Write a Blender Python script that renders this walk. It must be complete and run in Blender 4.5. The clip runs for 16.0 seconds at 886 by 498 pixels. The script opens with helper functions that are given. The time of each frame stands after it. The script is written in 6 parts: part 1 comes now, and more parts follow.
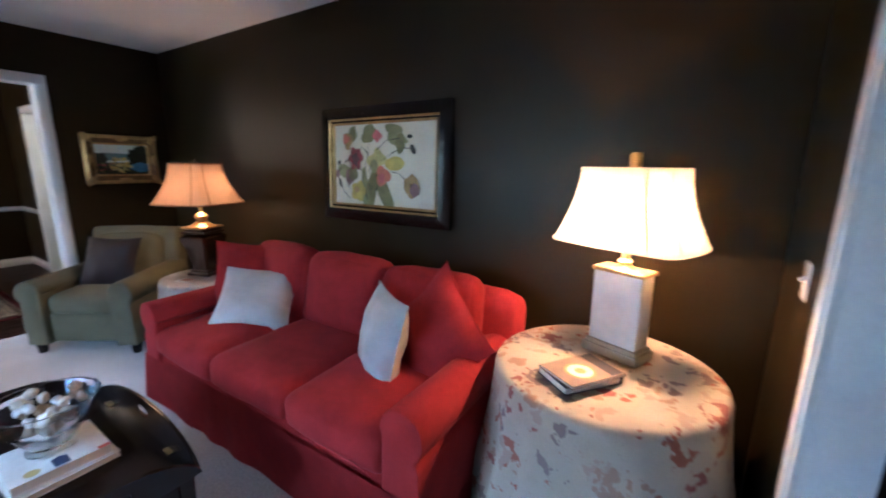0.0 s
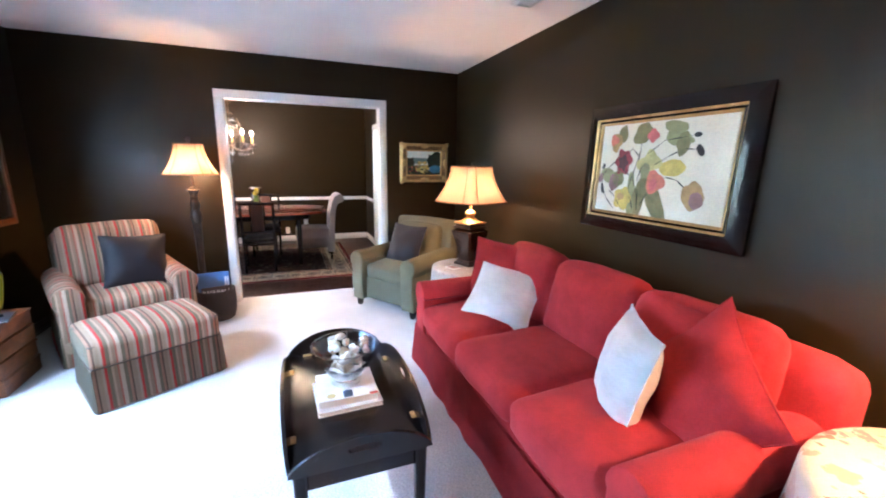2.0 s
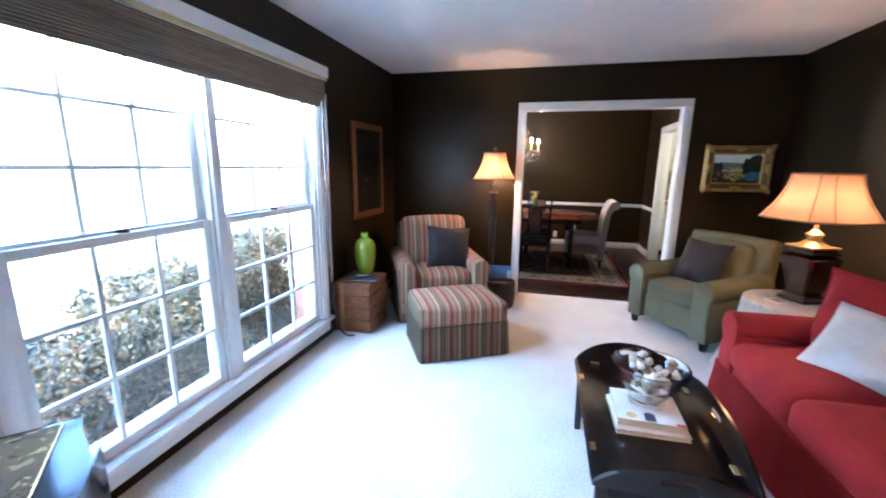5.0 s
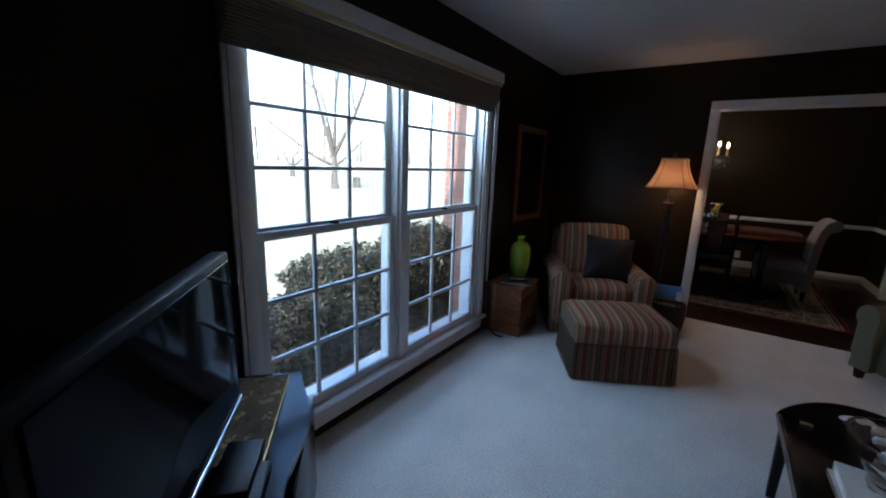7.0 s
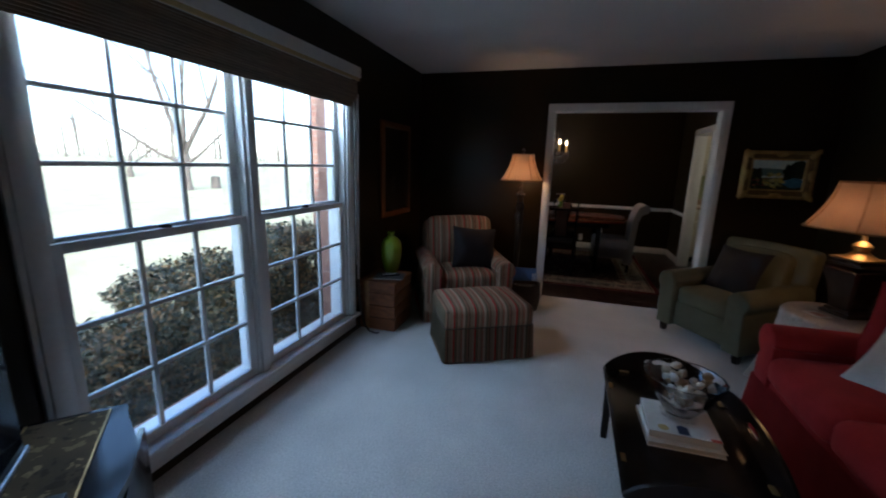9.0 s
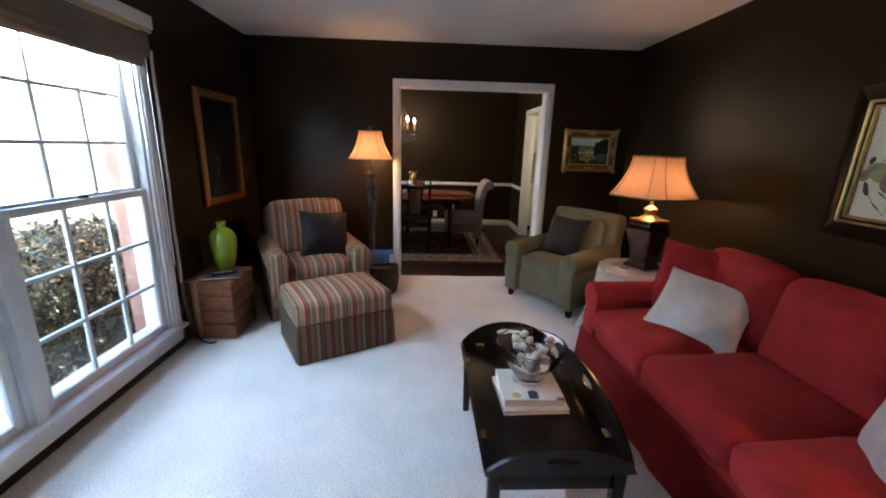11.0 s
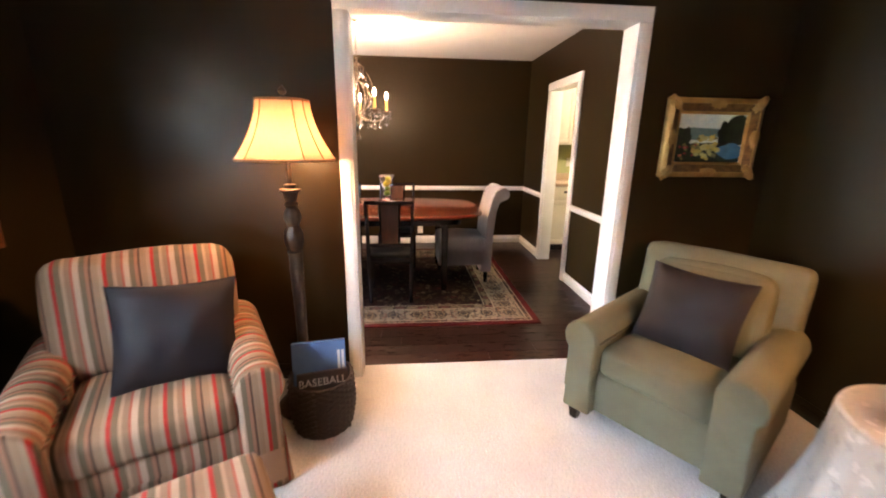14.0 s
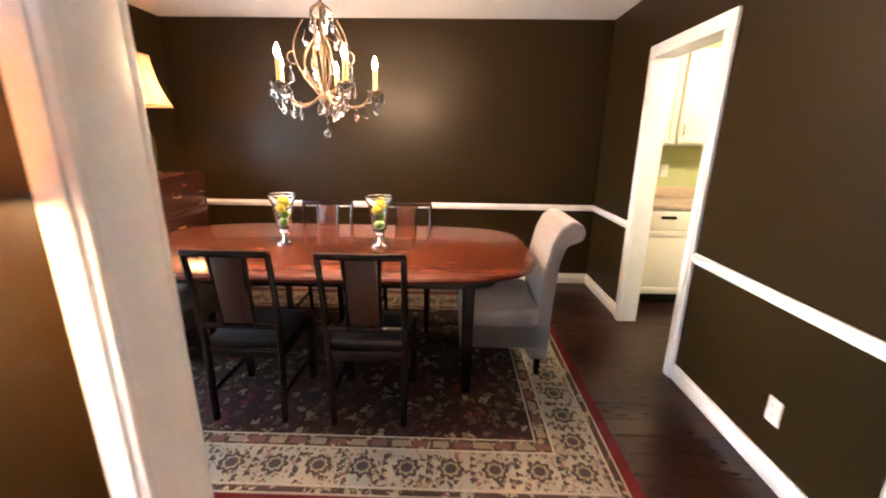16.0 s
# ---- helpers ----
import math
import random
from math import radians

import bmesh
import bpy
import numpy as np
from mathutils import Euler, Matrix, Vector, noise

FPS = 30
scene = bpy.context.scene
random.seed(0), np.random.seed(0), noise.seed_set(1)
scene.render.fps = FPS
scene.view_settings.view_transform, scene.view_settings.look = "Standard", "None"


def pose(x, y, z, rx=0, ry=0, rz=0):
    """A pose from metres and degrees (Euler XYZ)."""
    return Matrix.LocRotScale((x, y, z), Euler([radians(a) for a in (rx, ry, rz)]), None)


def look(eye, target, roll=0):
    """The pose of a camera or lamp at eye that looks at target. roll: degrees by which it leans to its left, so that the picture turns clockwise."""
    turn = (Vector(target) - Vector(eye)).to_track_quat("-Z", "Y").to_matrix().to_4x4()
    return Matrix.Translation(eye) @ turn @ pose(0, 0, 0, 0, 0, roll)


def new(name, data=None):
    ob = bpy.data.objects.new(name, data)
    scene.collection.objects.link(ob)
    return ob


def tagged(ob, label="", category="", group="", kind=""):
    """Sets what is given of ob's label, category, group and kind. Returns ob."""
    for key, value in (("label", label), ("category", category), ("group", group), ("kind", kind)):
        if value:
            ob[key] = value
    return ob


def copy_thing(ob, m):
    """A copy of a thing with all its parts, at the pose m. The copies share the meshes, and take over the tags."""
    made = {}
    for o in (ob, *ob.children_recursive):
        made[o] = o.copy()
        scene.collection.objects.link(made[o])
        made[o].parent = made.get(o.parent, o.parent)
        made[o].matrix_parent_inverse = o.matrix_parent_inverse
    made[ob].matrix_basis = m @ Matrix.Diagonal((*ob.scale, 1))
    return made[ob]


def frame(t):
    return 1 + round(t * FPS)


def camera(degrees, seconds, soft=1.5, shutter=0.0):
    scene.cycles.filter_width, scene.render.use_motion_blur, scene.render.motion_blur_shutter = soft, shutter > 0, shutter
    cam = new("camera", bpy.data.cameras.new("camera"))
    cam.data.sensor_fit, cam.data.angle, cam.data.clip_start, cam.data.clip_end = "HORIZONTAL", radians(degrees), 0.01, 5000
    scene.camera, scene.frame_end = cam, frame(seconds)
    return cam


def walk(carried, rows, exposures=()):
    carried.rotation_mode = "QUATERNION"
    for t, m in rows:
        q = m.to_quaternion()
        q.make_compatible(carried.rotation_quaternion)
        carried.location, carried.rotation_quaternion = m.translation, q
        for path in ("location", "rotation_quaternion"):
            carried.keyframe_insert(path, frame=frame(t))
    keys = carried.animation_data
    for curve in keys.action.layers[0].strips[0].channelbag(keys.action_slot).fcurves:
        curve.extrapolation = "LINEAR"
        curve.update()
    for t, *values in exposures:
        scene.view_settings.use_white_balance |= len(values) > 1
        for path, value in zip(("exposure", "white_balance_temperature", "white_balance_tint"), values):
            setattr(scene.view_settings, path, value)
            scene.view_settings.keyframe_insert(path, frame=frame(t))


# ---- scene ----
cam = camera(96.1, 16.0, soft=1.9, shutter=0.4)
PATH = [
    (0, (0.255, 0.054, 1.431), (-0.8, 1.703, 1.02), 0.7),
    (0.5, (0.231, 0.162, 1.435), (-1.168, 1.532, 1.026), 1.3),
    (1, (0.197, 0.222, 1.432), (-1.439, 1.3, 1.029), 1.8),
    (1.5, (0.176, 0.184, 1.439), (-1.581, 1.044, 1.022), 0.5),
    (2, (0.179, 0.155, 1.439), (-1.646, 0.859, 1.022), 0.9),
    (2.5, (0.169, 0.117, 1.438), (-1.714, 0.649, 1.023), 0.6),
    (3, (0.163, 0.073, 1.443), (-1.767, 0.402, 1.03), 0.5),
    (3.5, (0.159, 0.018, 1.441), (-1.79, 0.169, 1.023), 0.6),
    (4, (0.156, -0.033, 1.446), (-1.799, -0.09, 1.027), 0.9),
    (4.5, (0.159, -0.08, 1.453), (-1.778, -0.348, 1.034), 0.9),
    (5, (0.176, -0.121, 1.44), (-1.722, -0.606, 1.032), 0.7),
    (7.3, (0.24, -0.269, 1.466), (-1.362, -1.388, 1.043), 2.1),
    (7.5, (0.238, -0.264, 1.46), (-1.375, -1.37, 1.044), 2.1),
    (8, (0.221, -0.253, 1.46), (-1.474, -1.221, 1.027), 2.3),
    (8.5, (0.201, -0.217, 1.455), (-1.593, -0.992, 1.031), 2.3),
    (9, (0.189, -0.167, 1.455), (-1.678, -0.75, 1.039), 1.7),
    (9.5, (0.174, -0.118, 1.453), (-1.755, -0.457, 1.048), 1.5),
    (10, (0.148, -0.076, 1.463), (-1.806, -0.205, 1.055), 1.8),
    (10.2, (0.167, -0.114, 1.472), (-1.791, -0.132, 1.062), 2.1),
    (12.3, (-0.609, -0.131, 1.392), (-2.532, -0.009, 0.856), 1.1),
    (12.5, (-0.721, -0.108, 1.404), (-2.644, 0.002, 0.865), 0.8),
    (13, (-1.156, -0.152, 1.409), (-3.086, -0.011, 0.907), -1.3),
    (13.5, (-1.597, -0.136, 1.387), (-3.517, 0.07, 0.863), 0.4),
    (14, (-2.057, -0.105, 1.409), (-3.979, 0.077, 0.887), 0.9),
    (14.5, (-2.51, -0.067, 1.406), (-4.419, 0.153, 0.849), 0.9),
    (15, (-2.941, 0.057, 1.402), (-4.86, 0.161, 0.847), 1.2),
    (15.5, (-3.337, 0.105, 1.404), (-5.267, 0.197, 0.885), 1.0),
    (16, (-3.69, 0.157, 1.415), (-5.617, 0.115, 0.884), 0.8),
]
# the picture is bright at first, dark towards the window, bright again on the walk
EXPOSURES = [(0, 4.5, 4700, 9), (0.8, 4.85, 4750, 9), (1.5, 5.2, 4750, 10), (2.0, 5.9, 4900, 10), (2.6, 6.15, 5100, 10), (3.3, 6.2, 5200, 10), (4.0, 5.95, 5150, 10), (5.0, 5.3, 5000, 10), (5.2, 5.2, 5000, 10), (6.5, 3.1, 5100, 9),
             (7.3, 2.25, 5200, 8), (9.0, 2.3, 5250, 8), (9.5, 2.6, 5400, 9), (10.2, 3.2, 5600, 10), (11.6, 4.8, 5900, 12), (12.3, 5.1, 6150, 14), (13.0, 5.45, 6550, 15), (13.5, 5.5, 6550, 15), (14.5, 5.9, 6350, 16), (16.0, 6.05, 6100, 13)]
walk(cam, [(t, look(eye, target, roll)) for t, eye, target, roll in PATH], EXPOSURES)

# ---- daylight: low winter sun beside the house, clear sky ----
SUN_AZ, SUN_EL = 66.0, 33.0        # degrees clockwise from +y, and above the horizon
world = bpy.data.worlds.new("world")
scene.world = world
world.use_nodes = True
wn = world.node_tree
sky = wn.nodes.new("ShaderNodeTexSky")
sky.sky_type = "NISHITA"
sky.sun_disc = False
sky.sun_elevation, sky.sun_rotation = radians(SUN_EL), radians(SUN_AZ)
wn.links.new(sky.outputs[0], wn.nodes["Background"].inputs[0])
wn.nodes["Background"].inputs[1].default_value = 0.15
sun = new("sun", bpy.data.lights.new("sun", "SUN"))
sun.data.energy, sun.data.angle, sun.data.color = 1.7, radians(0.53), (1, 0.93, 0.82)
sun_dir = Vector((math.sin(radians(SUN_AZ)) * math.cos(radians(SUN_EL)), math.cos(radians(SUN_AZ)) * math.cos(radians(SUN_EL)), math.sin(radians(SUN_EL))))
sun.matrix_world = look(sun_dir * 40, (0, 0, 0))


def bulb_light(name, at, watts, colour=(1, 0.51, 0.21), size=0.03):
    lamp = new(name, bpy.data.lights.new(name, "POINT"))
    lamp.data.energy, lamp.data.color, lamp.data.shadow_soft_size = watts, colour, size
    lamp.location = at
    return lamp


# added strip lamp hidden behind the blind, strengthens the window's daylight
head = new("window_fill", bpy.data.lights.new("window_fill", "AREA"))
head.data.shape, head.data.size, head.data.size_y = "RECTANGLE", 1.9, 0.07
head.data.energy, head.data.color = 5.0, (0.72, 0.86, 1.0)
head.matrix_world = pose(-1.65, -1.985, 1.965, 48, 0, 0)
# added area lamp filling the dining window's opening, in place of stronger sky
side = new("dining_window_fill", bpy.data.lights.new("dining_window_fill", "AREA"))
side.data.shape, side.data.size, side.data.size_y = "RECTANGLE", 1.4, 1.55
side.data.energy, side.data.color = 1.0, (0.72, 0.86, 1.0)
side.matrix_world = pose(-5.475, -2.53, 1.2, 90, 0, 0)

# ---- materials ----
def node(nt, kind, **props):
    n = nt.nodes.new(kind)
    for key, value in props.items():
        if key == "ins":
            for i, v in value.items():
                n.inputs[i].default_value = v
        elif key == "op":
            n.operation = value
        elif key == "blend":
            n.blend_type = value
        elif key == "kind":
            n.feature = value
    return n


def ramp(nt, fac, stops, constant=False):
    r = nt.nodes.new("ShaderNodeValToRGB")
    r.color_ramp.interpolation = "CONSTANT" if constant else "LINEAR"
    while len(r.color_ramp.elements) < len(stops):
        r.color_ramp.elements.new(0.5)
    for e, (p, c) in zip(r.color_ramp.elements, stops):
        e.position, e.color = p, (*c, 1)
    nt.links.new(fac, r.inputs[0])
    return r.outputs[0]


def mat(name, c1, c2=None, scale=6, rough=0.6, bump=0.15, bscale=120, metal=0.0, spec=0.5, sheen=0.0, stretch=(1, 1, 1), rvar=0.08, coat=0.0, dist=0.002, fine=0.12):
    """A surface with colour drift at two scales, uneven gloss and fine relief. Returns the material."""
    m = bpy.data.materials.new(name)
    m.use_nodes = True
    nt = m.node_tree
    b = nt.nodes["Principled BSDF"]
    c2 = c2 or tuple(v * 0.78 for v in c1)
    co = node(nt, "ShaderNodeTexCoord")
    mp = node(nt, "ShaderNodeMapping", ins={3: stretch})
    nt.links.new(co.outputs["Object"], mp.inputs[0])
    n1 = node(nt, "ShaderNodeTexNoise", ins={2: scale, 3: 4.0, 4: 0.6})
    n2 = node(nt, "ShaderNodeTexNoise", ins={2: bscale, 3: 3.0, 4: 0.6})
    for n in (n1, n2):
        nt.links.new(mp.outputs[0], n.inputs[0])
    col = ramp(nt, n1.outputs[0], [(0.32, c2), (0.68, c1)])
    f = ramp(nt, n2.outputs[0], [(0.25, (1 - fine,) * 3), (0.75, (1 + fine,) * 3)])
    mx = node(nt, "ShaderNodeMixRGB", blend="MULTIPLY", ins={0: 1.0})
    nt.links.new(col, mx.inputs[1])
    nt.links.new(f, mx.inputs[2])
    nt.links.new(mx.outputs[0], b.inputs["Base Color"])
    rr = node(nt, "ShaderNodeMapRange", ins={3: max(0.02, rough - rvar), 4: min(1, rough + rvar)})
    nt.links.new(n1.outputs[0], rr.inputs[0])
    nt.links.new(rr.outputs[0], b.inputs["Roughness"])
    b.inputs["Metallic"].default_value = metal
    b.inputs["Specular IOR Level"].default_value = spec
    b.inputs["Sheen Weight"].default_value = sheen
    b.inputs["Coat Weight"].default_value = coat
    if bump:
        bp = node(nt, "ShaderNodeBump", ins={0: bump, 1: dist})
        nt.links.new(n2.outputs[0], bp.inputs["Height"])
        nt.links.new(bp.outputs[0], b.inputs["Normal"])
    return m


def base_of(m):
    """The socket that feeds the colour, to be mixed further, and the shader."""
    b = m.node_tree.nodes["Principled BSDF"]
    return b.inputs["Base Color"].links[0].from_socket, b


def glass(name, colour=(1, 1, 1), rough=0.0, ior=1.45):
    m = bpy.data.materials.new(name)
    m.use_nodes = True
    b = m.node_tree.nodes["Principled BSDF"]
    b.inputs["Base Color"].default_value = (*colour, 1)
    b.inputs["Transmission Weight"].default_value = 1.0
    b.inputs["Roughness"].default_value = rough
    b.inputs["IOR"].default_value = ior
    return m


def glow(name, colour, strength):
    m = bpy.data.materials.new(name)
    m.use_nodes = True
    b = m.node_tree.nodes["Principled BSDF"]
    b.inputs["Base Color"].default_value = (*colour, 1)
    b.inputs["Emission Color"].default_value = (*colour, 1)
    b.inputs["Emission Strength"].default_value = strength
    return m


def shade_cloth(name, colour, through_colour):
    """Lampshade fabric that lets its bulb's light through."""
    m = mat(name, colour, tuple(v * 0.9 for v in colour), scale=14, rough=0.85, bump=0.25, bscale=400, spec=0.2)
    nt = m.node_tree
    tr = node(nt, "ShaderNodeBsdfTranslucent", ins={0: (*through_colour, 1)})
    mix = node(nt, "ShaderNodeMixShader", ins={0: 0.55})
    out = nt.nodes["Material Output"]
    nt.links.new(nt.nodes["Principled BSDF"].outputs[0], mix.inputs[1])
    nt.links.new(tr.outputs[0], mix.inputs[2])
    nt.links.new(mix.outputs[0], out.inputs[0])
    return m


def striped(name, stripes, repeat, axis=0):
    """Woven stripes across a local axis; stripes: (width, colour), repeat: metres."""
    m = mat(name, (0.5, 0.5, 0.5), (0.42, 0.42, 0.42), scale=9, rough=0.85, bump=0.35, bscale=420, spec=0.2, sheen=0.02, fine=0.2)
    nt = m.node_tree
    src, b = base_of(m)
    co = node(nt, "ShaderNodeTexCoord")
    sp = node(nt, "ShaderNodeSeparateXYZ")
    nt.links.new(co.outputs["Object"], sp.inputs[0])
    dv = node(nt, "ShaderNodeMath", op="DIVIDE", ins={1: repeat})
    ad = node(nt, "ShaderNodeMath", op="ADD", ins={1: 50.0})
    fr = node(nt, "ShaderNodeMath", op="FRACT")
    nt.links.new(sp.outputs[axis], dv.inputs[0])
    nt.links.new(dv.outputs[0], ad.inputs[0])
    nt.links.new(ad.outputs[0], fr.inputs[0])
    total, at, stops = sum(w for w, _ in stripes), 0.0, []
    for w, c in stripes:
        stops.append((at / total, c))
        at += w
    col = ramp(nt, fr.outputs[0], stops, constant=True)
    mx = node(nt, "ShaderNodeMixRGB", blend="MULTIPLY", ins={0: 1.0})
    sc = node(nt, "ShaderNodeMixRGB", blend="ADD", ins={0: 1.0, 2: (0.5, 0.5, 0.5, 1)})
    nt.links.new(src, sc.inputs[1])
    nt.links.new(col, mx.inputs[1])
    nt.links.new(sc.outputs[0], mx.inputs[2])
    nt.links.new(mx.outputs[0], b.inputs["Base Color"])
    return m


def spotted(name, ground, ground2, spots, scale, size=0.32, rough=0.8, warp=0.35):
    """A printed cloth: blotches of several colours over a ground."""
    m = mat(name, ground, ground2, scale=5, rough=rough, bump=0.3, bscale=350, spec=0.2)
    nt = m.node_tree
    src, b = base_of(m)
    co = node(nt, "ShaderNodeTexCoord")
    nz = node(nt, "ShaderNodeTexNoise", ins={2: scale * 1.7, 3: 3.0})
    nt.links.new(co.outputs["Object"], nz.inputs[0])
    sc = node(nt, "ShaderNodeVectorMath", op="SCALE", ins={3: warp / scale * 2})
    nt.links.new(nz.outputs[1], sc.inputs[0])
    ad = node(nt, "ShaderNodeVectorMath", op="ADD")
    nt.links.new(co.outputs["Object"], ad.inputs[0])
    nt.links.new(sc.outputs[0], ad.inputs[1])
    vo = node(nt, "ShaderNodeTexVoronoi", ins={2: scale})
    nt.links.new(ad.outputs[0], vo.inputs[0])
    mask = ramp(nt, vo.outputs["Distance"], [(size, (1, 1, 1)), (size + 0.06, (0, 0, 0))])
    pick = node(nt, "ShaderNodeSeparateXYZ")
    nt.links.new(vo.outputs["Color"], pick.inputs[0])
    col = ramp(nt, pick.outputs[0], [(i / len(spots), c) for i, c in enumerate(spots)], constant=True)
    mx = node(nt, "ShaderNodeMixRGB")
    nt.links.new(mask, mx.inputs[0])
    nt.links.new(src, mx.inputs[1])
    nt.links.new(col, mx.inputs[2])
    nt.links.new(mx.outputs[0], b.inputs["Base Color"])
    return m


M = {}
M["wall"] = mat("dark_olive_paint", (0.02, 0.0118, 0.0026), (0.0165, 0.0096, 0.002), scale=1.2, rough=0.38, bump=0.14, bscale=260, rvar=0.06, fine=0.06, spec=0.21)
M["ceiling"] = mat("ceiling_paint", (0.8, 0.8, 0.8), (0.76, 0.76, 0.77), scale=2, rough=0.9, bump=0.3, bscale=150, fine=0.04)
M["trim"] = mat("white_trim_paint", (0.78, 0.78, 0.76), (0.72, 0.72, 0.7), scale=4, rough=0.32, bump=0.05, bscale=60, fine=0.04)
M["carpet"] = mat("cream_carpet", (0.62, 0.6, 0.56), (0.52, 0.505, 0.475), scale=2.2, rough=0.98, bump=0.6, bscale=110, dist=0.009, spec=0.1, sheen=0.15, fine=0.3)
M["boards"] = mat("dark_floor_boards", (0.026, 0.0085, 0.0045), (0.012, 0.004, 0.0025), spec=0.3, scale=5, rough=0.28, bump=0.015, bscale=40, stretch=(1, 9, 9), rvar=0.03, fine=0.14)
M["dark_wood"] = mat("espresso_wood", (0.0125, 0.0068, 0.005), (0.0065, 0.004, 0.0032), scale=5, rough=0.24, bump=0.06, bscale=50, stretch=(1, 6, 6), fine=0.2, spec=0.32)
M["red"] = mat("red_slipcover", (0.37, 0.027, 0.027), (0.27, 0.018, 0.019), scale=7, rough=0.9, bump=0.45, bscale=300, spec=0.12, sheen=0.03, fine=0.16)
M["green_cloth"] = mat("sage_upholstery", (0.152, 0.145, 0.088), (0.12, 0.115, 0.07), scale=5, rough=0.88, bump=0.4, bscale=420, spec=0.12, sheen=0.03, fine=0.15)
M["glass"] = glass("window_glass", (0.98, 1, 0.99))
M["crystal"] = glass("cut_crystal", (1, 1, 1), 0.0, 1.55)
M["silk"] = mat("silver_silk", (0.56, 0.53, 0.49), (0.47, 0.445, 0.41), scale=8, rough=0.33, bump=0.4, bscale=10, stretch=(1, 1, 1.3), sheen=0.35, fine=0.04, dist=0.02)
M["plum"] = mat("aubergine_cloth", (0.015, 0.01, 0.011), (0.011, 0.0075, 0.0085), scale=8, rough=0.6, bump=0.25, bscale=380, sheen=0.03, spec=0.3)
M["brick"] = mat("red_brick", (0.36, 0.2, 0.14), (0.26, 0.13, 0.09), scale=9, rough=0.9, bump=0.6, bscale=90, dist=0.004)
M["mortar"] = mat("mortar", (0.42, 0.38, 0.33), rough=0.95, bump=0.5)
M["lawn"] = mat("dormant_lawn", (0.5, 0.43, 0.27), (0.38, 0.34, 0.18), scale=0.8, rough=1.0, bump=0.6, bscale=30, dist=0.03, spec=0.1, fine=0.25)
M["bark"] = mat("bark", (0.17, 0.135, 0.105), (0.1, 0.08, 0.062), scale=5, rough=0.95, bump=0.8, bscale=30, dist=0.02, stretch=(1, 1, 0.3))
M["kitchen_green"] = mat("pale_green_paint", (0.42, 0.44, 0.22), (0.39, 0.41, 0.2), scale=2, rough=0.5, bump=0.1)
M["kitchen_white"] = mat("cream_cabinet_paint", (0.74, 0.69, 0.58), (0.7, 0.65, 0.54), scale=3, rough=0.4, bump=0.05)
M["plastic"] = mat("white_plastic", (0.75, 0.73, 0.68), rough=0.35, bump=0)
M["black"] = mat("black_plastic", (0.006, 0.006, 0.007), rough=0.45, bump=0.05, spec=0.25)
M["screen"] = mat("tv_screen", (0.002, 0.0025, 0.004), spec=0.03, rough=0.05, bump=0, rvar=0.01)
M["brass"] = mat("aged_gilt", (0.58, 0.39, 0.15), (0.38, 0.24, 0.085), scale=18, rough=0.38, bump=0.3, bscale=80, metal=0.75)
M["bronze"] = mat("antique_bronze", (0.065, 0.04, 0.025), (0.028, 0.018, 0.012), scale=20, rough=0.45, bump=0.3, bscale=60, metal=0.5)
M["shade"] = shade_cloth("cream_shade_cloth", (0.5, 0.38, 0.27), (0.56, 0.38, 0.26))
M["white_shade"] = shade_cloth("white_shade_cloth", (0.78, 0.72, 0.62), (0.8, 0.7, 0.58))
M["rib"] = mat("shade_ribbing", (0.3, 0.17, 0.085), (0.22, 0.12, 0.06), scale=30, rough=0.8, bump=0.3, bscale=300, spec=0.2)
M["bulb"] = glow("lit_bulb", (1, 0.6, 0.25), 0.6)

# ---- building tools ----
def part(name, bm, material, parent=None, label="", sharp=38):
    """Links a bmesh as one mesh object under a thing or a part."""
    me = bpy.data.meshes.new(name)
    bmesh.ops.recalc_face_normals(bm, faces=bm.faces)
    bm.to_mesh(me)
    bm.free()
    me.materials.append(material)
    for p in me.polygons:
        p.use_smooth = True
    me.set_sharp_from_angle(angle=radians(sharp))
    ob = new(name, me)
    ob.parent = parent
    if label:
        tagged(ob, label)
    return ob


def thing(name, m, label, category, group="", kind=""):
    root = new(name)
    root.matrix_world = m
    root.empty_display_size = 0.1
    return tagged(root, label, category, group, kind)


def box(bm, c, s, bev=0.0, seg=2, rot=None):
    """A box at c of size s, its edges rounded by bev, turned by the Euler degrees rot."""
    tmp = bmesh.new()
    bmesh.ops.create_cube(tmp, size=1)
    bmesh.ops.scale(tmp, vec=s, verts=tmp.verts)
    if bev:
        bmesh.ops.bevel(tmp, geom=tmp.edges[:], offset=min(bev, min(s) * 0.45), segments=seg, profile=0.5, affect="EDGES")
    return merge(bm, tmp, pose(*c, *(rot or (0, 0, 0))))


def merge(bm, tmp, m=None):
    me = bpy.data.meshes.new("tmp")
    if m is not None:
        tmp.transform(m)
    tmp.to_mesh(me)
    tmp.free()
    bm.from_mesh(me)
    bpy.data.meshes.remove(me)
    return bm


def span(bm, a, b, bev=0.0, seg=2):
    """A box between two corners."""
    return box(bm, [(p + q) / 2 for p, q in zip(a, b)], [abs(q - p) for p, q in zip(a, b)], bev, seg)


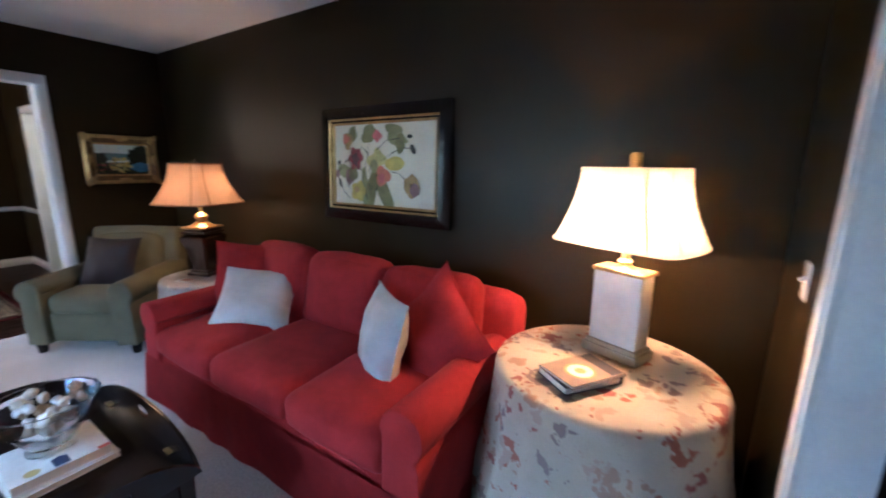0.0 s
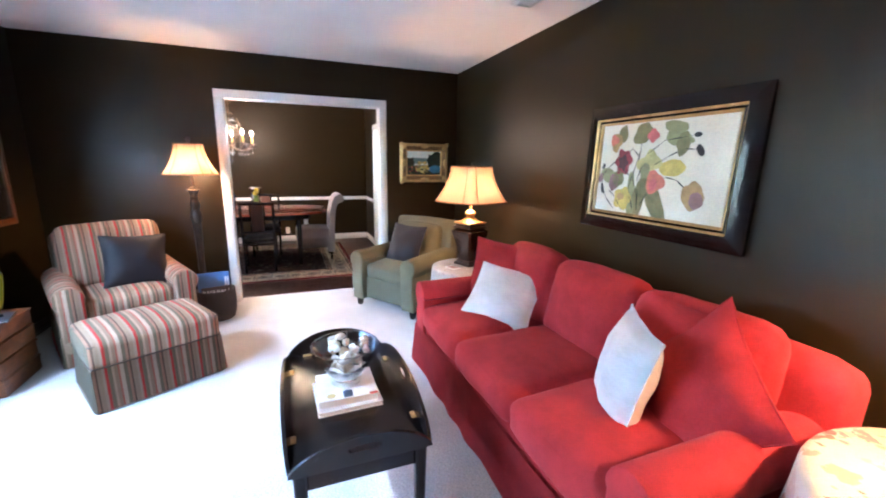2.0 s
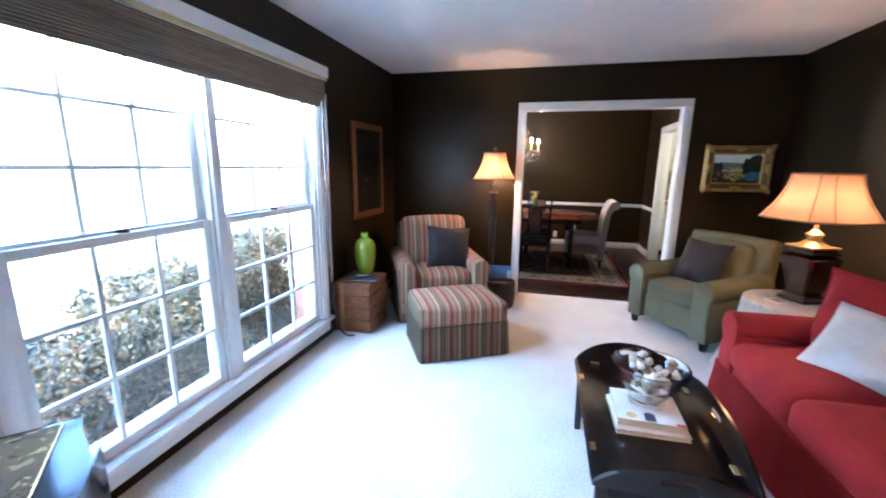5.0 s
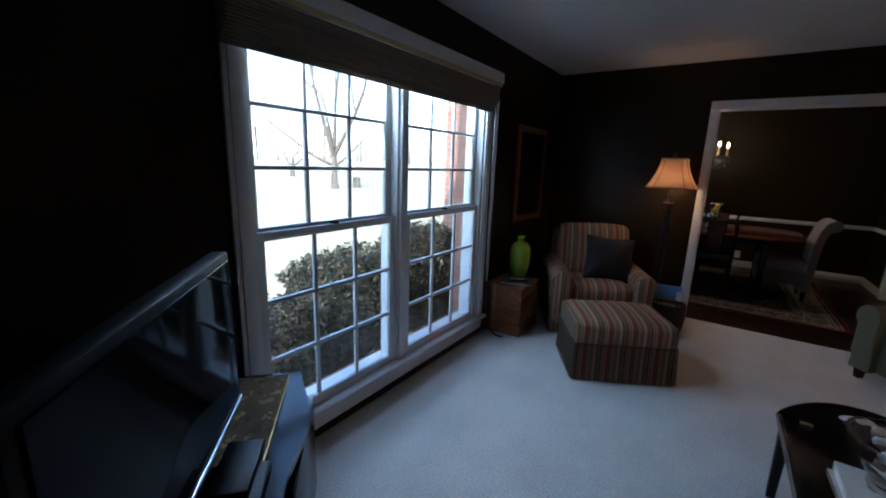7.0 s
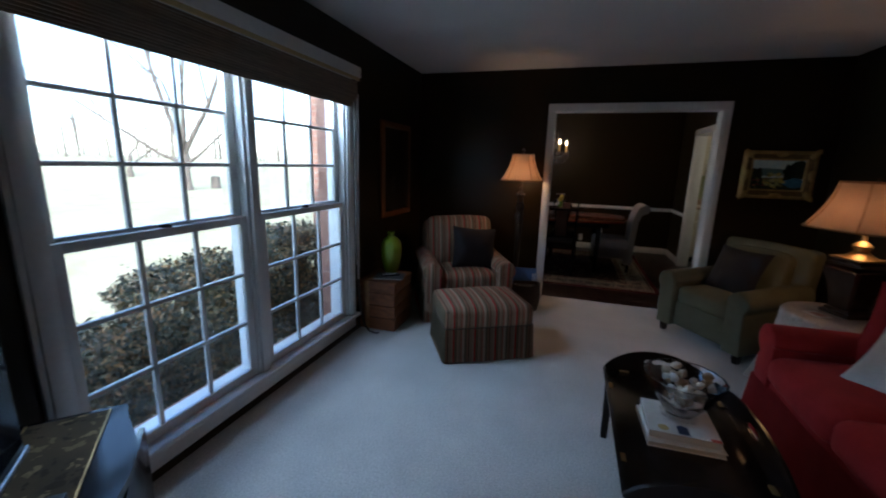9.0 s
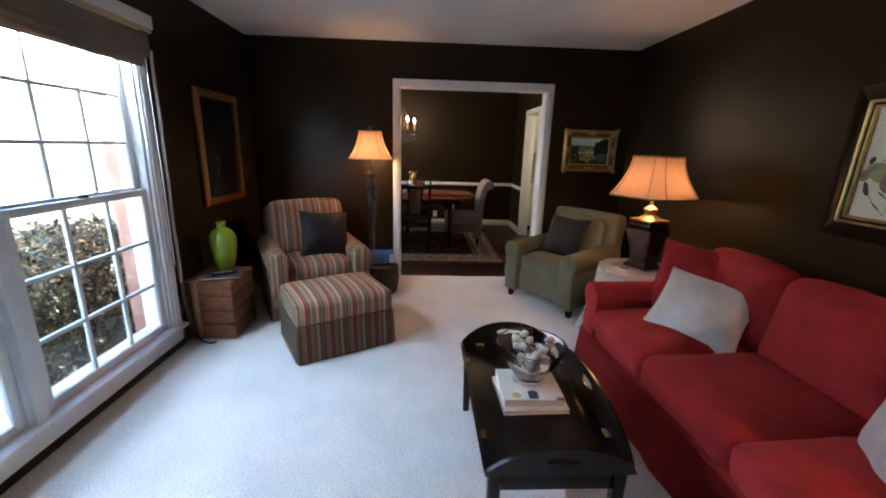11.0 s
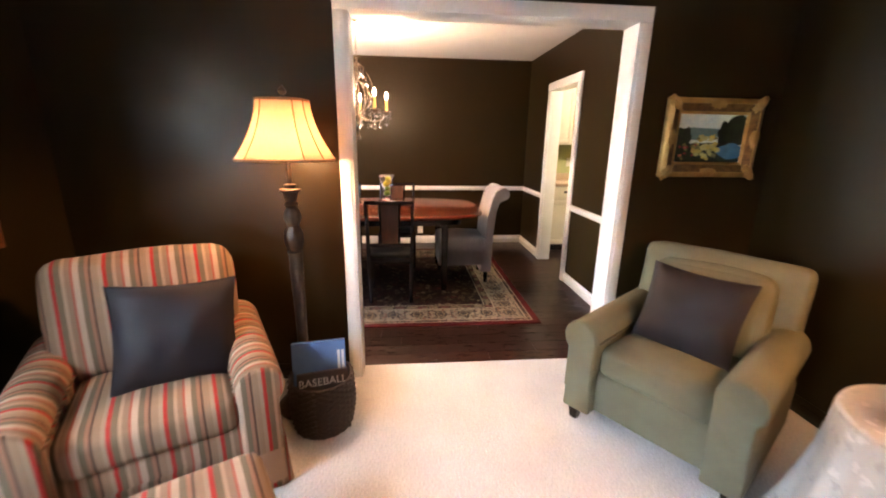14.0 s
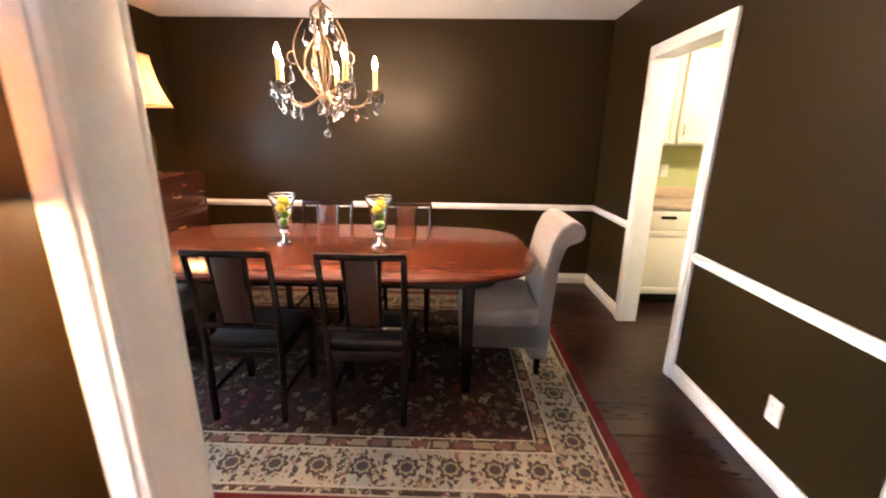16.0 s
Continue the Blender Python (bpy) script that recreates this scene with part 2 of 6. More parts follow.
def soft(bm, c, s, r=0.05, puff=(0, 0, 0), n=9, rot=None, wrinkle=0.0, seed=0, shape=None):
    """A stuffed block: rounded by r, its faces swollen by puff, creased a little by noise."""
    tmp = bmesh.new()
    bmesh.ops.create_cube(tmp, size=2)
    bmesh.ops.subdivide_edges(tmp, edges=tmp.edges[:], cuts=n, use_grid_fill=True)
    h = Vector(s) / 2
    for v in tmp.verts:
        u = [math.sin(t * math.pi / 2) for t in v.co]
        p = Vector([a * b for a, b in zip(u, h)])
        inner = Vector([max(-(b - r), min(b - r, a)) for a, b in zip(p, h)])
        d = p - inner
        if d.length > 1e-9:
            p = inner + d.normalized() * r
        for i in range(3):
            j, k = (i + 1) % 3, (i + 2) % 3
            p[i] += puff[i] * u[i] * (1 - u[j] ** 2) * (1 - u[k] ** 2)
        if wrinkle:
            p += noise.noise_vector(p * 5 + Vector((seed * 7.3, 0, 0))) * wrinkle + noise.noise_vector(p * 14 + Vector((0, seed, 0))) * wrinkle * 0.35
        if shape:
            p = shape(p)
        v.co = p
    return merge(bm, tmp, pose(*c, *(rot or (0, 0, 0))))


def pillow(bm, w, h, t, m, n=18, crease=0.006, seed=0):
    """A scatter cushion in its own x-z plane: pinched corners, full middle."""
    tmp = bmesh.new()
    grid = {}
    for side in (1, -1):
        for i in range(n + 1):
            for j in range(n + 1):
                u, v = 2 * i / n - 1, 2 * j / n - 1
                rim = i in (0, n) or j in (0, n)
                if rim and side == -1:
                    grid[side, i, j] = grid[1, i, j]
                    continue
                full = max(0, (1 - abs(u) ** 2.4) * (1 - abs(v) ** 2.4)) ** 0.62
                pinch_u, pinch_v = 1 - 0.09 * (1 - v * v), 1 - 0.09 * (1 - u * u)
                p = Vector((u * w / 2 * pinch_u, side * t / 2 * full, v * h / 2 * pinch_v))
                p += noise.noise_vector(p * 9 + Vector((seed, seed * 3, 0))) * crease * (0.4 + full)
                grid[side, i, j] = tmp.verts.new(p)
    for side in (1, -1):
        for i in range(n):
            for j in range(n):
                tmp.faces.new([grid[side, a, b] for a, b in ((i, j), (i + 1, j), (i + 1, j + 1), (i, j + 1))])
    return merge(bm, tmp, m)


def lathe(bm, profile, c=(0, 0, 0), n=28, square=0.0, flute=None, caps=True, stretch=(1, 1)):
    """Turns (radius, height) pairs about z; square > 0 blends the round towards a square of that radius."""
    rings = []
    for r, z in profile:
        ring = []
        for k in range(n):
            a = 2 * math.pi * (k + 0.5) / n
            ca, sa = math.cos(a), math.sin(a)
            q = (1 - square) + square / max(abs(ca), abs(sa))
            if flute:
                q *= 1 + flute(a, z)
            ring.append(bm.verts.new((c[0] + r * q * ca * stretch[0], c[1] + r * q * sa * stretch[1], c[2] + z)))
        rings.append(ring)
    for a, b in zip(rings, rings[1:]):
        for k in range(n):
            bm.faces.new((a[k], a[(k + 1) % n], b[(k + 1) % n], b[k]))
    if caps:
        bm.faces.new(rings[0][::-1])
        bm.faces.new(rings[-1])
    return bm


def tube(bm, points, r, n=8, caps=True):
    """A round bar along points; r: one radius, or one a point."""
    pts = [Vector(p) for p in points]
    rs = r if isinstance(r, (list, tuple)) else [r] * len(pts)
    rings, ref = [], None
    for i, p in enumerate(pts):
        d = (pts[min(i + 1, len(pts) - 1)] - pts[max(i - 1, 0)]).normalized()
        if ref is None:
            ref = d.orthogonal().normalized()
        ref = (ref - d * ref.dot(d)).normalized()
        s = d.cross(ref)
        rings.append([bm.verts.new(p + (ref * math.cos(2 * math.pi * k / n) + s * math.sin(2 * math.pi * k / n)) * rs[i]) for k in range(n)])
    for a, b in zip(rings, rings[1:]):
        for k in range(n):
            bm.faces.new((a[k], a[(k + 1) % n], b[(k + 1) % n], b[k]))
    if caps and n > 2:
        bm.faces.new(rings[0][::-1])
        bm.faces.new(rings[-1])
    return bm


def outline(bm, pts, depth, m=None, bev=0.0):
    """A flat shape in x-z (list of points), thick along y from 0 to depth."""
    tmp = bmesh.new()
    f = tmp.faces.new([tmp.verts.new((x, 0, z)) for x, z in pts])
    ex = bmesh.ops.extrude_face_region(tmp, geom=[f])
    bmesh.ops.translate(tmp, vec=(0, depth, 0), verts=[v for v in ex["geom"] if isinstance(v, bmesh.types.BMVert)])
    if bev:
        bmesh.ops.bevel(tmp, geom=tmp.edges[:], offset=bev, segments=2, profile=0.5, affect="EDGES")
    return merge(bm, tmp, m)


def arc(n, a0, a1, rx, rz=None, cx=0.0, cz=0.0):
    rz = rx if rz is None else rz
    return [(cx + rx * math.cos(radians(a0 + (a1 - a0) * k / n)), cz + rz * math.sin(radians(a0 + (a1 - a0) * k / n))) for k in range(n + 1)]


def structure(name, bm, material, label, category, sharp=30):
    return tagged(part(name, bm, material, None, "", sharp), label, category, kind="structure")

# ---- the rooms ----
XB, XF, XD, XE = 0.56, -4.275, -4.39, -7.605     # back wall, wall with the wide opening (both faces), dining room's end
YW, YS, YK, YL = -1.87, 2.02, 1.55, -2.5       # window wall, sofa wall, dining room's kitchen side and outer side
H = 2.44
OP = (-0.38, 1.108, 2.02)                    # wide opening: from, to, height
KD = (-6.71, -5.985, 1.975)                       # kitchen door
WIN = (-2.64, -0.66, 0.14, 2.02)                # living room window: x from, to, z from, to
WT = 0.16

bm = bmesh.new()
span(bm, (XB + 1.6, YW - WT, -0.12), (XD + 0.004, YS + WT, 0))
structure("floor_living", bm, M["carpet"], "cream wall-to-wall cut-pile carpet", "carpet")
bm = bmesh.new()
span(bm, (XD + 0.002, YL - WT, -0.13), (XE - 1.6, 4.2, -0.008))
structure("floor_dining", bm, M["boards"], "dark brown wooden sub-floor of dining room", "floor")
bm = bmesh.new()
span(bm, (XB + 1.6, YW - WT, H), (XD + 0.07, YS + WT, H + 0.12))
structure("ceiling_living", bm, M["ceiling"], "white painted plaster ceiling", "ceiling")
bm = bmesh.new()
span(bm, (XD + 0.07, YL - WT, H), (XE - 1.6, 4.2, H + 0.12))
structure("ceiling_dining", bm, M["ceiling"], "white painted plaster ceiling of dining room", "ceiling")

# wall with the wide opening, running on to the outer wall
bm = bmesh.new()
span(bm, (XD, YL - WT, 0), (XF, OP[0] - 0.02, H))
span(bm, (XD, OP[1] + 0.02, 0), (XF, YS + WT, H))
span(bm, (XD, OP[0] - 0.02, OP[2] + 0.02), (XF, OP[1] + 0.02, H))
structure("wall_west", bm, M["wall"], "dark olive-brown satin wall with wide cased opening", "wall")
bm = bmesh.new()
span(bm, (XF, YS, 0), (XB + 1.6, YS + WT, H))
structure("wall_north", bm, M["wall"], "dark olive-brown satin wall behind the sofa", "wall")
bm = bmesh.new()
span(bm, (XF, YW - WT, 0), (WIN[0], YW, H))
span(bm, (WIN[1], YW - WT, 0), (XB + 1.6, YW, H))
span(bm, (WIN[0], YW - WT, 0), (WIN[1], YW, WIN[2]))
span(bm, (WIN[0], YW - WT, WIN[3]), (WIN[1], YW, H))
structure("wall_south", bm, M["wall"], "dark olive-brown satin wall round the wide window", "wall")
# back wall with the doorway through which one comes in
bm = bmesh.new()
span(bm, (XB, 1.31, 0), (XB + 0.13, YS, H))
span(bm, (XB, YW, 0), (XB + 0.13, -0.35, H))
span(bm, (XB, -0.35, 2.03), (XB + 0.13, 1.31, H))
structure("wall_east", bm, M["wall"], "dark olive-brown wall with cased doorway", "wall")
bm = bmesh.new()
span(bm, (XB + 1.5, YW, 0), (XB + 1.6, YS, H))
structure("wall_hall", bm, M["ceiling"], "plain pale hall wall", "wall")
# dining room
DW = (-6.2, -4.75, 0.35, 2.05)                  # dining window
bm = bmesh.new()
span(bm, (XE - WT, YL - WT, 0), (XE, YK, H))
structure("wall_dining_end", bm, M["wall"], "dark olive-brown satin wall of dining room", "wall")
bm = bmesh.new()
span(bm, (XE, YL - WT, 0), (DW[0], YL, H))
span(bm, (DW[1], YL - WT, 0), (XD, YL, H))
span(bm, (DW[0], YL - WT, 0), (DW[1], YL, DW[2]))
span(bm, (DW[0], YL - WT, DW[3]), (DW[1], YL, H))
structure("wall_dining_south", bm, M["wall"], "dark olive-brown wall round dining room window", "wall")
bm = bmesh.new()
span(bm, (XE - 1.6, YK, 0), (KD[0] - 0.02, YK + 0.12, H))
span(bm, (KD[1] + 0.02, YK, 0), (XD, YK + 0.12, H))
span(bm, (KD[0] - 0.02, YK, KD[2] + 0.02), (KD[1] + 0.02, YK + 0.12, H))
structure("wall_dining_north", bm, M["wall"], "dark olive-brown wall with kitchen doorway", "wall")
# kitchen shell
bm = bmesh.new()
span(bm, (XE - 1.6, YK + 0.12, 0), (XE - 1.5, 4.1, H))
span(bm, (XE - 1.6, 4.1, 0), (XD, 4.2, H))
span(bm, (XD - 0.1, YS + WT, 0), (XD, 4.1, H))
structure("wall_kitchen", bm, M["kitchen_green"], "pale green painted kitchen wall", "wall")


def casing(name, axis, at, lo, hi, top, into, w=0.09, t=0.022):
    """White trim round an opening in the wall plane axis=at; its boards butt at the head."""
    root = thing(name, Matrix(), "white painted wooden door casing", "door casing", kind="structure")
    def board(nm, u0, u1, z0, z1):
        b = bmesh.new()
        if axis == "x":
            span(b, (at, u0, z0), (at + into * t, u1, z1), 0.004)
            span(b, (at + into * t * 0.9, u0 + 0.012 if u1 - u0 > 0.2 else u0 + 0.016, z0), (at + into * (t + 0.007), u1 - 0.016, z1 - 0.012), 0.003)
        else:
            span(b, (u0, at, z0), (u1, at + into * t, z1), 0.004)
            span(b, (u0 + 0.016, at + into * t * 0.9, z0), (u1 - 0.016, at + into * (t + 0.007), z1 - 0.012), 0.003)
        part(nm, b, M["trim"], root)
    board("side_board", lo - w, lo, 0, top)
    board("side_board", hi, hi + w, 0, top)
    board("head_board", lo - w, hi + w, top + 0.001, top + w)
    return root


def lining(name, axis, a, b, lo, hi, top, t=0.02):
    root = thing(name, Matrix(), "white painted jamb lining of opening", "door jamb", kind="structure")
    for nm, u0, u1, z0, z1 in (("jamb", lo - t, lo, 0, top), ("jamb", hi, hi + t, 0, top), ("head_jamb", lo - t, hi + t, top, top + t)):
        q = bmesh.new()
        if axis == "x":
            span(q, (a, u0, z0), (b, u1, z1), 0.002)
        else:
            span(q, (u0, a, z0), (u1, b, z1), 0.002)
        part(nm, q, M["trim"], root)


casing("door_1", "x", XF, OP[0], OP[1], OP[2], 1, w=0.075)
casing("door_1", "x", XD, OP[0], OP[1], OP[2], -1, w=0.075)
lining("trim_1", "x", XD - 0.002, XF + 0.002, OP[0], OP[1], OP[2])
casing("door_2", "y", YK, KD[0], KD[1], KD[2], -1, w=0.085)
lining("trim_2", "y", YK - 0.002, YK + 0.122, KD[0], KD[1], KD[2])
casing("door_3", "x", XB, -0.33, 1.29, 2.01, -1)
lining("trim_3", "x", XB - 0.002, XB + 0.132, -0.33, 1.29, 2.01)

# chair rail and baseboards in the dining room, dark baseboards in the living room
def moulding(name, runs, z0, z1, t, material, label, category):
    root = thing(name, Matrix(), label, category, kind="structure")
    for axis, at, into, u0, u1 in runs:
        b = bmesh.new()
        if axis == "x":
            span(b, (at, u0, z0), (at + into * t, u1, z1), 0.004)
            span(b, (at, u0, z0 + (z1 - z0) * 0.25), (at + into * (t + 0.008), u1, z0 + (z1 - z0) * 0.72), 0.004)
        else:
            span(b, (u0, at, z0), (u1, at + into * t, z1), 0.004)
            span(b, (u0, at, z0 + (z1 - z0) * 0.25), (u1, at + into * (t + 0.008), z0 + (z1 - z0) * 0.72), 0.004)
        part("length", b, material, root)


dining_runs = [("x", XE, 1, YL, YK - 0.02), ("y", YK, -1, XE, KD[0] - 0.087), ("y", YK, -1, KD[1] + 0.087, XD), ("x", XD, -1, YL, OP[0] - 0.092), ("x", XD, -1, OP[1] + 0.092, YK - 0.02)]
moulding("chair_rail", dining_runs, 0.755, 0.812, 0.018, M["trim"], "white painted wooden chair rail", "chair rail")
moulding("baseboard", dining_runs, 0.0, 0.105, 0.014, M["trim"], "white painted baseboard", "baseboard")
moulding("baseboard", [("x", XF, 1, YW, OP[0] - 0.092), ("x", XF, 1, OP[1] + 0.092, YS), ("y", YS, -1, XF + 0.03, XB), ("y", YW, 1, XF + 0.03, WIN[0] - 0.2), ("y", YW, 1, WIN[1] + 0.2, XB)], 0.0, 0.1, 0.012, M["wall"], "dark painted baseboard", "baseboard")

# ---- windows ----
def sash(name, x0, x1, z0, z1, y, parent, stile=0.045, rail_lo=0.05, rail_hi=0.04):
    """A sash three panes wide and three high."""
    b = bmesh.new()
    span(b, (x0, y - 0.018, z0), (x0 + stile, y + 0.018, z1), 0.003)
    span(b, (x1 - stile, y - 0.018, z0), (x1, y + 0.018, z1), 0.003)
    span(b, (x0 + stile, y - 0.018, z0), (x1 - stile, y + 0.018, z0 + rail_lo), 0.003)
    span(b, (x0 + stile, y - 0.018, z1 - rail_hi), (x1 - stile, y + 0.018, z1), 0.003)
    s = part(name, b, M["trim"], parent)
    gx0, gx1, gz0, gz1 = x0 + stile, x1 - stile, z0 + rail_lo, z1 - rail_hi
    for k in (1, 2):
        b = bmesh.new()
        u = gx0 + (gx1 - gx0) * k / 3
        span(b, (u - 0.0095, y - 0.011, gz0), (u + 0.0095, y + 0.011, gz1), 0.003)
        part("muntin", b, M["trim"], s)
        b = bmesh.new()
        w = gz0 + (gz1 - gz0) * k / 3
        span(b, (gx0, y - 0.0125, w - 0.0095), (gx1, y + 0.0125, w + 0.0095), 0.003)
        part("muntin", b, M["trim"], s)
    for i in range(3):
        for j in range(3):
            b = bmesh.new()
            ax, bx = gx0 + (gx1 - gx0) * i / 3, gx0 + (gx1 - gx0) * (i + 1) / 3
            az, bz = gz0 + (gz1 - gz0) * j / 3, gz0 + (gz1 - gz0) * (j + 1) / 3
            span(b, (ax + 0.004, y - 0.0015, az + 0.004), (bx - 0.004, y + 0.0015, bz - 0.004))
            p = part("pane", b, M["glass"], s)
            p.visible_shadow = False
    return s


def double_window(name, x0, x1, z0, z1, wall_y, depth, into, mid=0.1):
    """Two double-hung units side by side in one white frame, with casing, stool and apron."""
    root = thing(name, Matrix(), "wide white double window of two nine-over-nine sashes", "window", kind="structure")
    yo = wall_y - into * depth
    lo, hi = min(wall_y, yo), max(wall_y, yo)
    b = bmesh.new()
    span(b, (x0, lo, z0), (x0 + 0.03, hi, z1), 0.002)
    span(b, (x1 - 0.03, lo, z0), (x1, hi, z1), 0.002)
    span(b, (x0, lo, z1 - 0.03), (x1, hi, z1), 0.002)
    span(b, (x0, lo - 0.03, z0), (x1, hi, z0 + 0.03), 0.002)
    part("window_frame", b, M["trim"], root)
    xm = (x0 + x1) / 2
    b = bmesh.new()
    span(b, (xm - mid / 2, lo + 0.02, z0 + 0.03), (xm + mid / 2, wall_y - into * 0.004 if into > 0 else hi, z1 - 0.03), 0.004)
    span(b, (xm - mid / 2 + 0.02, wall_y - into * 0.02, z0 + 0.03), (xm + mid / 2 - 0.02, wall_y + into * 0.014, z1 - 0.03), 0.004)
    part("mullion", b, M["trim"], root)
    zm = (z0 + z1) / 2 + 0.04
    y_in, y_out = wall_y - into * 0.035, wall_y - into * 0.075
    for a, c in ((x0 + 0.03, xm - mid / 2), (xm + mid / 2, x1 - 0.03)):
        sash("lower_sash", a, c, z0 + 0.03, zm + 0.018, y_in, root)
        sash("upper_sash", a, c, zm - 0.018, z1 - 0.03, y_out, root)
        b = bmesh.new()
        cx = (a + c) / 2
        lathe(b, [(0.001, 0), (0.022, 0.0), (0.02, 0.012), (0.008, 0.016)], (cx, y_in, zm + 0.018), 14)
        box(b, (cx + 0.02, y_in + into * 0.01, zm + 0.03), (0.05, 0.012, 0.01), 0.003)
        part("sash_lock", b, M["bronze"], root, "dark bronze sash lock")
    for a, c in ((x0 - 0.075, x0 + 0.012), (x1 - 0.012, x1 + 0.075)):
        b = bmesh.new()
        span(b, (a, wall_y, z0), (c, wall_y + into * 0.02, z1), 0.004)
        span(b, (a + 0.012, wall_y + into * 0.015, z0), (c - 0.02, wall_y + into * 0.027, z1), 0.003)
        part("casing_board", b, M["trim"], root)
    b = bmesh.new()
    span(b, (x0 - 0.075, wall_y, z1 - 0.012), (x1 + 0.075, wall_y + into * 0.02, z1 + 0.08), 0.004)
    part("casing_board", b, M["trim"], root)
    b = bmesh.new()
    span(b, (x0 - 0.1, wall_y - into * 0.05, z0 + 0.005), (x1 + 0.1, wall_y + into * 0.055, z0 + 0.033), 0.008)
    part("window_sill", b, M["trim"], root)
    b = bmesh.new()
    span(b, (x0 - 0.075, wall_y, z0 - 0.09), (x1 + 0.075, wall_y + into * 0.018, z0 + 0.004), 0.004)
    part("apron", b, M["trim"], root)
    return root


double_window("window_1", WIN[0], WIN[1], WIN[2], WIN[3], YW, WT, 1)
double_window("window_2", DW[0], DW[1], DW[2], DW[3], YL, WT, 1)

# bamboo blind drawn up under its pale wooden head board
blind = thing("roman_blind", Matrix(), "woven bamboo roman blind, drawn up, brown-grey", "window blind")
VX0, VX1 = -2.66, -0.57
b = bmesh.new()
span(b, (VX0 - 0.03, YW + 0.021, 2.075), (VX1 + 0.03, YW + 0.115, 2.15), 0.005)
part("head_board", b, M["trim"], blind, "white painted head board")
# yellow strip: the light in the gap under the head board, as colour
b = bmesh.new()
span(b, (VX0 - 0.015, YW + 0.098, 2.05), (VX1 + 0.015, YW + 0.11, 2.0745), 0.003)
part("cleat", b, mat("lit_strip_yellow", (0.62, 0.5, 0.25), (0.52, 0.4, 0.18), scale=8, rough=0.5, bump=0.1, stretch=(0.1, 1, 1)), blind, "yellow strip coloured as the lit gap under the head board")
reed = mat("bamboo_reeds", (0.26, 0.2, 0.135), (0.15, 0.11, 0.075), scale=30, rough=0.7, bump=0.5, bscale=240, stretch=(0.05, 1, 1), fine=0.3)
random.seed(5)
for k in range(7):
    b = bmesh.new()
    z1 = 2.047 - k * 0.01
    z0 = 1.93 - k * 0.011
    y = YW + 0.092 - k * 0.009
    for i in range(9):
        za, zb = z0 + (z1 - z0) * i / 9, z0 + (z1 - z0) * (i + 0.93) / 9
        yy = y + random.uniform(-0.0012, 0.0012)
        span(b, (VX0, yy, za), (VX1, yy + 0.005, zb), 0.0015, 1)
    part("fold", b, reed, blind)
b = bmesh.new()
tube(b, [(VX0 + 0.06 + 0.002 * math.sin(i), YW + 0.1, 1.9 - i * 0.14) for i in range(10)], 0.0025, 6)
part("pull_cord", b, M["plastic"], blind, "white pull cord")

cord = thing("blind_cord", Matrix(), "pale braided blind cord hanging beside the window casing", "blind cord")
b = bmesh.new()
tube(b, [(-2.742 + 0.003 * math.sin(i * 1.3), YW + 0.05 - 0.001 * i, 1.97 - i * 0.1) for i in range(16)], [0.009 if i % 2 else 0.011 for i in range(16)], 7)
part("braid", b, mat("cord_braid", (0.5, 0.47, 0.42), (0.35, 0.33, 0.3), scale=60, rough=0.8, bump=0.5, bscale=260), cord)
b = bmesh.new()
tube(b, [(-2.742, YW + 0.036, 0.47), (-2.744, YW + 0.04, 0.3), (-2.75, YW + 0.055, 0.16), (-2.745, YW + 0.09, 0.05), (-2.73, YW + 0.14, 0.012), (-2.715, YW + 0.2, 0.01), (-2.73, YW + 0.235, 0.012)], [0.012, 0.014, 0.012, 0.01, 0.009, 0.009, 0.008], 8)
part("dark_tail", b, mat("cord_tail", (0.05, 0.04, 0.035), rough=0.6, bump=0.3, bscale=200), cord, "darker lower end trailing on the carpet")

# ---- outdoors ----
ground = bmesh.new()
gx = [-900, -400, -200, -120] + [-90 + 6 * i for i in range(30)] + [110, 200, 400, 900]
gy = [-900, -400, -200] + [-120 + 5 * i for i in range(24)] + [0.5, 6, 40, 200, 900]
gv = {}
for i, x in enumerate(gx):
    for j, y in enumerate(gy):
        d = max(0, -y - 4)
        z = -0.42 - 0.012 * min(d, 30) + 0.035 * max(0, min(d - 25, 60)) + 0.12 * noise.noise(Vector((x * 0.06, y * 0.06, 0)))
        if y > -4:
            z = -0.42
        gv[i, j] = ground.verts.new((x, y, z))
for i in range(len(gx) - 1):
    for j in range(len(gy) - 1):
        ground.faces.new([gv[a, c] for a, c in ((i, j), (i + 1, j), (i + 1, j + 1), (i, j + 1))])
structure("ground", ground, M["lawn"], "pale dormant winter lawn under open sky", "lawn")

# roof and outer skin that close the house
b = bmesh.new()
span(b, (-10.0, YL - 0.3, H + 0.13), (XD - 0.2, 4.7, H + 0.25))
span(b, (XD - 0.2, YW - WT - 0.25, H + 0.13), (2.6, 4.7, H + 0.25))
structure("roof", b, mat("roof_shingles", (0.1, 0.09, 0.085), rough=0.95, bump=0.6), "dark shingled low roof", "roof")


